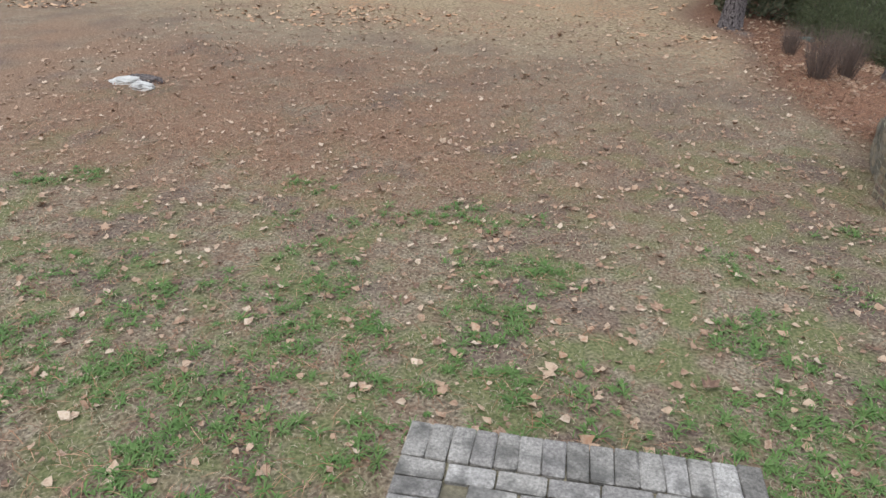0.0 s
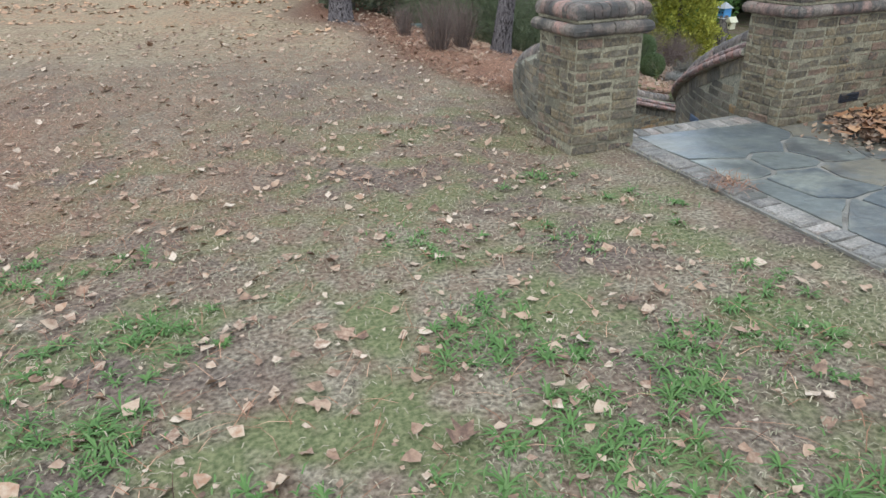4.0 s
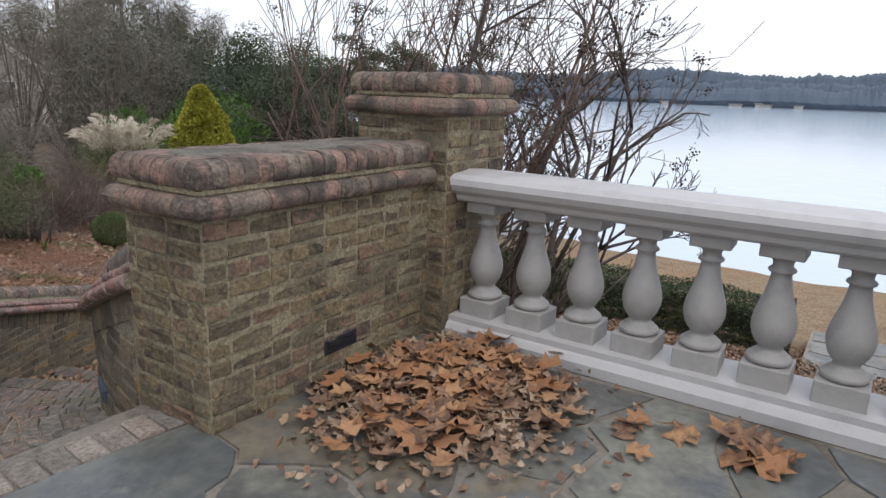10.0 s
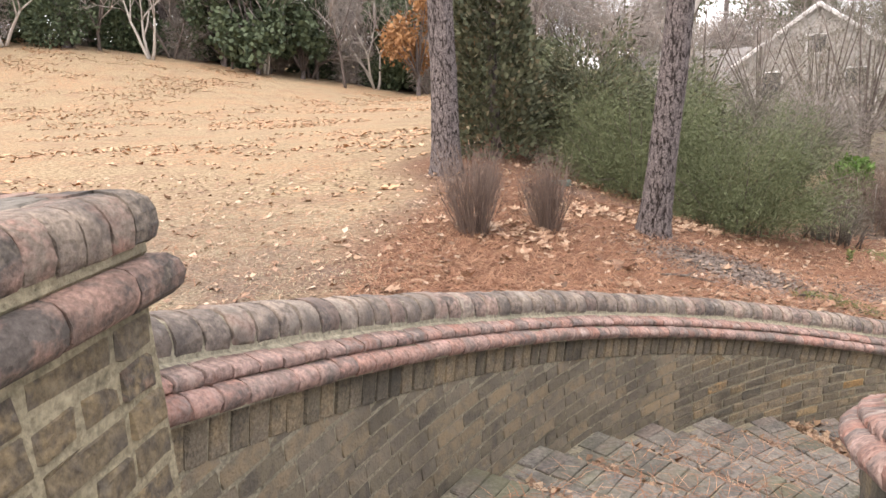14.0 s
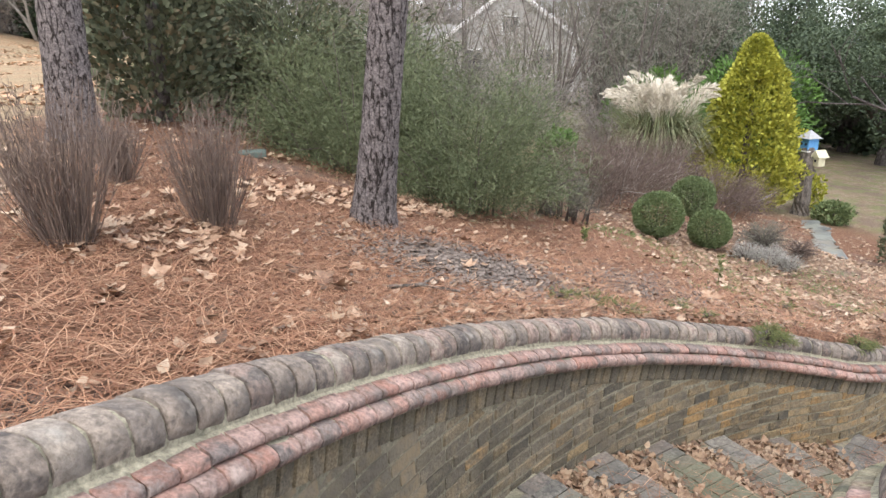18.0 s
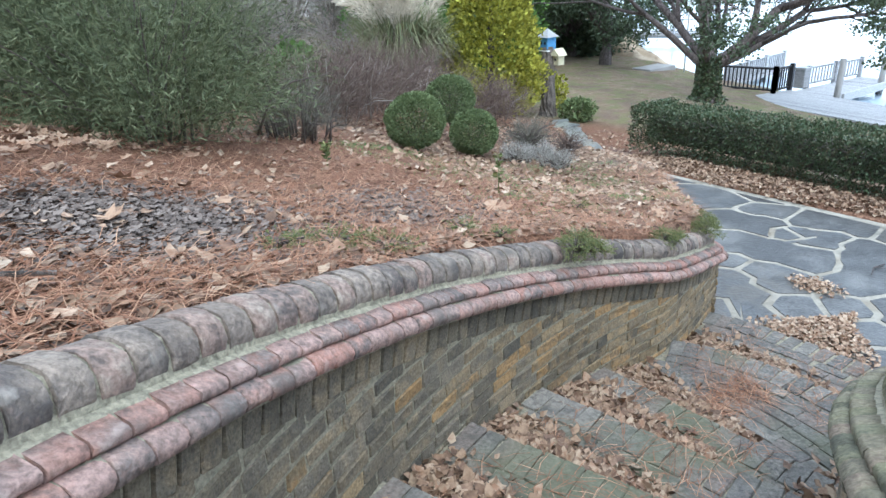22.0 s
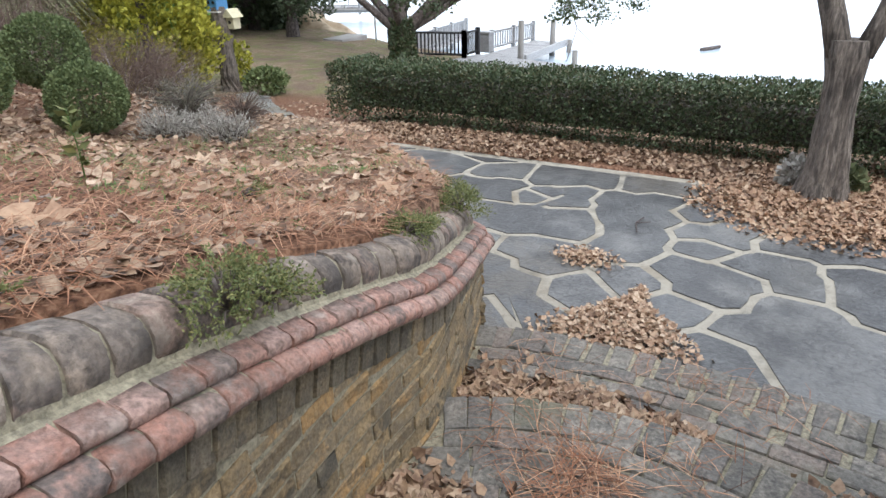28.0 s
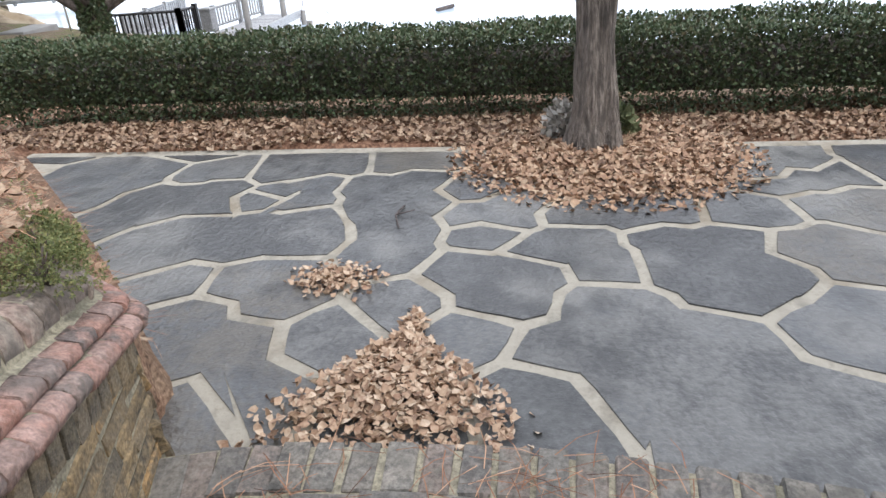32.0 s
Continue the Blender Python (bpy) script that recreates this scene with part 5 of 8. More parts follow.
for gy in np.arange(-5.6, 14.6, 0.72):
    for gx in np.arange(8.6, 14.9, 0.78):
        p = (gx + rs.uniform(-0.25, 0.25), gy + rs.uniform(-0.22, 0.22))
        if min(math.hypot(p[0] - q[0], p[1] - q[1]) for q in known) > 0.5:
            P_STONES.append([p])


def on_patio(c):
    if math.hypot(c.x - 14.75, c.y - 8.35) < 0.75 or c.y > float(bed_edge(c.x)) + 0.4:
        return False
    r = math.hypot(c.x - CX, c.y - CY)
    th = math.degrees(math.atan2(c.y - CY, c.x - CX))
    return not (r < R_OUT + 0.1 and c.y > CY and th > 77 and r > R_IN - 0.3) and not (c.x < 8.3 and 0.9 < c.y < 5.1)


paving(P_STONES, [(8.2, -5.9), (14.85, -5.9), (14.85, 14.9), (8.2, 14.9)], 0.031, PATIO, M_SLATE, patio, 0.017, on_patio)


# ---- brick landing where the walk begins ----
def landing():
    core = part("brick_landing", box_bm(1.16, 2.64, -1.6, 1.40, -0.25, 0.335), M_MORTAR)
    tagged(core, "whitewashed old brick landing step on the lawn", "step")
    blocks = [rand_block("landing_brick", 0.2, 0.095, 0.06, M_LAND, 130 + s, 0.007, 0.004) for s in range(5)]
    for i in range(15):
        put("landing_brick", rng.choice(blocks), core, axes((1.21 + i * 0.0985, 1.315, 0.33), (0, 1, 0), (0, 0, 1)))
    for j in range(28):
        put("landing_brick", rng.choice(blocks), core, axes((1.26, 1.16 - j * 0.1, 0.33), (1, 0, 0), (0, 0, 1)))
        put("landing_brick", rng.choice(blocks), core, axes((2.54, 1.16 - j * 0.1, 0.33), (1, 0, 0), (0, 0, 1)))
    for j in range(13):
        for i in range(5):
            put("landing_brick", rng.choice(blocks), core, axes((1.47 + i * 0.208 + 0.1 * (j % 2), 1.155 - j * 0.1, 0.33), (1, 0, 0), (0, 0, 1)))
    for k in range(4):
        lay_course((1.16, 1.40), (2.64, 1.40), 0.03 + k * COURSE, (0, -1), core, k % 2)
        lay_course((1.16, 0.0), (1.16, 1.40), 0.03 + k * COURSE, (1, 0), core, k % 2)


M_LAND = mat("whitewashed_brick", [(0.15, 0.14, 0.125), (0.34, 0.32, 0.29), (0.22, 0.205, 0.19), (0.42, 0.40, 0.37)], 14, 0.88, 0.8, 90, "object", stain=(0.075, 0.072, 0.065, 6.0, 0.5, 0.8))
landing()
# ---- plants ----
nr = np.random.RandomState(3)


def unit(v):
    return v / np.maximum(np.linalg.norm(v, axis=-1, keepdims=True), 1e-9)


def leaf_quads(p, d, size, width=0.4, curl=0.12):
    """Folded leaf shapes: stem, side, tip, side."""
    n = len(p)
    d = unit(d)
    s = unit(np.cross(d, nr.normal(size=(n, 3))))
    u = np.cross(s, d)
    size = np.broadcast_to(size, (n,))[:, None]
    mid = p + d * size * 0.5 + u * size * curl * nr.uniform(-1, 1, (n, 1))
    return np.stack([p, mid + s * size * width, p + d * size, mid - s * size * width], 1)


def flat_leaves(p, size, width=0.36, tilt=0.35, curl=0.25):
    """Leaves lying on a surface."""
    n = len(p)
    a = nr.uniform(0, 2 * np.pi, n)
    t = nr.normal(0, tilt, n)
    d = np.stack([np.cos(a), np.sin(a), t], -1)
    d = unit(d)
    s = unit(np.cross(np.array([0, 0, 1.0]) + nr.normal(0, tilt, (n, 3)), d))
    u = np.cross(d, s)
    size = np.broadcast_to(size, (n,))[:, None]
    c = curl * nr.uniform(0.2, 1, (n, 1)) * size
    # eight points round a lobed, cupped outline
    q = p + u * 0.004
    return np.stack([q, q + d * size * 0.3 + s * size * width + u * c, q + d * size * 0.62 + s * size * width * 0.62 + u * c * 0.4,
                     q + d * size + u * c * 0.6, q + d * size * 0.66 - s * size * width * 0.7 + u * c * 0.3, q + d * size * 0.28 - s * size * width + u * c], 1)


LEAF_FACES = [(0, 1, 2, 3), (0, 3, 4, 5)]


def maple_leaves(p, size, tilt=0.4):
    """Broad five-lobed fallen leaves, each a fan of folded lobes."""
    n = len(p)
    a = nr.uniform(0, 2 * np.pi, n)
    d = unit(np.stack([np.cos(a), np.sin(a), nr.normal(0, tilt, n)], -1))
    s = unit(np.cross(np.array([0, 0, 1.0]) + nr.normal(0, tilt, (n, 3)), d))
    u = np.cross(d, s)
    size = np.broadcast_to(size, (n,))[:, None]
    cup = nr.uniform(-0.05, 0.3, (n, 1)) * size
    shape = [(-0.5, 0, 0), (-0.35, 0.42, 1), (-0.08, 0.22, 0.3), (0.12, 0.55, 1.2), (0.2, 0.2, 0.3), (0.55, 0, 0.9), (0.2, -0.2, 0.3), (0.12, -0.55, 1.2), (-0.08, -0.22, 0.3), (-0.35, -0.42, 1), (0.02, 0, -0.1)]
    return np.stack([p + d * size * x + s * size * y + u * cup * h + u * 0.006 for x, y, h in shape], 1)


MAPLE_FACES = [(10, 0, 1, 2), (10, 2, 3, 4), (10, 4, 5, 6), (10, 6, 7, 8), (10, 8, 9, 0)]


def in_ball(n, power=0.45):
    v = unit(nr.normal(size=(n, 3)))
    return v * (nr.uniform(0, 1, (n, 1)) ** power)


def lumpy(v, amount, freq, seed):
    """Push points of a cloud in and out, so that its outline is uneven."""
    k = np.array([1.0 + amount * noise.noise((a * freq + seed, b * freq, c * freq)) for a, b, c in unit(v)])
    return v * k[:, None]


def shrub(name, x, y, rx, ry, h, n, size, material, label, category="shrub", lift=0.0, power=0.3, upward=0.4, width=0.4, lump=0.35, stems=0, stem_mat=None, group=""):
    z = float(terrain(x, y)) + lift
    v = lumpy(in_ball(n, power), lump, 1.9, x)
    p = v * np.array([rx, ry, h / 2]) + np.array([0, 0, h * 0.5])
    p[:, 2] = np.maximum(p[:, 2], 0.02)
    d = unit(v) + nr.normal(0, 0.6, (n, 3)) + np.array([0, 0, upward])
    th = empty(name, (x, y, z))
    tagged(th, label, category, group)
    put("foliage", islands("foliage", leaf_quads(p, d, size * nr.uniform(0.6, 1.3, n), width), [(0, 1, 2, 3)], material), th)
    items = []
    for i in range(max(3, stems)):
        a = 6.28 * i / max(3, stems) + rng.uniform(-0.4, 0.4)
        q = rng.uniform(0.2, 0.7)
        items.append(([(0, 0, -0.05), (math.cos(a) * rx * q * 0.5, math.sin(a) * ry * q * 0.5, h * 0.4), (math.cos(a) * rx * q, math.sin(a) * ry * q, h * 0.8)], [0.02 + 0.01 * h, 0.012, 0.005], 4))
    put("brushwood", tubes("brushwood", items, stem_mat or M_TWIG), th)
    return th


def conifer(name, x, y, r, h, n, size, material, label, lift=0.0, z=None):
    z = float(terrain(x, y)) + lift if z is None else z
    f = nr.uniform(0, 1, n) ** 0.75
    a = nr.uniform(0, 2 * np.pi, n)
    prof = np.where(f < 0.18, 0.75 + 1.4 * f, 1.0 * (1 - (f - 0.18) / 0.82) ** 0.62 + 0.02)
    bumps = np.array([1 + 0.34 * noise.noise((math.cos(q) * 2.6, math.sin(q) * 2.6, g * h * 2.0 + x)) + 0.16 * noise.noise((math.cos(q) * 7, math.sin(q) * 7, g * h * 5)) for q, g in zip(a, f)])
    rad = prof * r * bumps * nr.uniform(0.55, 1.02, n) ** 0.5
    p = np.stack([np.cos(a) * rad, np.sin(a) * rad, f * h], -1)
    d = np.stack([np.cos(a), np.sin(a), np.full(n, 0.75)], -1) + nr.normal(0, 0.45, (n, 3))
    th = empty(name, (x, y, z))
    tagged(th, label, "tree")
    put("crown", islands("crown", leaf_quads(p, d, size * nr.uniform(0.6, 1.3, n), 0.38), [(0, 1, 2, 3)], material), th)
    put("trunk", tubes("trunk", [([(0, 0, -0.2), (0, 0, h * 0.5), (0, 0, h * 0.93)], [0.05 + r * 0.06, 0.04 + r * 0.03, 0.01], 7)], M_BARK), th)
    return th


TWIG_MIN = 0.0034


def grow(items, tips, p, d, length, radius, depth, rg, spread=0.6, lift=0.15, kids=(2, 3), seg=4, shrink=0.68, allowed=None):
    """Branches of a bare tree, added to items as tubes."""
    for attempt in range(3):
        pts, rad = [tuple(p)], [radius]
        q, e = Vector(p), Vector(d).normalized()
        if attempt:
            e = (e + Vector((-q.x, -q.y, 0.6)).normalized() * 0.22 * attempt).normalized()
        for i in range(seg):
            e = (e + Vector((rg.gauss(0, 0.085), rg.gauss(0, 0.085), rg.gauss(0, 0.07) + lift * 0.25))).normalized()
            q = q + e * (length / seg)
            pts.append(tuple(q))
            rad.append(max(radius * (1 - 0.38 * (i + 1) / seg), TWIG_MIN))
        if not allowed or allowed(q):
            break
    else:
        return
    items.append((pts, rad, 6 if radius > 0.03 else (4 if radius > 0.008 else 3)))
    if depth == 0:
        tips.append(tuple(q))
        return
    for i in range(rg.randint(*kids)):
        k = rg.randint(max(1, seg // 2), seg)
        o = Vector(pts[k]) if i else q
        a = rg.uniform(0, 6.28)
        side = e.orthogonal().normalized()
        side.rotate(Matrix.Rotation(a, 3, e))
        grow(items, tips, o, e + side * spread * rg.uniform(0.6, 1.3), length * shrink * rg.uniform(0.8, 1.2), max(rad[k] * 0.74, TWIG_MIN), depth - 1, rg, spread, lift, kids, max(2, seg - 1), shrink, allowed)


def bare_tree(name, x, y, stems, length, radius, depth, seed, label, material=None, pods=0, lean=(0, 0, 1), spread=0.55, kids=(2, 3), z=None, twig_mat=None, lift=0.15, fan=0.55, shrink=0.68, allowed=None):
    rg = random.Random(seed)
    z = float(terrain(x, y)) if z is None else z
    th = empty(name, (x, y, z))
    tagged(th, label, "tree")
    items, tips = [], []
    for i in range(stems):
        a = 6.28 * i / max(1, stems) + rg.uniform(-0.5, 0.5)
        d = Vector(lean) + (Vector((math.cos(a), math.sin(a), 0)) * rg.uniform(0.5, 1.0) * fan if stems > 1 else Vector((0, 0, 0)))
        grow(items, tips, (math.cos(a) * radius * 1.1 * (stems > 1), math.sin(a) * radius * 1.1 * (stems > 1), -0.1), d, length * rg.uniform(0.85, 1.1), radius, depth, rg, spread, lift, kids, 5, shrink, allowed)
    thick = [i for i in items if i[1][0] > radius * 0.45]
    thin = [i for i in items if i[1][0] <= radius * 0.45]
    if stems > 3:
        for i in thick:
            put("stem" if i[1][0] > radius * 0.98 else "limb", tubes("stem", [i], material or M_TWIG), th)
    else:
        put("trunk", tubes("trunk", thick, material or M_TWIG), th)
    if thin:
        put("branchwork", tubes("branchwork", thin, twig_mat or material or M_TWIG), th)
    if pods:
        sel = [rg.choice(tips) for _ in range(pods)]
        p = np.repeat(np.array(sel), 26, 0) + nr.normal(0, 0.032, (pods * 26, 3))
        put("seed_head_growth", islands("seed_head_growth", leaf_quads(p, nr.normal(size=p.shape), 0.022, 0.5), [(0, 1, 2, 3)], M_POD), th)
    return th


def pine_tree(name, x, y, r, h, lean, label, crown_from=0.55, n=2600, size=0.35):
    """A tall pine: a bare ridged trunk and a loose crown of needle clumps."""
    z = float(terrain(x, y))
    th = empty(name, (x, y, z))
    tagged(th, label, "tree")
    seg, sides = (190, 92) if n > 3000 else (50, 20)
    vs, fs = [], []
    for i in range(seg + 1):
        f = i / seg
        hh = h * f ** (2.2 if n > 3000 else 1.3)
        rr = r * (1 - 0.6 * f) * (1 + 0.35 * math.exp(-hh / 0.22))
        cx = lean[0] * hh + 0.03 * math.sin(hh * 0.9)
        cy = lean[1] * hh + 0.03 * math.cos(hh * 0.7)
        for k in range(sides):
            a = 2 * math.pi * k / sides
            j = 1 + 0.08 * noise.noise((math.cos(a) * 2 + x, math.sin(a) * 2, hh * 1.5)) + 0.04 * noise.noise((math.cos(a) * 16, math.sin(a) * 16, hh * 14))
            if sides > 50:
                # bark plates parted by furrows
                wob = 0.35 * noise.noise((math.cos(a) * 4, math.sin(a) * 4, hh * 9 + x))
                ds = noise.voronoi((math.cos(a) * r * 21 + wob + x, math.sin(a) * r * 21 + y, hh * 8.5 + wob))[0]
                j += 0.06 * min(1, (ds[1] - ds[0]) / 0.3) ** 0.6 + 0.03 * noise.noise((math.cos(a) * 9, math.sin(a) * 9, hh * 30))
            vs.append((cx + rr * j * math.cos(a), cy + rr * j * math.sin(a), hh - 0.1))
    for i in range(seg):
        for k in range(sides):
            fs.append((i * sides + k, i * sides + (k + 1) % sides, (i + 1) * sides + (k + 1) % sides, (i + 1) * sides + k))
    put("trunk", mesh_of("trunk", vs, fs, M_BARK_P, True), th)
    rg = random.Random(int(x * 97 + y * 13))
    limbs, cl = [], []
    for i in range(16):
        hh = h * (crown_from + (1 - crown_from) * i / 16)
        a = rg.uniform(0, 6.28)
        l = (2.2 if h > 8 else 1.2) * (1.15 - i / 18)
        p0 = Vector((lean[0] * hh, lean[1] * hh, hh))
        p1 = p0 + Vector((math.cos(a) * l, math.sin(a) * l, 0.35 * l))
        limbs.append(([tuple(p0), tuple((p0 + p1) / 2 + Vector((0, 0, 0.1))), tuple(p1)], [0.05, 0.03, 0.012], 4))
        cl += [p1, (p0 + p1 * 2) / 3]
    put("limbwork", tubes("limbwork", limbs, M_BARK), th)
    c = np.array([tuple(q) for q in cl])
    p = c[nr.randint(0, len(c), n)] + nr.normal(0, 0.42, (n, 3)) * np.array([1, 1, 0.6])
    put("crown", islands("crown", leaf_quads(p, nr.normal(size=p.shape) + np.array([0, 0, 0.5]), size * nr.uniform(0.5, 1.1, n), 0.13), [(0, 1, 2, 3)], M_PINE), th)
    return th


def stem_bush(name, x, y, r, h, n, material, label, width=0.0019):
    """Dry upright perennial stems fanning out of one crown."""
    z = float(terrain(x, y))
    a = nr.uniform(0, 2 * np.pi, n)
    q = nr.uniform(0, 1, n) ** 0.6
    base = np.stack([np.cos(a) * r * 0.35 * q, np.sin(a) * r * 0.35 * q, np.full(n, -0.02)], -1)
    hh = h * nr.uniform(0.55, 1.05, n)
    tip = np.stack([np.cos(a) * r * q, np.sin(a) * r * q, hh], -1) + nr.normal(0, 0.04, (n, 3))
    mid = (base + tip) / 2 + nr.normal(0, 0.02, (n, 3))
    s = unit(np.cross(tip - base, nr.normal(size=(n, 3)))) * width
    th = empty(name, (x, y, z))
    tagged(th, label, "plant")
    st = np.stack([base - s, base + s, mid + s, mid - s, tip + s * 0.4, tip - s * 0.4], 1)
    put("brushwood", islands("brushwood", st, [(0, 1, 2, 3), (3, 2, 4, 5)], material), th)
    k = nr.randint(0, n, n * 5)
    f = nr.uniform(0.35, 1, (n * 5, 1))
    p = base[k] * (1 - f) + tip[k] * f + nr.normal(0, 0.016, (n * 5, 3))
    put("fine_brushwood", islands("fine_brushwood", leaf_quads(p, nr.normal(size=p.shape) + np.array([0, 0, 2.0]), 0.06, 0.035), [(0, 1, 2, 3)], material), th)
    return th


def hedge(x0, x1, y0, y1, z0, h, n, label):
    th = empty("hedge", ((x0 + x1) / 2, (y0 + y1) / 2, z0))
    tagged(th, label, "hedge")
    lx, ly = x1 - x0, y1 - y0
    u = nr.uniform(0, 1, (n, 3))
    face = nr.uniform(0, 1, n)
    dep = np.abs(nr.normal(0, 0.09, n))
    p = np.stack([(u[:, 0] - 0.5) * lx, (u[:, 1] - 0.5) * ly, u[:, 2] * h], -1)
    nrm = np.zeros((n, 3))
    m = face < 0.46
    p[m, 0], nrm[m, 0] = -lx / 2 + dep[m], -1
    m = (face >= 0.46) & (face < 0.84)
    p[m, 2], nrm[m, 2] = h - dep[m], 1
    m = (face >= 0.84) & (face < 0.9)
    p[m, 0], nrm[m, 0] = lx / 2 - dep[m], 1
    m = face >= 0.9
    sgn = np.where(u[m, 0] > 0.5, 1, -1)
    p[m, 1], nrm[m, 1] = sgn * (ly / 2 - dep[m]), sgn
    wob = np.array([noise.noise((a * 1.1, b * 1.1, c * 1.6)) * 0.09 + noise.noise((a * 4, b * 4, c * 4)) * 0.05 for a, b, c in p])
    p += nrm * wob[:, None]
    keep = (p[:, 2] > 0.05 + 0.09 * nr.uniform(-1, 1, n))
    p, nrm = p[keep], nrm[keep]
    d = nrm + nr.normal(0, 0.7, p.shape) + np.array([0, 0, 0.25])
    put("foliage", islands("foliage", leaf_quads(p, d, 0.034 * nr.uniform(0.6, 1.35, len(p)), 0.38), [(0, 1, 2, 3)], M_HEDGE), th)
    stems = []
    for i in range(int(ly * 2.6)):
        a, b = rng.uniform(-lx / 2 + 0.1, lx / 2 - 0.1), -ly / 2 + 0.1 + i / 2.6
        stems.append(([(a, b, -0.05), (a + rng.uniform(-0.1, 0.1), b + rng.uniform(-0.12, 0.12), 0.3), (a + rng.uniform(-0.2, 0.2), b + rng.uniform(-0.2, 0.2), h * 0.8)], [0.014, 0.011, 0.006], 4))
    put("brushwood", tubes("brushwood", stems, M_TWIG), th)
    core = box_bm(-lx / 2 + 0.27, lx / 2 - 0.27, -ly / 2 + 0.27, ly / 2 - 0.27, 0.13, h - 0.2, 0.05)
    part("inner_growth", core, M_BARK, th)


hedge(15.75, 16.75, 3.55, 14.4, PATIO - 0.02, 0.72, 112000, "clipped dark green holly hedge above fallen leaves")
hedge(16.0, 17.0, -7.0, 0.75, PATIO - 0.03, 0.72, 20000, "clipped dark green holly hedge beyond the patio")

pine_tree("pine_tree", 6.70, 10.90, 0.155, 15, (0.075, -0.085), "pine with ridged grey-brown bark in pine straw", n=5000)
pine_tree("pine_tree", 4.42, 12.35, 0.19, 17, (0.01, 0.02), "tall pine with ridged brown bark at the lawn's edge", n=5000)
stem_bush("perennial_bush", 5.08, 9.34, 0.29, 0.68, 380, M_PERENNIAL, "dry brown upright perennial in pine straw")
stem_bush("perennial_bush", 5.66, 9.98, 0.29, 0.68, 380, M_PERENNIAL, "dry brown upright perennial in pine straw")
stem_bush("perennial_bush", 5.05, 10.77, 0.2, 0.45, 240, M_PERENNIAL, "small dry brown perennial near the pine")
for bx, by, br, up in ((10.62, 13.1, 0.305, 0.04), (11.85, 14.12, 0.31, 0.24), (11.58, 13.33, 0.275, 0.02)):
    shrub("box_ball", bx, by, br, br, br * 1.85, 14000, 0.022, M_BOX, "clipped round boxwood ball on the mulch", "boxwood", up, 0.1, 0.2, 0.36, 0.06, group="boxwood balls")


conifer("golden_conifer", 17.3, 19.7, 1.25, 4.0, 30000, 0.09, M_GOLD, "golden yellow conifer beside the birdhouse post")


def pampas(x, y, h):
    z = float(terrain(x, y))
    th = empty("pampas_grass", (x, y, z))
    tagged(th, "pampas grass with creamy feathered plumes", "grass clump")
    n = 2600
    a, q = nr.uniform(0, 6.28, n), nr.uniform(0.1, 1, n)
    b = np.stack([np.cos(a) * 0.35 * q, np.sin(a) * 0.35 * q, np.zeros(n)], -1)
    m = np.stack([np.cos(a) * 0.85 * q, np.sin(a) * 0.85 * q, h * 0.58 * nr.uniform(0.75, 1.1, n)], -1)
    t = np.stack([np.cos(a) * 1.35 * q, np.sin(a) * 1.35 * q, h * nr.uniform(0.3, 0.72, n)], -1)
    s = unit(np.cross(m - b, nr.normal(size=(n, 3)))) * 0.012
    put("leaf_tuft", islands("leaf_tuft", np.stack([b - s, b + s, m + s, m - s, t + s * 0.3, t - s * 0.3], 1), [(0, 1, 2, 3), (3, 2, 4, 5)], M_PAMPAS), th)
    # plumes: long feathers that rise and nod outward
    for _ in range(34):
        a, q = nr.uniform(0, 6.28), nr.uniform(0.15, 1)
        out = np.array([math.cos(a), math.sin(a), 0])
        low = out * 0.55 * q + np.array([0, 0, h * nr.uniform(0.5, 0.62)])
        top = low + out * 0.42 * q + np.array([0, 0, h * nr.uniform(0.24, 0.36)])
        tip = top + out * (0.15 + 0.3 * q) + np.array([0, 0, h * nr.uniform(-0.06, 0.05)])
        f = nr.uniform(0, 1, (260, 1))
        p = (1 - f) ** 2 * low + 2 * f * (1 - f) * top + f * f * tip
        tang = unit(2 * (1 - f) * (top - low) + 2 * f * (tip - top))
        off = nr.normal(0, 1, p.shape) * 0.045 * np.sin(np.pi * np.clip(f * 0.9 + 0.1, 0, 1))
        put("plume", islands("plume", leaf_quads(p + off, tang + off * 9 + np.array([0, 0, -0.1]), 0.14, 0.075), [(0, 1, 2, 3)], M_PLUME), th)


pampas(15.2, 20.2, 2.75)

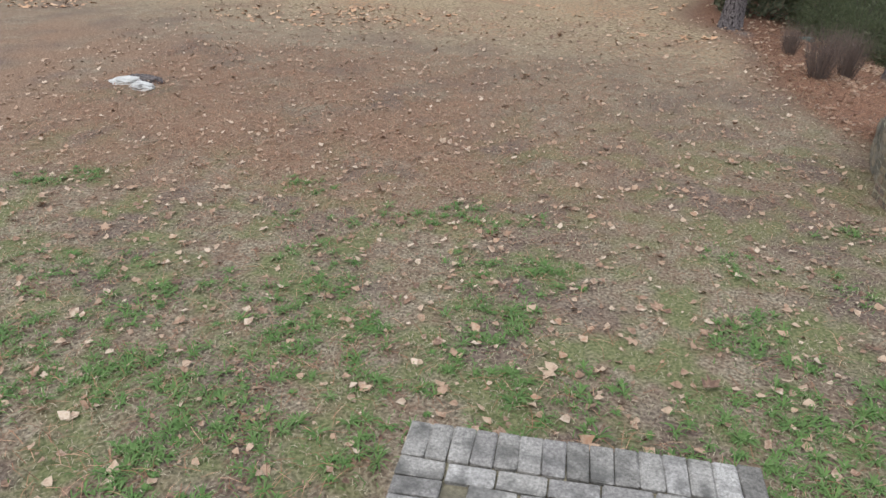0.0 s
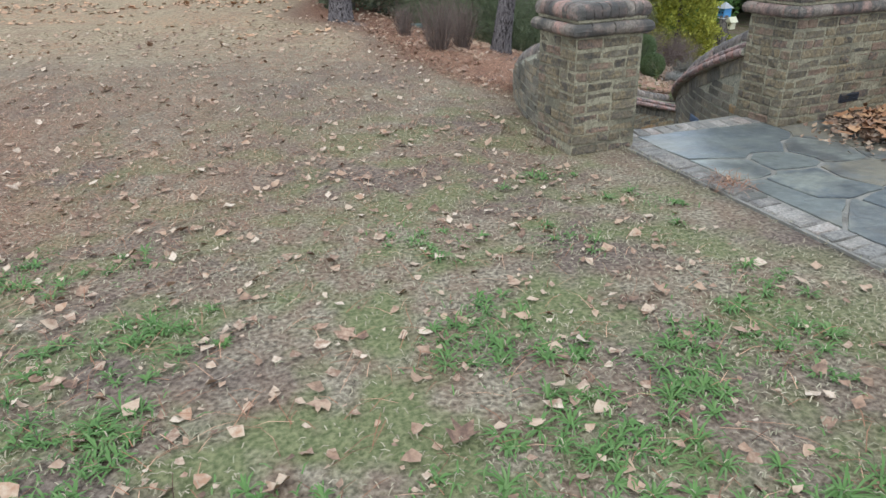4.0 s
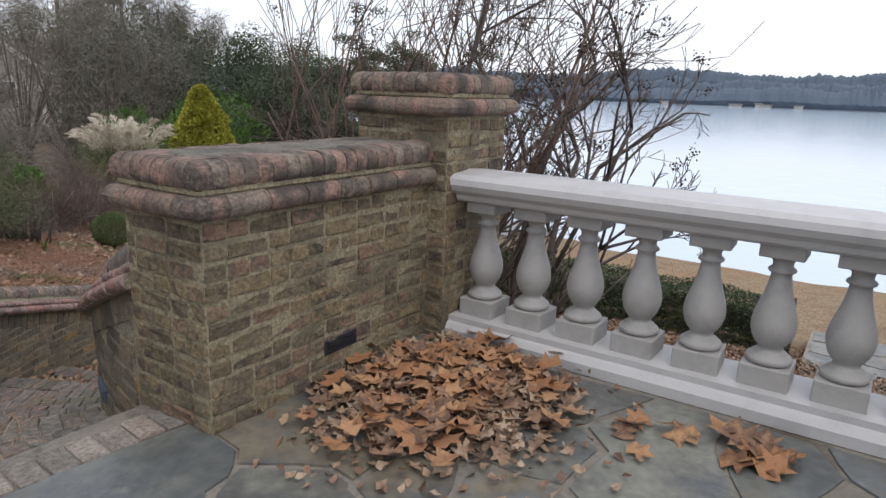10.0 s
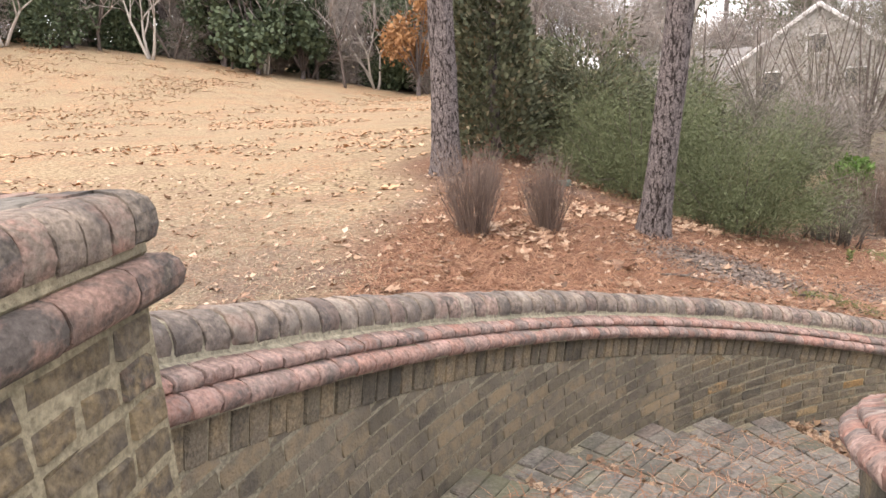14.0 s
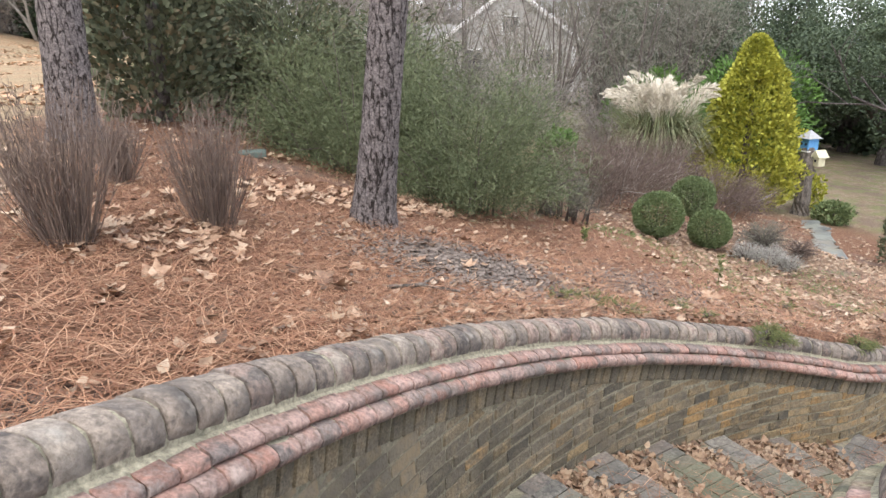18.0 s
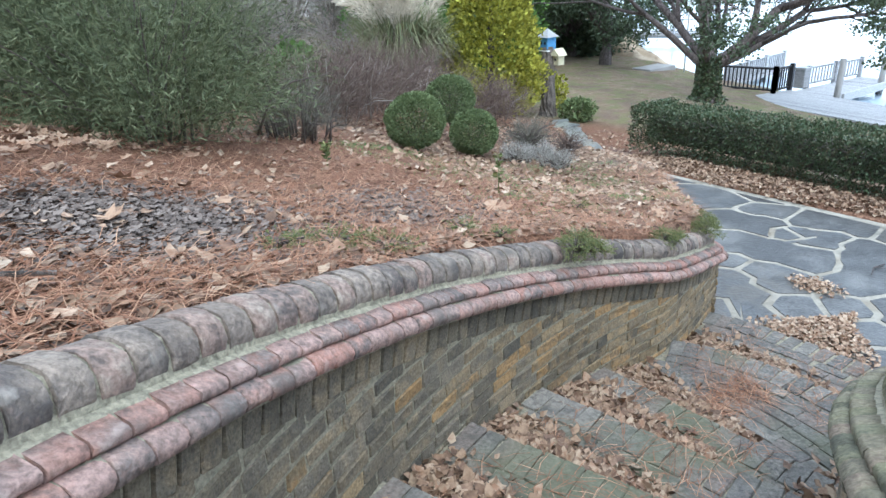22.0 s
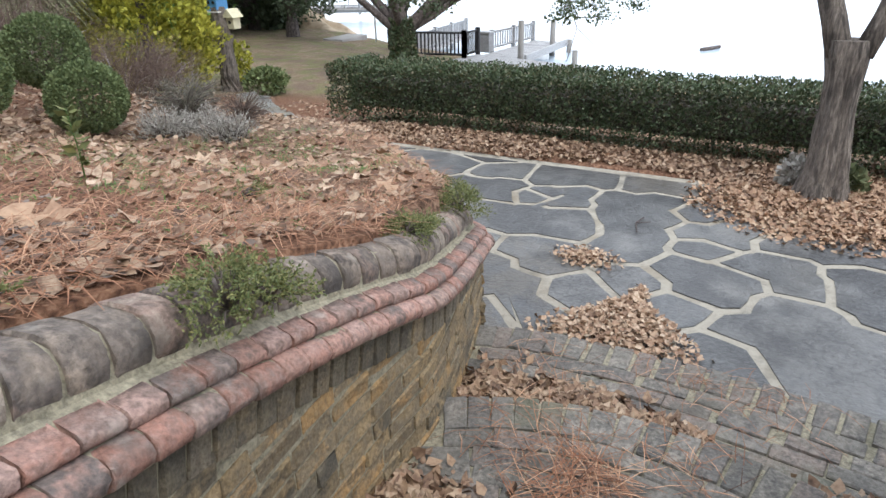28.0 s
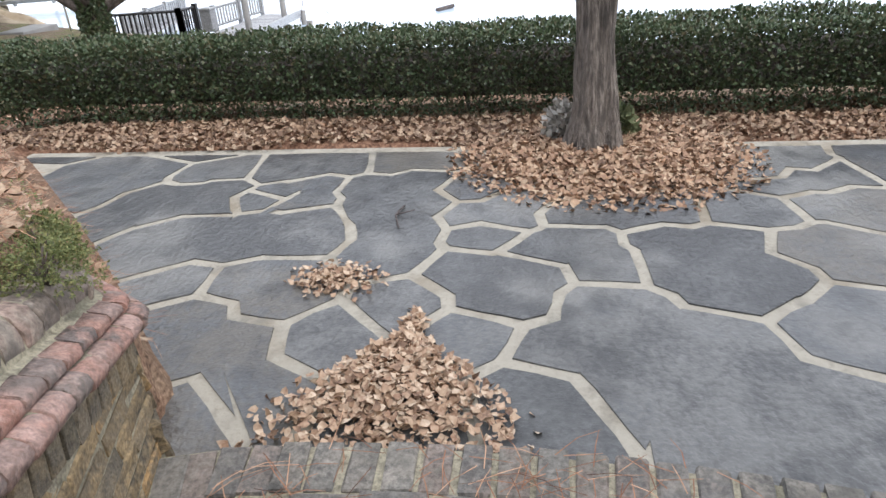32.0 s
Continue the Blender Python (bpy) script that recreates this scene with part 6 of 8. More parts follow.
def spray_shrub(name, x, y, rx, ry, h, sprays, per, size, material, label, width=0.02, arch=0.5, wood=None, foot_=0.0, stray=0.45):
    """A wispy shrub of arching sprays, each carrying fine leaves or twiglets."""
    z = float(terrain(x, y))
    th = empty(name, (x, y, z))
    tagged(th, label, "shrub")
    a = nr.uniform(0, 2 * np.pi, sprays)
    e = nr.uniform(0.05, 1.0, sprays) ** 0.8
    reach = nr.uniform(0.65, 1.12, sprays)
    tip = np.stack([np.cos(a) * rx * reach * np.sqrt(1 - (e * 0.92) ** 2), np.sin(a) * ry * reach * np.sqrt(1 - (e * 0.92) ** 2), h * e * reach], -1)
    foot = tip * np.array([foot_, foot_, 0]) * nr.uniform(0.3, 1.3, (sprays, 1))
    ctrl = foot + (tip - foot) * np.array([0.42, 0.42, 0.6]) + np.stack([np.zeros(sprays), np.zeros(sprays), h * arch * nr.uniform(0.4, 1, sprays)], -1)
    k = np.repeat(np.arange(sprays), per)
    f = nr.uniform(0.12, 1, (len(k), 1))
    p = (1 - f) ** 2 * foot[k] + 2 * f * (1 - f) * ctrl[k] + f * f * tip[k]
    tang = 2 * (1 - f) * (ctrl[k] - foot[k]) + 2 * f * (tip[k] - ctrl[k])
    p = p + nr.normal(0, 0.035, p.shape) * (0.5 + h)
    p[:, 2] = np.maximum(p[:, 2], 0.01)
    d = unit(tang) + nr.normal(0, stray, p.shape)
    put("foliage", islands("foliage", leaf_quads(p, d, size * nr.uniform(0.5, 1.3, len(k)), width), [(0, 1, 2, 3)], material), th)
    items = []
    for i in range(0, sprays, max(1, sprays // 40)):
        c, t_ = ctrl[i], tip[i]
        o_ = foot[i]
        items.append(([tuple(o_ - np.array([0, 0, 0.05])), tuple((c + o_) * 0.5), tuple(o_ * 0.25 + c * 0.5 + t_ * 0.25), tuple(o_ * 0.1 + t_ * 0.9)], [0.012, 0.009, 0.006, 0.003], 4))
    put("brushwood", tubes("brushwood", items, wood or M_TWIG), th)
    return th


# feathery evergreens and twiggy shrubs along the bed's far side
for bx, by, rx, ry, h, n in ((8.0, 12.7, 1.05, 0.95, 1.65, 9000), (6.95, 13.5, 1.2, 1.0, 1.85, 8000)):
    spray_shrub("broom_shrub", bx, by, rx * 1.3, ry * 1.2, h * 0.95, n // 18, 120, 0.07, M_BROOM, "feathery grey-green broom shrub behind the pine", 0.045, 0.16, None, 0.45, 0.8)
spray_shrub("dark_shrub", 6.3, 14.6, 1.15, 1.0, 2.1, 300, 70, 0.10, M_CEDAR, "dark evergreen shrub with dry leaves caught in it", 0.14, 0.4)
spray_shrub("dark_shrub", 7.6, 15.8, 1.3, 1.1, 2.0, 300, 70, 0.10, M_CEDAR, "dark evergreen shrub at the back of the bed", 0.14, 0.4)
for bx, by, r, h, ma, lab in ((5.3, 16.4, 1.1, 1.7, M_BROOM, "feathery green shrub along the lawn's edge"), (5.2, 19.0, 1.3, 1.9, M_CEDAR, "dark evergreen shrub along the lawn's edge"), (4.9, 22.2, 1.3, 1.9, M_BROOM, "feathery green shrub along the lawn's edge"), (4.6, 26.0, 1.5, 2.2, M_CEDAR, "dark evergreen shrub along the lawn's edge")):
    spray_shrub("edge_shrub", bx, by, r, r, h, 260, 80, 0.13, ma, lab, 0.07, 0.3, None, 0.5)
conifer("columnar_cedar", 4.95, 13.9, 0.62, 4.6, 22000, 0.085, M_CEDAR, "dark columnar cedar at the lawn's edge")
spray_shrub("bare_shrub", 9.3, 13.15, 0.55, 0.5, 0.72, 190, 50, 0.05, M_SCRUB, "grey twiggy bare shrub in the bed", 0.035, 0.2, None, 0.6)
for bx, by, r, h in ((12.0, 16.5, 1.2, 1.1), (13.6, 18.0, 1.3, 1.2), (10.6, 15.2, 1.0, 0.9), (15.0, 17.6, 1.1, 0.9)):
    spray_shrub("brown_shrub", bx, by, r * 1.1, r * 1.1, h, 330, 70, 0.11, M_PERENNIAL, "brown dormant twiggy shrub", 0.02, 0.2, M_TWIG_P, 0.7)
for bx, by, r, h in ((12.1, 12.52, 0.22, 0.19), (11.87, 12.93, 0.2, 0.2), (12.25, 12.95, 0.2, 0.17)):
    spray_shrub("grey_shrub", bx, by, r * 1.1, r, h, 90, 34, 0.035, M_LAVENDER, "low silvery grey shrub beside the path", 0.08, 0.15, None, 0.6)
spray_shrub("low_bare_shrub", 12.55, 13.45, 0.42, 0.4, 0.42, 130, 44, 0.05, M_SCRUB, "low twiggy brown shrub with sparse dark leaves", 0.05, 0.3)
spray_shrub("low_bare_shrub", 12.75, 13.0, 0.3, 0.3, 0.3, 90, 40, 0.05, M_PERENNIAL, "low brown dormant shrub beside the path", 0.03, 0.3)
shrub("small_round_shrub", 18.7, 18.2, 0.42, 0.42, 0.55, 1800, 0.07, M_BOX, "small round green shrub on the lawn")
shrub("yellow_shrub", 19.4, 19.6, 0.3, 0.3, 0.9, 700, 0.09, M_GOLD, "yellow-green shrub behind the post")
for bx, by, r, h in ((21.5, 25.0, 1.9, 3.6), (24.0, 27.5, 2.2, 4.0), (18.4, 25.6, 1.6, 3.2)):
    shrub("bright_evergreen", bx, by, r, r, h, 9000, 0.16, M_EVER_L, "bright green evergreen shrub", "shrub", 0, 0.3, 0.4, 0.22, 0.45)

# the myrtles are kept clear of stair and terrace
bare_tree("crape_myrtle", 9.75, 5.45, 5, 3.0, 0.055, 5, 11, "bare crape myrtle with dark seed heads", M_TWIG, 90, (0.0, 0.02, 1), 0.62, (3, 4), PATIO, M_TWIG, -0.02, 0.2, 0.52, lambda q: -1.4 < q.y < 2.2 and -1.3 < q.x < 2.6)
bare_tree("crape_myrtle", 8.75, 6.05, 24, 2.8, 0.022, 4, 15, "bare crape myrtle with reddish stems", M_TWIG_R, 40, (0.0, 0, 1), 0.5, (2, 3), PATIO, M_TWIG_R, 0.06, 0.45, 0.62, lambda q: math.hypot(q.x - 1.35, q.y + 1.62) < 3.1 and q.x > -0.35 and q.y > -0.9 - 0.35 * max(0, q.z - 1.2))
bare_tree("crape_myrtle", 9.9, -0.75, 4, 3.0, 0.05, 5, 19, "bare crape myrtle with dark seed heads", M_TWIG, 90, (-0.05, 0.05, 1), 0.62, (3, 4), PATIO, M_TWIG, -0.02, 0.2, 0.52, lambda q: -2.4 < q.y < 2.1 and q.x > -1.5)


def forked_tree(x, y):
    """The patio tree: a fluted grey trunk that forks into two leaning limbs."""
    th = empty("patio_tree", (x, y, PATIO))
    tagged(th, "forked grey-barked tree standing in fallen leaves", "tree")
    vs, fs, sides = [], [], 56
    rings = [(0.0, 0.27, -0.08), (0.0, 0.21, 0.08), (0.0, 0.165, 0.25), (0.01, 0.14, 0.5), (0.02, 0.125, 0.8), (0.03, 0.13, 1.05), (0.04, 0.155, 1.25), (0.045, 0.15, 1.34)]
    fine_r = []
    for (a0, r0, z0), (a1, r1, z1) in zip(rings, rings[1:]):
        for q in range(5):
            f = q / 5
            fine_r.append((a0 + (a1 - a0) * f, r0 + (r1 - r0) * f, z0 + (z1 - z0) * f))
    fine_r.append(rings[-1])
    for o, r, z in fine_r:
        for k in range(sides):
            a = 2 * math.pi * k / sides
            j = 1 + 0.10 * math.sin(a * 5 + z) + 0.13 * noise.noise((math.cos(a) * 4, math.sin(a) * 4, z * 2.2)) + 0.16 * abs(noise.noise((math.cos(a) * 8, math.sin(a) * 8, z * 2.4)))
            vs.append((o + r * j * math.cos(a), o + r * j * math.sin(a), z))
    n = len(fine_r)
    for i in range(n - 1):
        for k in range(sides):
            fs.append((i * sides + k, i * sides + (k + 1) % sides, (i + 1) * sides + (k + 1) % sides, (i + 1) * sides + k))
    fs.append(tuple((n - 1) * sides + k for k in range(sides)))
    put("trunk", mesh_of("trunk", vs, fs, M_BARK_G, False), th)
    items, tips = [], []
    rg = random.Random(4)
    grow(items, tips, (0.04, 0.10, 1.22), (0.05, 0.28, 1), 1.7, 0.1, 4, rg, 0.55, 0.15, (2, 3), 6, 0.74)
    grow(items, tips, (0.05, -0.06, 1.22), (0.12, -0.42, 1), 1.7, 0.095, 4, rg, 0.55, 0.15, (2, 3), 6, 0.74)
    put("limbwork", tubes("limbwork", items[:1] + [i for i in items[1:] if i[1][0] > 0.02], M_BARK_G), th)
    put("fine_brushwood", tubes("fine_brushwood", [i for i in items if i[1][0] <= 0.02], M_TWIG), th)


forked_tree(14.80, 8.42)
shrub("low_grey_shrub", 15.05, 8.62, 0.14, 0.14, 0.3, 500, 0.06, M_LAVENDER, "small grey-green shrub at the foot of the tree")
shrub("low_grey_shrub", 15.1, 8.2, 0.12, 0.12, 0.26, 450, 0.06, M_BROOM, "small grey-green shrub at the foot of the tree")

# creeping evergreen over the coping
def juniper(x, y, z, r, h, label, thick=1.0):
    """A low mat of trailing sprigs, each set with short prickly needles."""
    t = empty("creeping_juniper", (x, y, z))
    tagged(t, label, "plant")
    k = int(20 + 2600 * r * r * thick * 4)
    a = nr.uniform(0, 6.283, k)
    q = np.sqrt(nr.uniform(0.02, 1, k)) * (1 + 0.35 * np.sin(a * 3 + x * 5))
    v = np.stack([np.cos(a) * q * r, np.sin(a) * q * r, h * np.clip(1 - q * q * 0.8, 0.05, 1) * nr.uniform(0.25, 1, k)], -1)
    d = unit(np.stack([np.cos(a), np.sin(a), nr.uniform(-0.1, 0.7, k)], -1) + nr.normal(0, 0.4, v.shape))
    n = 16
    f = nr.uniform(0, 1, (k * n, 1))
    p = np.repeat(v, n, 0) + np.repeat(d, n, 0) * 0.05 * f
    e = np.repeat(d, n, 0) * 0.7 + nr.normal(0, 0.55, p.shape)
    put("foliage", islands("foliage", leaf_quads(p, e, 0.010 * nr.uniform(0.7, 1.3, len(p)), 0.22), [(0, 1, 2, 3)], M_JUNIPER), t)
    items = [([(0, 0, -0.02), tuple(0.5 * c + np.array([0, 0, 0.006])), tuple(c)], [0.004, 0.003, 0.0015], 4) for c in v[:: max(1, k // 20)]]
    put("brushwood", tubes("brushwood", items, M_TWIG), t)


for th_, r_, s_, h_ in ((97.2, 5.40, 0.1, 0.10), (96.2, 5.37, 0.075, 0.075), (85.7, 5.58, 0.09, 0.07), (84.4, 5.62, 0.07, 0.06), (78.2, 5.86, 0.11, 0.10), (76.6, 6.05, 0.1, 0.11), (75.4, 6.3, 0.09, 0.08)):
    px, py = polar(r_, th_)
    juniper(px, py, float(cop_z(th_)) - 0.012, s_, h_, "tuft of creeping green juniper over the coping", 2.2)
for px, py, s_, h_ in ((8.05, 9.95, 0.13, 0.03), (8.28, 9.9, 0.11, 0.035), (7.78, 9.9, 0.09, 0.03), (8.86, 10.12, 0.08, 0.03), (9.02, 9.98, 0.06, 0.04), (10.3, 10.6, 0.08, 0.03)):
    juniper(px, py, float(terrain(px, py)) + 0.03, s_, h_, "low creeping juniper among pine straw and leaves", 0.55)

def seedling(x, y, h):
    """A thin upright stem set with narrow leaves."""
    t = empty("weed_seedling", (x, y, float(terrain(x, y))))
    tagged(t, "single green weed stem standing in the bed", "plant")
    put("stem", tubes("stem", [([(0, 0, -0.02), (0.005, 0.0, h * 0.5), (0.0, 0.01, h)], [0.004, 0.003, 0.0015], 5)], M_GRASS_GRN), t)
    k = 46
    f = nr.uniform(0.25, 1, k)
    a = nr.uniform(0, 6.28, k)
    p = np.stack([np.zeros(k), np.zeros(k), f * h], -1)
    put("leaf", islands("leaf", leaf_quads(p, np.stack([np.cos(a), np.sin(a), nr.uniform(0.1, 0.9, k)], -1), 0.055 * nr.uniform(0.6, 1.2, k), 0.22), [(0, 1, 2, 3)], M_JUNIPER), t)


seedling(10.03, 11.14, 0.3)
seedling(9.0, 11.9, 0.16)

# ---- birdhouse post ----
def birdhouses():
    z = float(terrain(18.65, 19.15))
    st = empty("stump_post", (18.65, 19.15, z))
    tagged(st, "weathered tree-stump post with climbing ivy", "post")
    put("trunk", tubes("trunk", [([(0, 0, -0.1), (0.03, 0, 0.3), (0.05, 0.03, 0.8), (0.1, 0.1, 1.3), (0.14, 0.16, 1.62)], [0.27, 0.19, 0.16, 0.17, 0.14], 11),
                                 ([(0.05, 0.02, 0.8), (0.2, -0.02, 1.05), (0.25, -0.03, 1.1)], [0.08, 0.07, 0.05], 7)], M_BARK_G, False), st)
    for (x, y, zz, w_, h_, body, name, lab) in ((19.0, 19.45, z + 1.56, 0.3, 0.3, M_BLUE, "birdhouse", "blue birdhouse with a pointed grey roof"), (19.05, 19.12, z + 1.22, 0.2, 0.24, M_CREAM, "birdhouse", "small cream birdhouse with a gabled roof")):
        b = empty(name, (x - 0.18, y - 0.1, zz))
        tagged(b, lab, "birdhouse")
        part("body", box_bm(-w_ / 2, w_ / 2, -w_ / 2, w_ / 2, 0, h_, 0.01), body, b)
        bm = bmesh.new()
        q = w_ / 2 + 0.05
        if body == M_BLUE:
            vs = [bm.verts.new(c) for c in ((-q, -q, h_), (q, -q, h_), (q, q, h_), (-q, q, h_), (0, 0, h_ + 0.2))]
            bm.faces.new(vs[3::-1])
            for k in range(4):
                bm.faces.new((vs[k], vs[(k + 1) % 4], vs[4]))
        else:
            vs = [bm.verts.new(c) for c in ((-q, -q, h_ - 0.02), (q, -q, h_ - 0.02), (q, q, h_ - 0.02), (-q, q, h_ - 0.02), (-q, 0, h_ + 0.15), (q, 0, h_ + 0.15))]
            for f in ((0, 1, 5, 4), (2, 3, 4, 5), (0, 4, 3), (1, 2, 5), (3, 2, 1, 0)):
                bm.faces.new([vs[i] for i in f])
        part("roof", bm, M_SHED if body == M_BLUE else M_CREAM, b)
        for s in (-1, 1) if body == M_BLUE else (0,):
            hole = lathe([(0.03, 0), (0.03, 0.02)], 12)
            bmesh.ops.transform(hole, matrix=Matrix.Translation((-w_ / 2 - 0.012, s * w_ * 0.22, h_ * 0.55)) @ Matrix.Rotation(math.pi / 2, 4, "Y"), verts=hole.verts)
            part("entrance_hole", hole, M_BLACK, b)
        if body == M_BLUE:
            part("floor_ledge", box_bm(-w_ / 2 - 0.04, w_ / 2 + 0.04, -w_ / 2 - 0.04, w_ / 2 + 0.04, -0.02, 0.003), M_TRIM, b)


birdhouses()

# ---- litter, straw and blades ----
def litter(name, xy, size, material, label, maple=False, lift=0.0, zfun=terrain, tilt=0.3):
    xy = np.asarray(xy, float)
    z = zfun(xy[:, 0], xy[:, 1]) + lift
    p = np.column_stack([xy, z])
    if maple:
        me = islands(name, maple_leaves(p, size, tilt), MAPLE_FACES, material)
    else:
        me = islands(name, flat_leaves(p, size, tilt=tilt), LEAF_FACES, material)
    return tagged(put(name, me), label, "leaves", kind="stuff")


def uniform(n, x0, x1, y0, y1):
    return np.column_stack([nr.uniform(x0, x1, n), nr.uniform(y0, y1, n)])


def off_stair(p, margin=0.33):
    r = np.hypot(p[:, 0] - CX, p[:, 1] - CY)
    th = np.degrees(np.arctan2(p[:, 1] - CY, p[:, 0] - CX))
    th = np.where(th < 0, 180, th)
    ro = R_OUT + 0.5 * np.maximum(0, (88 - th) / 12) ** 1.4
    return p[(r > ro + margin) & ~((p[:, 0] > 4.7) & (p[:, 1] < 5.3)) & ~((p[:, 0] > 11.2) & (p[:, 0] < 15) & (p[:, 1] < bed_edge(p[:, 0]) + 0.1))]


q = np.concatenate([off_stair(uniform(7600, -6, 4.9, -0.5, 13)), off_stair(uniform(800, -3, 4.9, 1.2, 6))])
q = q[~((q[:, 0] > 1.0) & (q[:, 0] < 2.7) & (q[:, 1] < 1.5))]
litter("lawn_leaves", q[::2], 0.022 + 0.06 * nr.uniform(0, 1, len(q[::2])) ** 1.4, M_LEAF, "scattered dry leaves on the lawn", lift=0.014)
litter("brown_lawn_leaves", q[1::2], 0.022 + 0.06 * nr.uniform(0, 1, len(q[1::2])) ** 1.4, M_LEAF_B, "small brown leaves on the lawn", lift=0.012)
q = off_stair(uniform(110, -6, 4.9, 1.0, 13))
litter("broad_lawn_leaves", q, nr.uniform(0.07, 0.12, len(q)), M_LEAF_B, "broad tan leaves on the lawn", True, 0.016)
q = uniform(34000, -24, 8, 11, 42)
q = q[(np.array([noise.noise((a * 0.22, b * 0.4, 2.0)) + 0.5 * noise.noise((a * 0.9, b * 1.2, 7.0)) for a, b in q]) > nr.uniform(-0.1, 0.42, len(q)))]
q = q[bed_mask(q[:, 0], q[:, 1]) < 0.5]
litter("far_lawn_leaves", q, nr.uniform(0.09, 0.17, len(q)), M_LEAF_F, "drifts of orange leaves on the far lawn", tilt=0.15)
q = off_stair(uniform(9000, 4.3, 18, 6.0, 19.5))
q = q[bed_mask(q[:, 0], q[:, 1]) > nr.uniform(0.2, 0.9, len(q))]
litter("pale_bed_leaves", q[::4], nr.uniform(0.03, 0.07, len(q[::4])), M_LEAF, "pale dry leaves over pine straw", lift=0.028)
litter("bed_leaves", q, nr.uniform(0.03, 0.08, len(q)), M_LEAF_S, "dry leaves over pine straw", lift=0.02)
q = off_stair(uniform(210, 4.5, 13, 7.0, 14.5))
q = q[bed_mask(q[:, 0], q[:, 1]) > 0.4]
litter("broad_bed_leaves", q, nr.uniform(0.07, 0.125, len(q)), M_LEAF_B, "broad tan leaves over pine straw", True, 0.03)


def strands(name, xy, length, width, material, label, zfun=terrain, upright=0.15, lift=0.006):
    n = len(xy)
    z = zfun(xy[:, 0], xy[:, 1]) + lift + np.abs(nr.normal(0, 0.008, n))
    p = np.column_stack([xy, z])
    a = nr.uniform(0, 6.283, n)
    d = unit(np.stack([np.cos(a), np.sin(a), np.abs(nr.normal(0, upright, n))], -1))
    bend = nr.normal(0, 0.25, (n, 1))
    s = unit(np.cross(d, np.array([0, 0, 1.0])))
    l = length * nr.uniform(0.5, 1.2, (n, 1))
    m = p + d * l * 0.5 + s * bend * l * 0.3 + np.array([0, 0, 1]) * l * 0.06
    e = p + d * l + s * bend * l
    e[:, 2] -= l[:, 0] * upright * 0.5
    v = np.stack([p - s * width, p + s * width, m + s * width, m - s * width, e + s * width * 0.5, e - s * width * 0.5], 1)
    return tagged(put(name, islands(name, v, [(0, 1, 2, 3), (3, 2, 4, 5)], material)), label, "straw" if material == M_STRAW else "grass", kind="stuff")


q = np.concatenate([off_stair(uniform(80000, 4.6, 13.5, 6.0, 13.5)), off_stair(uniform(30000, 4.5, 8.5, 6.6, 11))])
q = q[np.hypot((q[:, 0] - 7.3) / 0.85, (q[:, 1] - 10.22) / 0.55) > nr.uniform(0.5, 1.3, len(q))]
q = q[(bed_mask(q[:, 0], q[:, 1]) > nr.uniform(0.1, 0.9, len(q))) & (np.hypot(q[:, 0] - CX, q[:, 1] - CY) < nr.uniform(6, 10, len(q)))]
q = q[nr.uniform(0, 1, len(q)) > 0.62 * ss(8.8, 10.2, q[:, 0])]
strands("pine_straw", q, 0.17, 0.0016, M_STRAW, "reddish fallen pine needles covering the bed")
chips = np.column_stack([nr.normal(7.3, 0.42, 5200), nr.normal(10.22, 0.3, 5200)])
chips = np.concatenate([off_stair(chips, 0.4), off_stair(np.column_stack([nr.normal(8.85, 0.32, 2000), nr.normal(10.55, 0.24, 2000)]), 0.4)])
litter("bark_mulch", chips, nr.uniform(0.018, 0.045, len(chips)), M_BARKCHIP, "grey bark mulch chips on the bed", lift=0.016, tilt=0.2)

q = uniform(105000, -4.5, 4.9, 0.3, 10.5)
q = q[~((q[:, 0] > 1.05) & (q[:, 0] < 2.63) & (q[:, 1] < 1.45))]
q = q[nr.uniform(0, 1, len(q)) > 0.8 * (ss(3.2, 5.2, q[:, 1]) * (1 - 0.7 * ss(-0.5, 3.5, q[:, 0]))) + 0.5 * ss(8, 10.5, q[:, 1])]
q = q[np.array([noise.noise((a * 0.9, b * 0.9, 1.7)) + 0.6 * noise.noise((a * 2.7, b * 2.7, 4.0)) for a, b in q]) > nr.uniform(-0.75, 0.2, len(q))]
strands("dormant_grass", q, 0.034, 0.0022, M_GRASS_DRY, "short dormant tan grass", upright=0.8)
k = np.concatenate([uniform(130, -3.5, 4.6, 0.4, 4.6), uniform(210, -4, 4.6, 0.3, 2.9)])
k = k[np.array([noise.noise((a * 0.7, b * 0.7, 5.0)) for a, b in k]) > -0.15]
k = k[~((k[:, 0] > 0.95) & (k[:, 0] < 2.75) & (k[:, 1] < 1.5)) & (k[:, 0] < 4.82)]


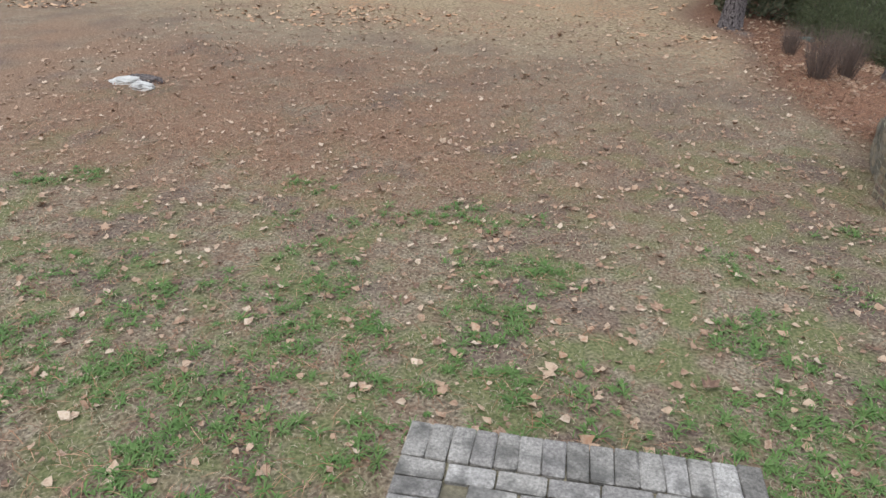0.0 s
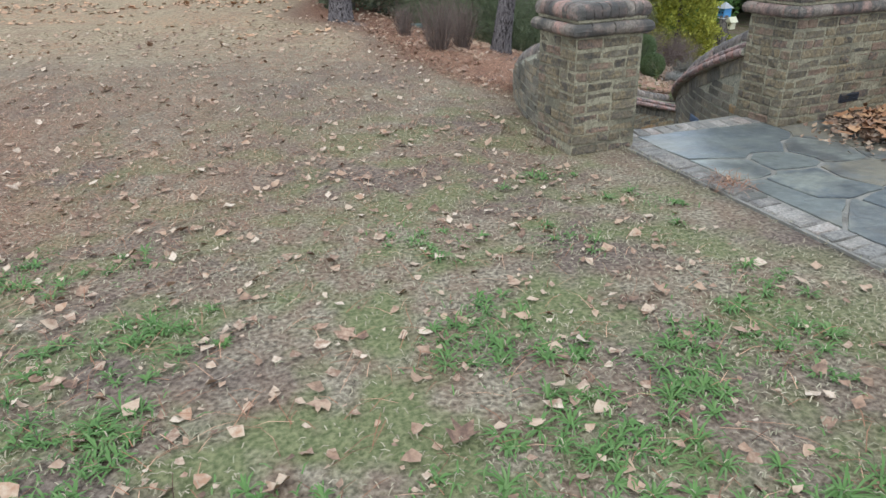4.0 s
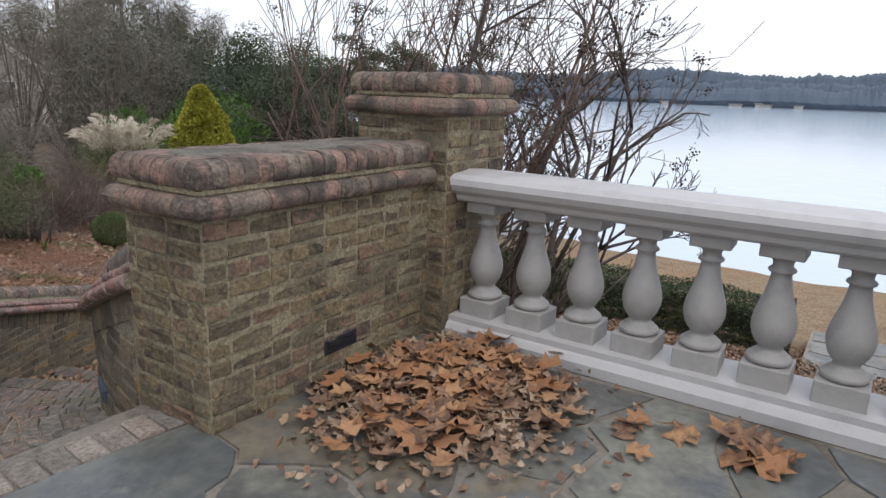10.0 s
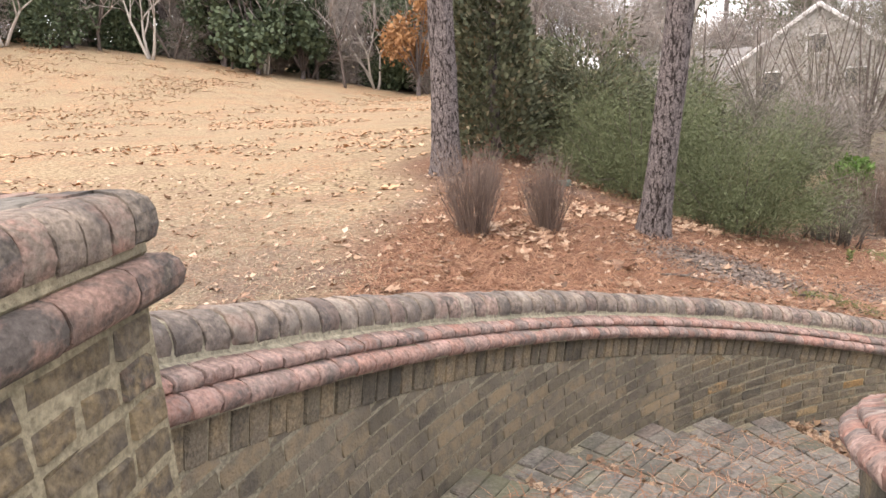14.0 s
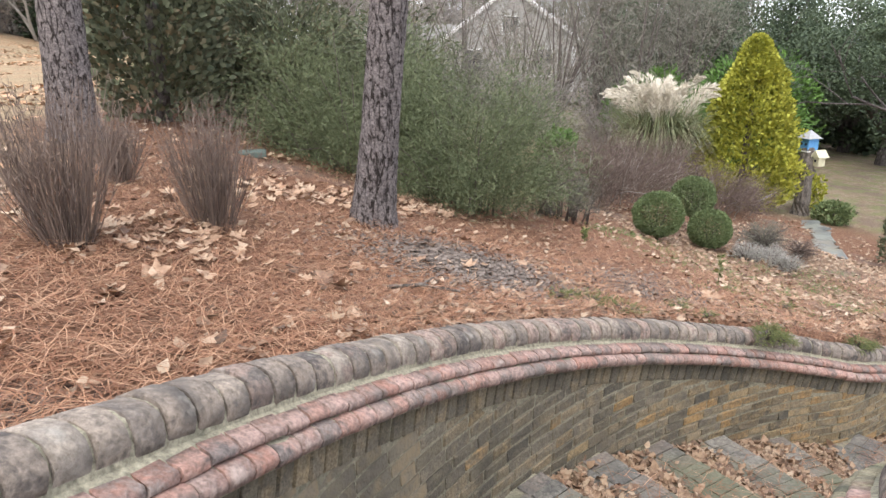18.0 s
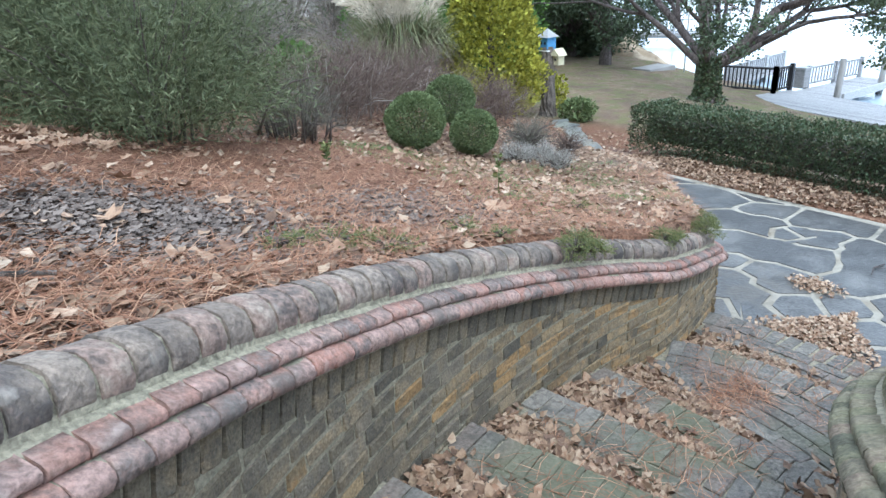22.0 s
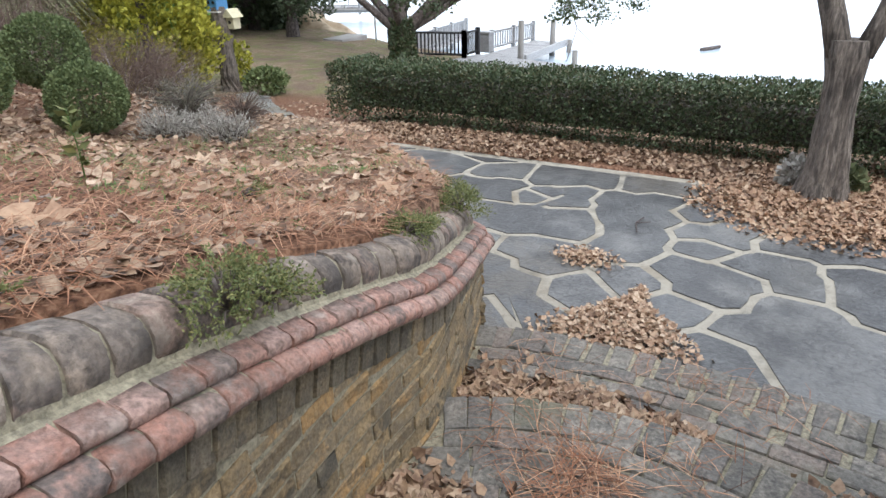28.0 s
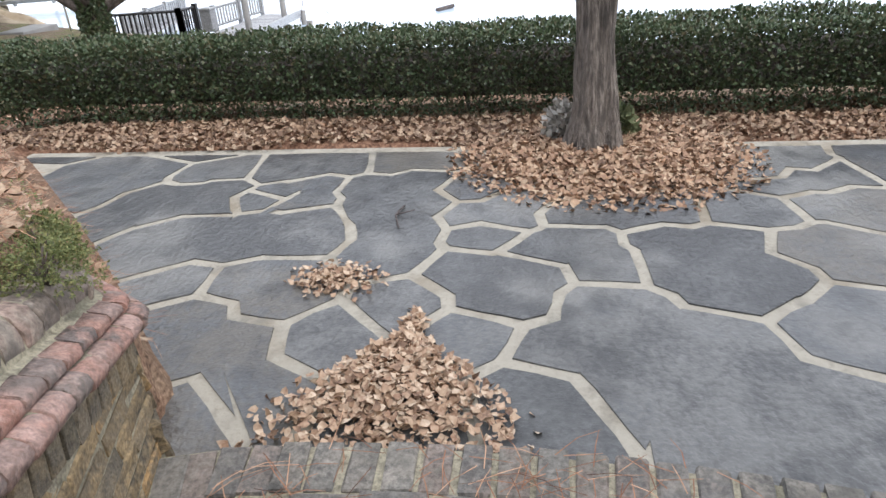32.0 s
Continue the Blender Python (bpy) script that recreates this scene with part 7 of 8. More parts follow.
def rosettes(name, xy, blades, length, width, material, label):
    """Weeds: each a star of arching blades round its root."""
    c = np.repeat(xy + nr.normal(0, 0.012, xy.shape), blades, 0)
    n = len(c)
    size = np.repeat(nr.uniform(0.5, 1.25, len(xy)), blades)[:, None]
    a = nr.uniform(0, 6.283, n)
    out = np.stack([np.cos(a), np.sin(a), np.zeros(n)], -1)
    l = length * size * nr.uniform(0.5, 1.1, (n, 1))
    up = np.array([0, 0, 1.0]) * nr.uniform(0.25, 0.9, (n, 1))
    p = np.column_stack([c, terrain(c[:, 0], c[:, 1]) + 0.004])
    m, e = p + out * l * 0.5 + up * l * 0.55, p + out * l + up * l * 0.45
    s_ = np.cross(out, np.array([0, 0, 1.0])) * width
    v = np.stack([p - s_ * 0.5, p + s_ * 0.5, m + s_, m - s_, e + s_ * 0.25, e - s_ * 0.25], 1)
    return tagged(put(name, islands(name, v, [(0, 1, 2, 3), (3, 2, 4, 5)], material)), label, "grass", kind="stuff")


w_ = np.repeat(k, 5, 0) + nr.normal(0, 0.11, (len(k) * 5, 2))
w_ = w_[~((w_[:, 0] > 1.08) & (w_[:, 0] < 2.7) & (w_[:, 1] < 1.46)) & (w_[:, 0] < 4.86)]
rosettes("green_weeds", w_, 16, 0.075, 0.0042, M_GRASS_GRN, "green rosettes of weeds in the dormant lawn")
q = np.repeat(k, 40, 0) + nr.normal(0, 0.1, (len(k) * 40, 2))
q = q[~((q[:, 0] > 1.05) & (q[:, 0] < 2.63) & (q[:, 1] < 1.45)) & (q[:, 0] < 4.88)]
strands("green_grass", q, 0.05, 0.003, M_GRASS_GRN, "thin green grass in the dormant lawn", upright=0.7)


q = uniform(38000, -4.5, 4.3, 0.6, 9.5)
q = q[~((q[:, 0] > 0.98) & (q[:, 0] < 2.8) & (q[:, 1] < 1.6))]
q = q[nr.uniform(0, 1, len(q)) < (0.3 + 0.7 * ss(3.6, 5.4, q[:, 1])) * (1 - 0.6 * ss(0, 3.5, q[:, 0]))]
strands("lawn_straw", q, 0.15, 0.0016, M_STRAW, "fallen pine needles strewn on the lawn")


# thin cover of leaves, needles and weeds at the foot of the bed
q = off_stair(uniform(3200, 10.2, 15, 9.6, 15.5), 0.28)
litter("bed_foot_leaves", q, nr.uniform(0.03, 0.08, len(q)), M_LEAF_S, "dry leaves at the low end of the bed", lift=0.03)
q = off_stair(uniform(3500, 10.0, 14.5, 9.4, 14.5), 0.3)
strands("bed_foot_grass", q, 0.05, 0.0018, M_GRASS_DRY, "thin dormant grass at the low end of the bed", upright=0.6)
q = off_stair(np.repeat(uniform(110, 9.6, 13.0, 10.0, 13), 60, 0) + nr.normal(0, 0.1, (110 * 60, 2)), 0.3)
strands("bed_foot_weeds", q, 0.035, 0.0025, M_GRASS_GRN, "small green weeds at the low end of the bed", upright=0.6)
q = off_stair(uniform(11000, 9.0, 13.2, 9.4, 12.6), 0.2)
q = q[np.array([noise.noise((a * 1.3, b * 1.3, 3.0)) for a, b in q]) > 0.02]
strands("bed_foot_straw", q, 0.16, 0.0016, M_STRAW, "loose pine needles at the low end of the bed")


# needles, leaves and bark gathered behind the coping
th_ = nr.uniform(76.5, 132, 5200)
q = np.array([polar(r_out(t) + 0.25 + d, t) for t, d in zip(th_, np.abs(nr.normal(0, 0.22, len(th_))))])
strands("coping_straw", q[:3600], 0.15, 0.0016, M_STRAW, "pine needles gathered behind the coping", lift=0.012)
litter("coping_leaves", q[3600:4700], nr.uniform(0.03, 0.075, 1100), M_LEAF_S, "brown leaves gathered behind the coping", lift=0.015)
litter("coping_bark", q[4700:], nr.uniform(0.015, 0.04, 500), M_BARKCHIP, "bark chips behind the coping", lift=0.015, tilt=0.2)
xy = np.array([polar(st_r(f, 88), th) for f, th in zip(nr.normal(0.40, 0.05, 420), nr.uniform(86.0, 93.5, 420))])
strands("step_straw_heap", xy, 0.19, 0.0018, M_STRAW, "drift of reddish pine needles on a brick tread", lambda a, b: np.full(len(a), NOSE_Z[13]), 0.1, 0.008)


# leaves caught under the dry bushes and along the broom
q = np.concatenate([np.column_stack([nr.normal(5.4, 0.3, 110), nr.normal(9.6, 0.26, 110)]), np.column_stack([nr.uniform(5.4, 7.7, 260), nr.uniform(0, 1, 260)])])
q[110:, 1] = 10.8 + (q[110:, 0] - 5.4) * 0.62 + nr.normal(0, 0.22, 260)
litter("caught_leaves", off_stair(q), nr.uniform(0.05, 0.10, len(off_stair(q))), M_LEAF_B, "tan broad leaves caught beneath the shrubs", True, 0.03)
q = np.column_stack([nr.normal(5.0, 0.04, 100), nr.normal(3.8, 0.07, 100)])
strands("straw_tuft", q, 0.14, 0.0018, M_STRAW, "tuft of reddish pine needles on the terrace edge", lambda a, b: np.zeros(len(a)), 0.45, 0.012)


# leaf drifts on the terrace, the treads and the patio
def heap(name, x, y, rx, ry, h, n, size, material, label, z0, maple=False, tilt=0.5, wedge=0.0):
    v = nr.normal(0, 0.42, (n, 2))
    rr = np.hypot(v[:, 0], v[:, 1])
    v = v[rr < 1.05]
    rr = np.hypot(v[:, 0], v[:, 1])
    zz = z0 + h * np.clip(1 - rr, 0, 1) * nr.uniform(0.1, 1, len(v)) + 0.003 + 0.2 * size
    p = np.column_stack([x + v[:, 0] * rx, y + v[:, 1] * ry * np.clip(1 - wedge * (v[:, 0] + 0.1), 0.15, 1.7), zz])
    s = nr.uniform(0.6, 1.15, len(v)) * size
    me = islands(name, maple_leaves(p, s, tilt), MAPLE_FACES, material) if maple else islands(name, flat_leaves(p, s, tilt=tilt), LEAF_FACES, material)
    return tagged(put(name, me), label, "leaves", kind="stuff")


heap("leaf_pile", 7.05, 4.14, 0.62, 0.55, 0.075, 1500, 0.078, M_LEAF_S, "heap of brown fallen leaves in the terrace corner", 0.0, True, 0.3)
heap("broad_leaf_pile", 7.05, 4.12, 0.66, 0.56, 0.07, 190, 0.12, M_LEAF_O, "broad orange-brown leaves on the heap in the corner", 0.03, True, 0.2)
heap("leaf_pile_fringe", 6.92, 4.02, 0.8, 0.72, 0.02, 700, 0.05, M_LEAF_S, "small brown leaves round the heap", 0.004)
hx, hy = polar(5.22, 168.6)
heap("stair_leaf_drift", hx, hy, 0.17, 0.24, 0.05, 230, 0.07, M_LEAF_B, "brown leaves gathered at the head of the stair", NOSE_Z[1])
heap("leaf_cluster", 7.25, 2.95, 0.34, 0.3, 0.03, 16, 0.14, M_LEAF_O, "few curled orange leaves on the terrace", -0.015, True, 0.28)
heap("leaf_cluster", 7.25, 3.3, 0.28, 0.2, 0.03, 8, 0.12, M_LEAF_O, "few curled orange leaves on the terrace", -0.015, True, 0.28)
heap("patio_leaf_drift", 11.98, 9.44, 0.53, 0.44, 0.08, 2900, 0.046, M_LEAF, "fan-shaped drift of small tan leaves on the slate", PATIO, wedge=1.1)
heap("patio_leaf_drift", 12.81, 9.91, 0.2, 0.27, 0.025, 430, 0.04, M_LEAF, "small drift of tan leaves and straw on the slate", PATIO)
q = uniform(36000, 14.75, 16.6, -5, 14.2)
q = q[(q[:, 0] > 14.92 + 0.12 * np.sin(q[:, 1] * 2.0))]
litter("hedge_leaves", q, nr.uniform(0.035, 0.07, len(q)), M_LEAF_S, "thick fallen leaves along the hedge", lift=0.02, tilt=0.5)
heap("tree_bed_leaves", 14.62, 8.38, 0.95, 1.1, 0.09, 14000, 0.056, M_LEAF_B, "mound of fallen leaves round the tree", PATIO - 0.02)
for k in range(1, 15):
    f0, f1 = (0.0, 0.62) if k > 8 else (0.1, 0.95)
    n_ = 5600 if k > 11 else (1900 if k > 8 else 620)
    ff = nr.uniform(f0, f1, n_)
    back = np.abs(nr.normal(0, 1.0, n_)) * (1.5 if k > 8 else 0.9) * (1.15 - ff)
    P = []
    for f, b in zip(ff, back):
        r = st_r(f, nose_th(k - 1, f))
        th = nose_th(k - 1, f) - 0.4 - b
        if th > nose_th(k, f) + 0.5:
            x, y = polar(st_r(f, th), th)
            P.append((x, y, NOSE_Z[k] + 0.006 + max(0, 0.085 - b * 0.022) * rng.random()))
    if k > 11:
        for b in np.abs(nr.normal(0, 1.6, 260)):
            f = 1 - abs(nr.normal(0, 0.07))
            th = nose_th(k - 1, f) - 0.4 - b
            P.append((*polar(st_r(f, th), th), NOSE_Z[k] + 0.006 + 0.03 * rng.random()))
    P = np.array(P)
    me = islands("step_leaves", flat_leaves(P, nr.uniform(0.03, 0.075, len(P)), tilt=0.5), LEAF_FACES, M_LEAF_S)
    tagged(put("step_leaves", me), "dry leaves gathered on a brick tread", "leaves", kind="stuff")
    m_ = 150
    ff = nr.uniform(0.15, 0.75, m_)
    xy = np.array([polar(st_r(f, nose_th(k, f)), nose_th(k, f) + nr.uniform(0.3, 5.5)) for f in ff])
    strands("step_straw", xy, 0.17, 0.0016, M_STRAW, "fallen pine needles on a brick tread", lambda a, b, zz=NOSE_Z[k]: np.full(len(a), zz), 0.05, 0.004)

# ---- distance: oak, dock, woods, house and far shore ----
def cloud_tree(name, x, y, rx, h, trunk_h, n, size, material, label, z=None, tr=0.25, lumps=9, width=0.4, bark=None):
    """A leafy tree: trunk, limbs and a crown of clumped leaves."""
    z = float(terrain(x, y)) if z is None else z
    th = empty(name, (x, y, z))
    tagged(th, label, "tree")
    rg = random.Random(int(abs(x) * 31 + abs(y) * 17))
    limbs = [([(0, 0, -0.2), (0.05, 0.03, trunk_h * 0.5), (0.1, 0.05, trunk_h), (0.1, 0.0, trunk_h + (h - trunk_h) * 0.6)], [tr * 1.25, tr, tr * 0.85, tr * 0.3], 9)]
    cents = []
    for i in range(lumps):
        a = 6.28 * i / lumps + rg.uniform(-0.4, 0.4)
        q = rg.uniform(0.35, 0.95)
        c = (math.cos(a) * rx * q, math.sin(a) * rx * q, trunk_h + (h - trunk_h) * rg.uniform(0.15, 0.95))
        cents.append(c)
        limbs.append(([(0.1, 0.05, trunk_h * rg.uniform(0.75, 1.05)), (c[0] * 0.5, c[1] * 0.5, (trunk_h + c[2]) / 2), c], [tr * 0.5, tr * 0.3, 0.02], 5))
    put("trunk", tubes("trunk", limbs[:1], bark or M_BARK, False), th)
    for l in limbs[1:]:
        put("limb", tubes("limb", [l], bark or M_BARK), th)
    c = np.array(cents)[nr.randint(0, lumps, n)]
    p = c + in_ball(n, 0.4) * np.array([rx * 0.42, rx * 0.42, (h - trunk_h) * 0.24])
    put("crown", islands("crown", leaf_quads(p, nr.normal(size=p.shape) + np.array([0, 0, 0.2]), size * nr.uniform(0.6, 1.3, n), width), [(0, 1, 2, 3)], material), th)
    return th


def live_oak(x, y):
    """A spreading evergreen oak: a short ivy-clad trunk, low forking limbs and a wide broken crown."""
    z = float(terrain(x, y))
    oak = empty("live_oak", (x, y, z))
    tagged(oak, "live oak with ivy-clad trunk and spreading crown near the dock", "tree")
    rg = random.Random(8)
    put("trunk", tubes("trunk", [([(0, 0, -0.25), (0, 0, 0.06), (0.02, 0.0, 0.3), (0.0, 0.03, 0.8), (0.0, 0.06, 1.2)], [0.5, 0.36, 0.27, 0.25, 0.26], 12)], M_BARK, False), oak)
    tips = []
    for d, l, r in (((-0.05, 0.2, 1), 2.3, 0.25), ((0.35, -0.75, 0.85), 2.2, 0.18), ((-0.3, 0.95, 0.95), 2.4, 0.14), ((0.9, 0.3, 0.7), 2.2, 0.12), ((-0.8, -0.2, 0.8), 2.2, 0.12), ((0.3, -0.95, 0.45), 2.4, 0.10), ((-0.55, 0.9, 0.85), 2.4, 0.11), ((0.2, 0.95, 0.8), 2.4, 0.10), ((0.55, -0.85, 0.6), 2.6, 0.13)):
        items = []
        grow(items, tips, (0.0, 0.03, rg.uniform(0.75, 1.1)), d, l, r, 4, rg, 0.75, 0.06, (2, 3), 5, 0.7)
        put("limb", tubes("limb", items, M_BARK), oak)
    t_ = np.array(tips, float)
    t_ = t_[t_[:, 2] > 1.25]
    per = 150
    c = np.repeat(t_, per, 0)
    p = c + in_ball(len(c), 0.5) * np.array([0.42, 0.42, 0.2])
    put("crown", islands("crown", leaf_quads(p, nr.normal(size=p.shape) + np.array([0, 0, 0.2]), 0.075 * nr.uniform(0.6, 1.3, len(p)), 0.36), [(0, 1, 2, 3)], M_EVER), oak)
    n_ = 3000
    a_, h_ = nr.uniform(0, 6.28, n_), nr.uniform(0, 1.25, n_)
    r_ = 0.27 + nr.uniform(0, 0.06, n_) + 0.3 * np.exp(-h_ / 0.12)
    put("ivy", islands("ivy", leaf_quads(np.stack([np.cos(a_) * r_, np.sin(a_) * r_ + 0.02, h_], -1), nr.normal(size=(n_, 3)), 0.08, 0.45), [(0, 1, 2, 3)], M_HEDGE), oak)


live_oak(23.9, 18.1)
for x_, y_, h_ in ((28.6, 27.6, 5.6), (26.0, 30.5, 6.2), (31.0, 31.5, 6.2), (22.0, 32.0, 6.0), (35.0, 36.0, 7.0), (25.0, 27.8, 5.0), (27.6, 24.9, 4.9)):
    cloud_tree("dark_pine", x_, y_, 2.7, h_, 0.9, 15000, 0.15, M_EVER, "dark evergreen tree shading the lawn by the lake", tr=0.22, lumps=14, width=0.2)
for x_, y_ in ((30.5, 30.2), (28.0, 29.8), (26.0, 29.2), (29.6, 27.4)):
    shrub("understory_shrub", x_, y_, 1.4, 1.1, 1.3, 2600, 0.2, M_EVER, "dark shrub under the evergreens", "shrub", 0, 0.35, 0.3, 0.35, 0.4)


def plank_deck(name, corners, z, board, label, along):
    """A deck of single boards within a four-cornered plan."""
    th = empty(name, (0, 0, 0))
    tagged(th, label, "dock")
    a, b, c, d = [Vector(q) for q in corners]
    n = max(2, int((b - a).length / board))
    for i in range(n):
        f0, f1 = i / n, (i + 0.93) / n
        p = [a + (b - a) * f0, a + (b - a) * f1, d + (c - d) * f1, d + (c - d) * f0]
        vs = [(q.x, q.y, z) for q in p] + [(q.x, q.y, z - 0.05) for q in p]
        put("deck_board", mesh_of("deck_board", vs, [(0, 1, 2, 3), (7, 6, 5, 4), (0, 4, 5, 1), (1, 5, 6, 2), (2, 6, 7, 3), (3, 7, 4, 0)], M_DECK), th)
    return th


def rail_run(th, p0, p1, z, h, material, gap, post_mat=None):
    """A railing from p0 to p1: posts, two rails and pickets."""
    p0, p1 = Vector(p0), Vector(p1)
    d = (p1 - p0)
    n = max(1, round(d.length / 1.8))
    for i in range(n + 1):
        q = p0 + d * (i / n)
        part("post", box_bm(q.x - 0.06, q.x + 0.06, q.y - 0.06, q.y + 0.06, z - 0.4, z + h + 0.08), post_mat or material, th)
    for hh in (0.1, h):
        put("rail", tubes("rail", [([(p0.x, p0.y, z + hh), (p1.x, p1.y, z + hh)], [0.035, 0.035], 4)], material, False), th)
    m = int(d.length / gap)
    for i in range(m):
        q = p0 + d * ((i + 0.5) / m)
        put("picket", PICKET if material is M_BLACK else PICKET_G, th, Matrix.Translation((q.x, q.y, z + 0.1)) @ Matrix.Diagonal((1, 1, h - 0.1, 1)))


PICKET = shared_box("picket", -0.018, 0.018, -0.018, 0.018, 0, 1, material=M_BLACK, bevel=0.003)
PICKET_G = shared_box("picket", -0.04, 0.04, -0.015, 0.015, 0, 1, material=M_DECK, bevel=0.003)
dock = plank_deck("dock", [(24.9, 13.1), (27.4, 14.1), (28.5, 18.1), (26.1, 18.6)], -3.70, 0.14, "weathered grey wooden dock by the shore", 0)
rail_run(dock, (27.2, 20.6), (27.6, 18.15), -3.70, 0.75, M_BLACK, 0.12)
rail_run(dock, (27.6, 18.15), (28.5, 18.1), -3.70, 0.75, M_BLACK, 0.12)
gang = plank_deck("dock_walkway", [(28.4, 18.0), (32.6, 17.7), (32.5, 16.3), (28.3, 16.6)], -3.74, 0.14, "grey wooden walkway out over the lake", 0)
rail_run(gang, (29.6, 18.1), (32.6, 17.75), -3.74, 0.6, M_DECK, 0.16)
part("stringer", box_bm(28.3, 32.4, 16.34, 16.42, -3.86, -3.62, 0.01), M_DECK, gang)
pier = plank_deck("dock_walkway", [(28.4, 21.4), (33.6, 21.9), (33.7, 20.7), (28.5, 20.2)], -3.80, 0.14, "grey wooden walkway beside the dock", 0)
rail_run(pier, (28.6, 20.4), (33.3, 20.85), -3.80, 0.62, M_DECK, 0.16)
locker = empty("dock_locker", (29.3, 18.15, -3.74))
tagged(locker, "grey dock locker with a flat lid", "locker")
part("body", box_bm(-0.17, 0.17, -0.17, 0.17, 0, 0.6, 0.015), M_DECK, locker)
part("lid", box_bm(-0.2, 0.2, -0.2, 0.2, 0.6, 0.66, 0.01), M_SHED, locker)
for x_, y_, h_ in ((28.2, 16.5, 1.1), (31.6, 16.65, 0.8), (32.45, 16.3, 0.05), (29.6, 15.2, 0.1)):
    pl = put("mooring_pile", tubes("mooring_pile", [([(x_, y_, -5), (x_, y_, -3.7 + h_)], [0.1, 0.09], 8)], M_PILE))
    tagged(pl, "grey wooden mooring pile at the dock", "pile")
far_dock = plank_deck("dock", [(38.6, 39.8), (42.4, 30.2), (43.9, 30.8), (40.1, 40.4)], -3.55, 0.4, "distant grey wooden boat dock on the lake", 0)
rail_run(far_dock, (38.6, 39.8), (42.4, 30.2), -3.55, 0.75, M_DECK, 0.9)
put("fascia", tubes("fascia", [([(38.6, 39.8, -3.72), (42.4, 30.2, -3.72)], [0.13, 0.13], 4)], M_PILE, False), far_dock)
tagged(part("concrete_slab", box_bm(27.2, 28.7, 22.5, 23.3, -3.9, float(terrain(27.9, 22.9)) + 0.1, 0.02), M_SLAB), "low concrete slab on the lawn", "slab")
tagged(put("flagpole", tubes("flagpole", [([(28.5, 22.0, -3.8), (28.5, 22.0, 2.0)], [0.03, 0.025], 8)], M_TRIM)), "thin white pole standing by the shore", "pole")


def sandy_bank():
    """A worn tan bank that falls to the water beyond the evergreens."""
    vs, fs, n = [], [], 22
    for i in range(n):
        for k in range(n):
            u, v = 2 * i / (n - 1) - 1, 2 * k / (n - 1) - 1
            h = 1.2 * max(0, 1 - u * u) ** 0.7 * max(0, 1 - v * v) ** 0.7 * (0.75 + 0.5 * noise.noise((u * 2, v * 2, 4.0)))
            vs.append((30.8 + u * 1.0, 27.4 + v * 2.6, -3.75 + h))
    for i in range(n - 1):
        for k in range(n - 1):
            fs.append((i * n + k, (i + 1) * n + k, (i + 1) * n + k + 1, i * n + k + 1))
    tagged(put("sandy_bank", mesh_of("sandy_bank", vs, fs, M_SAND, True)), "worn tan earth bank falling to the water", "bank", kind="structure")


sandy_bank()
tagged(put("drift_log", tubes("drift_log", [([(34.3, 12.0, -4.08), (35.1, 11.5, -4.03)], [0.1, 0.07], 6)], M_BARK)), "dark log floating near the shore", "log")


# two low brick pedestals and paving at the gap in the hedge
for yy in (5.15, 0.05):
    ped = part("brick_pedestal", box_bm(15.85, 16.35, yy - 0.25, yy + 0.25, PATIO - 0.1, PATIO + 0.33), M_MORTAR)
    tagged(ped, "low brick pedestal with a stepped cap beside the hedge", "pedestal")
    brick_block(ped, 15.84, 16.36, yy - 0.26, yy + 0.26, PATIO - 0.035, 5, ("-x", "-y", "+y"))
    lay_mould(ped, "cap_brick", CAP_PIECES, CAP_CORNERS, 0.067, CAP_LEG, 15.8, 16.4, yy - 0.3, yy + 0.3, PATIO + 0.335, ("-x", "-y", "+y", "+x"), 0.13)
    part("cap_top", box_bm(15.92, 16.28, yy - 0.18, yy + 0.18, PATIO + 0.33, PATIO + 0.5, 0.015), M_CAP, ped)
gap_path = part("stone_path", box_bm(14.95, 17.4, 0.9, 3.3, PATIO - 0.1, PATIO + 0.005), M_GROUT)
tagged(gap_path, "stone paving through the gap in the hedge", "path", kind="structure")
gs = [[(14.95 + 0.62 * (i + 0.5) + rs.uniform(-0.14, 0.14), 0.9 + 0.6 * (j + 0.5) + rs.uniform(-0.14, 0.14))] for i in range(4) for j in range(4)]
paving(gs, [(14.97, 0.92), (17.38, 0.92), (17.38, 3.28), (14.97, 3.28)], 0.025, PATIO + 0.02, M_FLAG, gap_path)


# stone path beside the bed, toward the lawn
spath = empty("stepping_path", (0, 0, 0))
tagged(spath, "flat pale stepping stones toward the lawn", "path")
for i in range(7):
    x_, y_ = 15.1 + i * 0.42 + rs.uniform(-0.1, 0.1), 14.6 + i * 0.5 + rs.uniform(-0.1, 0.1)
    st = rand_block("stepping_stone", 0.6 + rs.uniform(-0.1, 0.1), 0.36, 0.07, M_FLAG, 300 + i, 0.02, 0.02)
    put("stepping_stone", st, spath, Matrix.Translation((x_, y_, float(terrain(x_, y_)) + 0.015)) @ Matrix.Rotation(rs.uniform(0.2, 1.2), 4, "Z"))


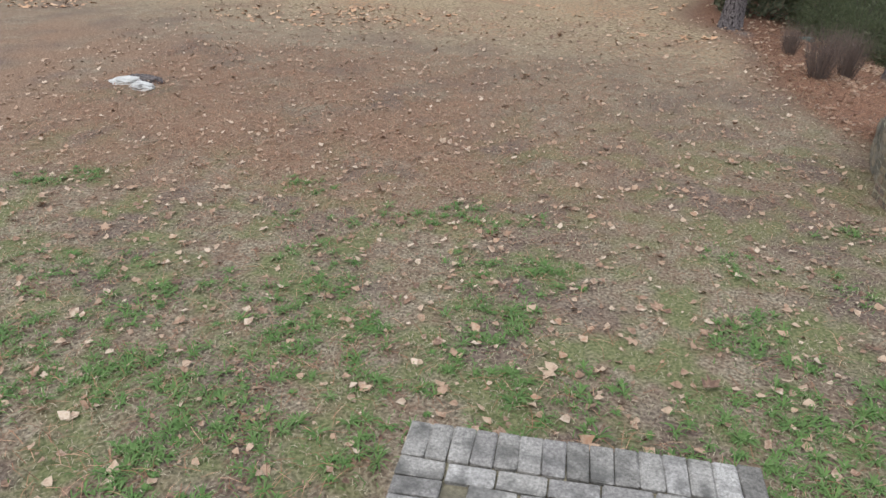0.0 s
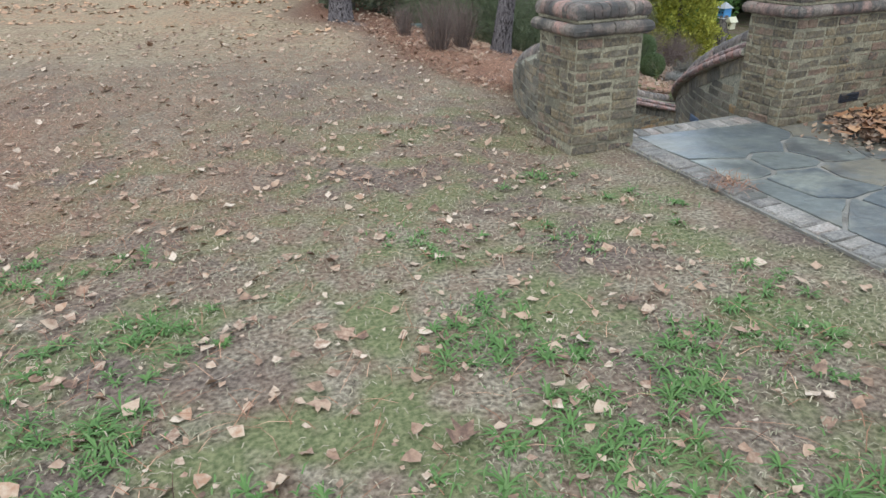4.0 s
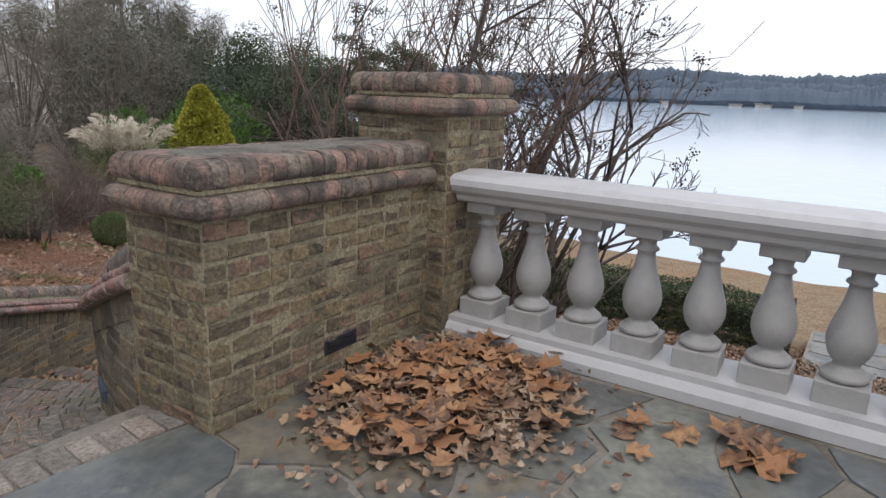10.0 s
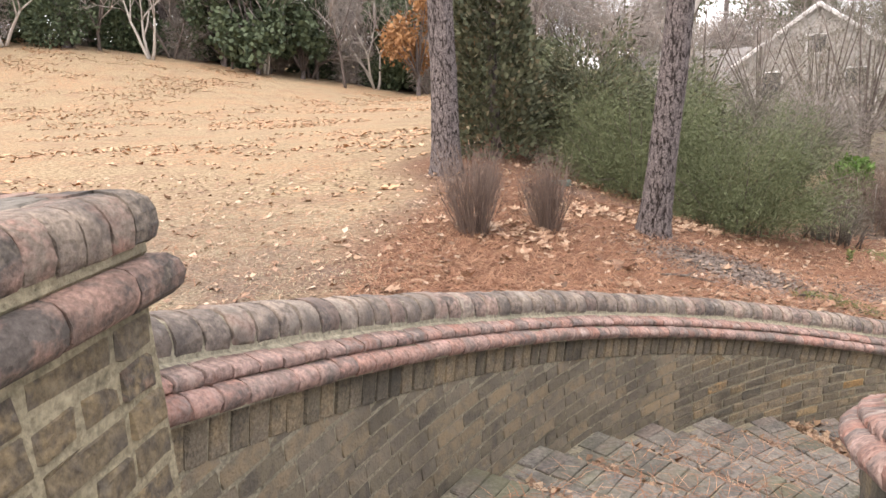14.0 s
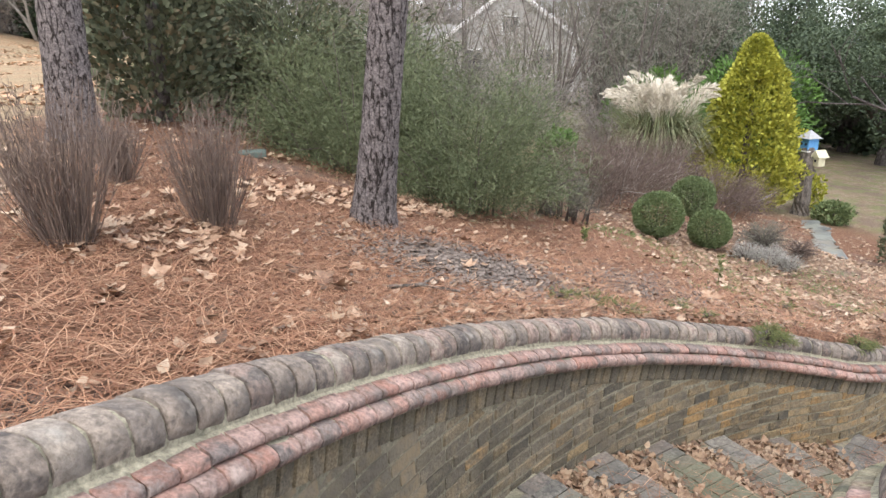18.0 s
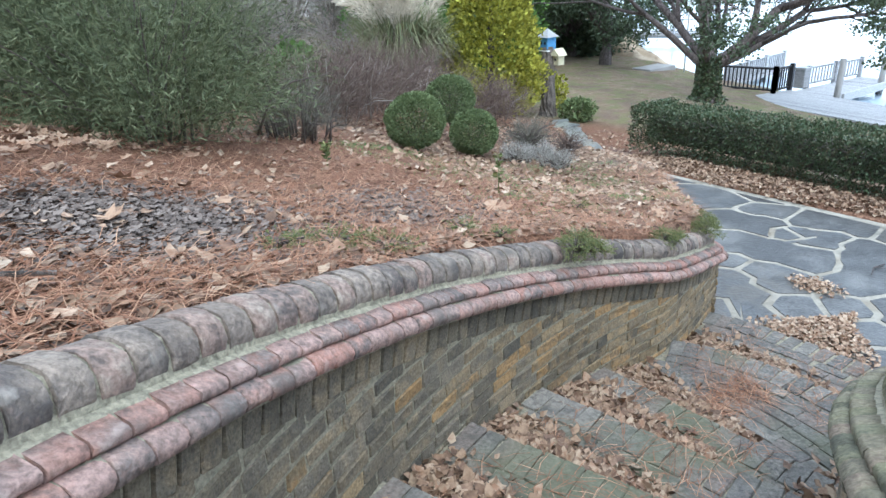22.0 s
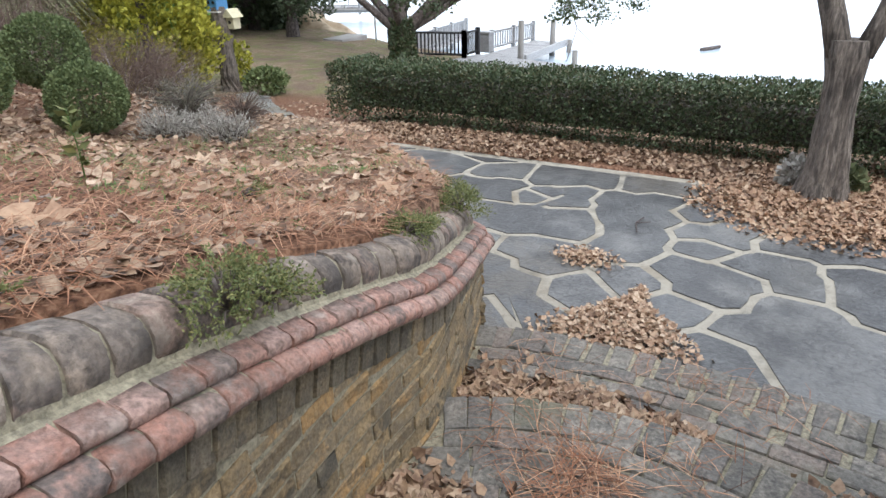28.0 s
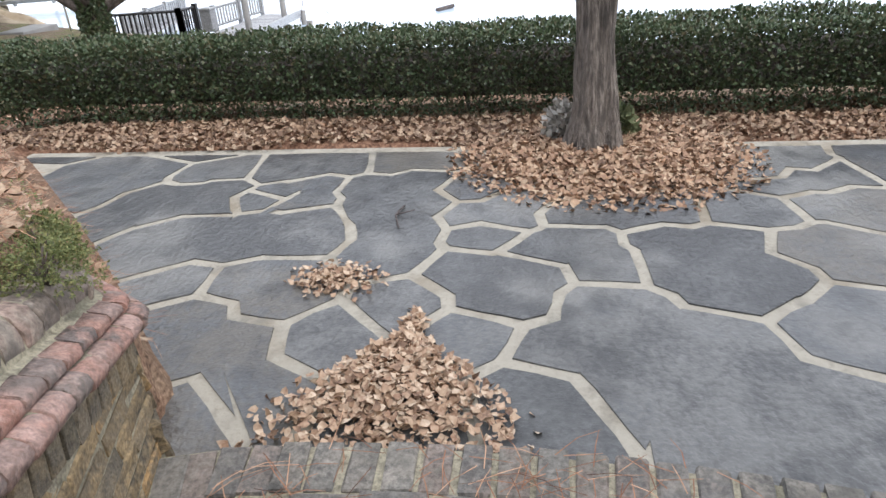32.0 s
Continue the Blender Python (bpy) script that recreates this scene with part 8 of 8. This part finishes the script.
def house():
    """A pale gabled house among the trees, its front toward the garden."""
    m = Matrix.Translation((20.9, 45.5, -1.6)) @ Matrix.Rotation(radians(-20), 4, "Z")
    th = empty("house")
    th.matrix_basis = m
    tagged(th, "pale gabled house with grey shingle roof among trees", "house")

    def gable(name, x0, x1, y0, y1, eave, ridge, axis, label):
        bm = bmesh.new()
        if axis == "y":
            mid = (x0 + x1) / 2
            pts = [(x0, y0, 0), (x1, y0, 0), (x1, y0, eave), (mid, y0, ridge), (x0, y0, eave)]
            back = [(a, y1, c) for a, b, c in pts]
        else:
            mid = (y0 + y1) / 2
            pts = [(x0, y0, 0), (x0, y1, 0), (x0, y1, eave), (x0, mid, ridge), (x0, y0, eave)]
            back = [(x1, b, c) for a, b, c in pts]
        v = [bm.verts.new(q) for q in pts + back]
        bm.faces.new(v[:5])
        bm.faces.new(v[9:4:-1])
        for k in range(5):
            bm.faces.new((v[k], v[(k + 1) % 5], v[5 + (k + 1) % 5], v[5 + k]))
        bmesh.ops.recalc_face_normals(bm, faces=bm.faces)
        part(name, bm, M_HOUSE, th)
        o = 0.35
        for s in (-1, 1):
            bm = bmesh.new()
            if axis == "y":
                e = x0 - o if s < 0 else x1 + o
                ze = eave - o * (ridge - eave) / ((x1 - x0) / 2)
                q = [(e, y0 - o, ze), (mid, y0 - o, ridge + 0.05), (mid, y1 + o, ridge + 0.05), (e, y1 + o, ze)]
            else:
                e = y0 - o if s < 0 else y1 + o
                ze = eave - o * (ridge - eave) / ((y1 - y0) / 2)
                q = [(x0 - o, e, ze), (x0 - o, mid, ridge + 0.05), (x1 + o, mid, ridge + 0.05), (x1 + o, e, ze)]
            vs = [bm.verts.new(c) for c in q] + [bm.verts.new((a, b, c + 0.16)) for a, b, c in q]
            for f in ((0, 1, 2, 3), (7, 6, 5, 4), (0, 4, 5, 1), (1, 5, 6, 2), (2, 6, 7, 3), (3, 7, 4, 0)):
                bm.faces.new([vs[i] for i in f])
            bmesh.ops.recalc_face_normals(bm, faces=bm.faces)
            part("roof", bm, M_ROOF, th)
            if axis == "y":
                put("bargeboard", tubes("bargeboard", [([q[0], q[1]], [0.13, 0.13], 4)], M_TRIM, False), th)

    gable("wall", -4, 4, 0, 9, 3.1, 5.95, "y", "")
    gable("wall", -13, -4, 1.5, 9, 1.9, 3.9, "x", "")
    gable("wall", 4, 10, 3, 9, 1.9, 3.6, "x", "")
    for x_, z_, w_, h_ in ((-2.2, 0.9, 1.0, 1.5), (2.0, 0.9, 1.0, 1.5), (0.0, 3.4, 0.9, 0.9), (-6.5, 0.5, 1.0, 1.1), (-9.5, 0.5, 1.0, 1.1)):
        y_ = 0 if x_ > -4 else 1.5
        wn_ = part("window", box_bm(x_ - w_ / 2 - 0.1, x_ + w_ / 2 + 0.1, y_ - 0.06, y_ + 0.02, z_ - 0.1, z_ + h_ + 0.1), M_TRIM, th)
        part("pane", box_bm(x_ - w_ / 2, x_ + w_ / 2, y_ - 0.08, y_ - 0.05, z_, z_ + h_), M_GLASS, wn_)
    for x_ in (2.9, 3.7):
        part("porch_post", box_bm(x_ - 0.1, x_ + 0.1, -1.5, -1.3, 0, 2.6), M_TRIM, th)


house()

# woods round the lawn
wr = random.Random(21)


def bearing(deg, dist, ox=5.6, oy=4.2):
    return ox + dist * math.sin(radians(deg)), oy + dist * math.cos(radians(deg))


for deg in np.arange(-62, 66, 2.6):
    d_ = wr.uniform(52, 66)
    x_, y_ = bearing(deg + wr.uniform(-1, 1), d_)
    if 12 < deg < 26 and d_ < 56:
        continue
    if deg > 38 or deg > -2 and wr.random() < 0.85:
        continue
    hh = wr.uniform(9, 16) * (0.6 if deg > 40 else 1.0)
    mt = wr.choice([M_EVER, M_PINE, M_EVER, M_PINE, M_RUST]) if deg < -2 else M_PINE
    cloud_tree("woodland_tree", x_, y_, wr.uniform(3, 4.6), hh, hh * wr.uniform(0.1, 0.3), 6500, 0.34, mt, "evergreen woodland tree at the edge of the garden", tr=0.25, lumps=12, width=0.3)
for i, deg in enumerate(np.arange(-60, 38, 3.1)):
    d_ = wr.uniform(43, 50) if deg > -6 else wr.uniform(41, 46)
    x_, y_ = bearing(deg + wr.uniform(-1, 1), d_)
    if 14 < deg < 27:
        d_ = wr.uniform(33, 40)
        x_, y_ = bearing(deg, d_)
    bare_tree("bare_tree", x_, y_, wr.choice([1, 2, 3]), wr.uniform(2.2, 3.4), 0.1, 4, 100 + i, "bare grey deciduous tree at the wood's edge", M_TWIG_P if i % 3 == 0 else M_TWIG, 0, (0, 0, 1), 0.6, (2, 4), None, M_HAZE, 0.2, 0.5, 0.74)
for i, deg in enumerate(np.arange(-62, 38, 2.3)):
    d_ = wr.uniform(43, 56)
    if 11 < deg < 27:
        d_ = wr.uniform(54, 64)
    x_, y_ = bearing(deg + wr.uniform(-1, 1), d_)
    hh = wr.uniform(6, 11) * (0.65 if deg > 40 else 1.25 if deg > 28 else 1.0)
    cloud_tree("bare_woodland_tree", x_, y_, wr.uniform(2.2, 3.4), hh, hh * 0.25, 6500, 0.8, M_SCRUB if deg > 20 else M_HAZE, "bare brownish winter tree at the edge of the garden", tr=0.12, lumps=13, width=0.018, bark=M_TWIG)
for deg, d_, hh, r_ in ((-23.5, 41, 6.5, 2.0), (-20, 43, 5.5, 1.8), (-26, 44, 7, 2.0), (-12.5, 46, 6, 2.2), (-33, 47, 6, 2.4), (-40, 47, 6, 2.4), (-47, 47, 6, 2.4)):
    x_, y_ = bearing(deg, d_)
    cloud_tree("holly_tree", x_, y_, r_, hh, 0.4, 4200, 0.32, M_EVER, "dark holly tree at the edge of the lawn", tr=0.15, lumps=12)
for i, deg in enumerate(np.arange(-64, 0, 2.2)):
    x_, y_ = bearing(deg, wr.uniform(43.5, 48))
    ev = i % 3 != 1
    shrub("woodland_shrub", x_, y_, wr.uniform(1.4, 2.1), 1.2, wr.uniform(2.0, 4.0), 3200 if ev else 5000, 0.24 if ev else 0.5, M_EVER if ev else M_HAZE, "dense woodland undergrowth at the lawn's edge", "shrub", -0.2, 0.35, 0.4, 0.3 if ev else 0.025, 0.45)
for deg, d_, hh in ((-10.5, 40, 6.0), (-8.0, 44, 7.5)):
    x_, y_ = bearing(deg, d_)
    cloud_tree("rust_tree", x_, y_, 2.0, hh, 1.2, 2600, 0.3, M_RUST, "small tree with rust-orange leaves", tr=0.12, lumps=11, width=0.25)
for deg, d_, hh in ((-37, 44, 14), (-30, 46, 15), (-24, 50, 16), (-5, 48, 16), (27, 60, 17), (8, 52, 16), (31, 66, 16), (14, 58, 18)):
    x_, y_ = bearing(deg, d_)
    pine_tree("tall_pine", x_, y_, 0.26, hh, (wr.uniform(-0.03, 0.03), 0.0), "tall pine rising above the woods", 0.6, 1500, 0.8)
for deg, d_ in ((23.5, 24), (26.5, 27), (29.5, 25), (32.5, 28), (34.5, 31), (21, 28)):
    x_, y_ = bearing(deg, d_)
    cloud_tree("bare_brown_tree", x_, y_, 2.2, 6.2, 0.9, 4200 if deg > 28 else 2200, 0.5, M_SCRUB, "bare brown winter tree behind the pampas grass", tr=0.08, lumps=15, width=0.018, bark=M_TWIG)
for deg, d_ in ((16.5, 30), (20, 34), (24, 33), (12.5, 29)):
    x_, y_ = bearing(deg, d_)
    cloud_tree("bare_grey_tree", x_, y_, 2.4, 5.6, 1.3, 700, 0.7, M_HAZE, "bare grey winter tree in front of the house", tr=0.09, lumps=14, width=0.014, bark=M_TWIG)
bare_tree("leaning_tree", 6.9, 17.0, 1, 3.6, 0.07, 3, 61, "leaning pale-barked bare tree", M_TWIG_P, 0, (0.42, 0.1, 1), 0.5, (1, 2), None, M_TWIG, 0.1, 0.5, 0.7)
for x_, y_, r_, h_ in ((11.5, 20.5, 1.6, 2.2), (9.5, 19.0, 1.6, 2.4), (13.0, 23.5, 1.8, 2.6), (8.5, 22.0, 2.0, 3.0), (16.5, 25.5, 2.0, 2.6)):
    spray_shrub("twiggy_shrub", x_, y_, r_ * 1.1, r_ * 1.1, h_, 260, 60, 0.24, M_HAZE if x_ > 12 else M_SCRUB, "grey-brown bare shrub behind the bed", 0.014, 0.4)
shrub("bright_evergreen", 11.8, 18.6, 0.42, 0.42, 0.9, 1200, 0.11, M_EVER_L, "bright green evergreen shrub", "shrub", 0, 0.3, 0.4, 0.3, 0.35)


def far_shore():
    # three ridges of woods, their haze painted in by M_FAR
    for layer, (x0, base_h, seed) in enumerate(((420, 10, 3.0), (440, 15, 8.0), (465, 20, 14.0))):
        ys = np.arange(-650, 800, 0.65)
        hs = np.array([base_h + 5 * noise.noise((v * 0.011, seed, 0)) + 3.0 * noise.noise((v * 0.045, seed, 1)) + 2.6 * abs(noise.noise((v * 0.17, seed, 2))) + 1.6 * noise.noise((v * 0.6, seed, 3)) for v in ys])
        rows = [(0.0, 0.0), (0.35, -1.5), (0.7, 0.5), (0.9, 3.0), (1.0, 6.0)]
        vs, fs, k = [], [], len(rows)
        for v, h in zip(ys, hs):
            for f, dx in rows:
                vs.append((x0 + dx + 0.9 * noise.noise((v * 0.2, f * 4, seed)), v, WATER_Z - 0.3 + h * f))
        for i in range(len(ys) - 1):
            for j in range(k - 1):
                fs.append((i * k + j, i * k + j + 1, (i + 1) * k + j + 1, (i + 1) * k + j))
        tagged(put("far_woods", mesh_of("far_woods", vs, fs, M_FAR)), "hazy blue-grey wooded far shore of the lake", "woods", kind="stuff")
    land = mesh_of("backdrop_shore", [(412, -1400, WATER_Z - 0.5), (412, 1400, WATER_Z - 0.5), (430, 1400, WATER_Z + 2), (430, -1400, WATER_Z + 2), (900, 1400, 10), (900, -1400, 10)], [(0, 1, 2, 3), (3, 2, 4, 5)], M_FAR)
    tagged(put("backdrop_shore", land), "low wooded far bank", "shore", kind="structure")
    for yy, w_, h_ in ((46, 4, 1.4), (62, 5, 1.2), (66, 3, 1.8), (78, 6, 1.1), (118, 4, 1.4), (-26, 4, 1.2)):
        hb = part("far_house", box_bm(411, 415, yy - w_ / 2, yy + w_ / 2, WATER_Z, WATER_Z + h_, 0.2), M_HOUSE)
        tagged(hb, "tiny pale boathouse on the far shore", "house")
        part("roof", box_bm(410.7, 415.3, yy - w_ / 2 - 0.4, yy + w_ / 2 + 0.4, WATER_Z + h_, WATER_Z + h_ + 0.7, 0.2), M_ROOF, hb)


far_shore()

# ---- small things ----
for cx, cy, sx, sy, sz, turn, ma, nm, lab in ((-4.08, 7.0, 0.2, 0.11, 0.06, 0.3, M_PALE, "rock", "pale flat rock lying in the lawn"), (-3.74, 6.82, 0.2, 0.12, 0.05, -0.4, M_PALE, "rock", "pale cracked rock lying in the lawn"), (-3.86, 7.1, 0.3, 0.07, 0.07, -0.2, M_BARK, "wood_chunk", "dark rotten wood behind the pale rocks")):
    rock = bmesh.new()
    m_ = Matrix.Translation((cx, cy, float(terrain(cx, cy)) + 0.015)) @ Matrix.Rotation(turn, 4, "Z") @ Matrix.Diagonal((sx, sy, sz, 1))
    bmesh.ops.create_icosphere(rock, subdivisions=4, radius=1.0)
    for v in rock.verts:
        v.co *= 1 + 0.35 * noise.noise(v.co * 1.7 + Vector((cx, cy, 0))) + 0.14 * noise.noise(v.co * 5 + Vector((cy, 0, cx)))
    bmesh.ops.transform(rock, matrix=m_, verts=rock.verts)
    tagged(part(nm, rock, ma), lab, "rock" if nm == "rock" else "wood")
zz = float(terrain(5.85, 12.75))
tagged(part("valve_box", box_bm(5.72, 5.98, 12.66, 12.84, zz - 0.02, zz + 0.05, 0.012), M_GREENBOX), "small green irrigation valve box in pine straw", "valve box")
stick = tubes("stick", [([(6.55, 9.42, float(terrain(6.55, 9.42)) + 0.03), (6.75, 9.5, float(terrain(6.75, 9.5)) + 0.05), (6.98, 9.52, float(terrain(6.98, 9.52)) + 0.05)], [0.012, 0.011, 0.008], 6),
                        ([(6.75, 9.5, float(terrain(6.75, 9.5)) + 0.05), (6.85, 9.62, float(terrain(6.85, 9.62)) + 0.07)], [0.008, 0.005], 5)], M_BARK_G)
tagged(put("stick", stick), "fallen grey stick on the pine straw", "stick")
tw = tubes("twig", [([(13.75, 9.7, PATIO + 0.01), (13.6, 9.73, PATIO + 0.015), (13.42, 9.68, PATIO + 0.012)], [0.007, 0.006, 0.004], 5), ([(13.6, 9.73, PATIO + 0.015), (13.66, 9.62, PATIO + 0.02)], [0.005, 0.003], 4)], M_BARK)
tagged(put("twig", tw), "small dark twig lying on the slate", "twig")
lf = maple_leaves(np.array([[11.42, 10.52, float(terrain(11.42, 10.52)) + 0.07]]), 0.13, 1.2)
tagged(put("maple_leaf", islands("maple_leaf", lf, MAPLE_FACES, M_LEAF_O)), "upright orange maple leaf at the bed's edge", "leaf")
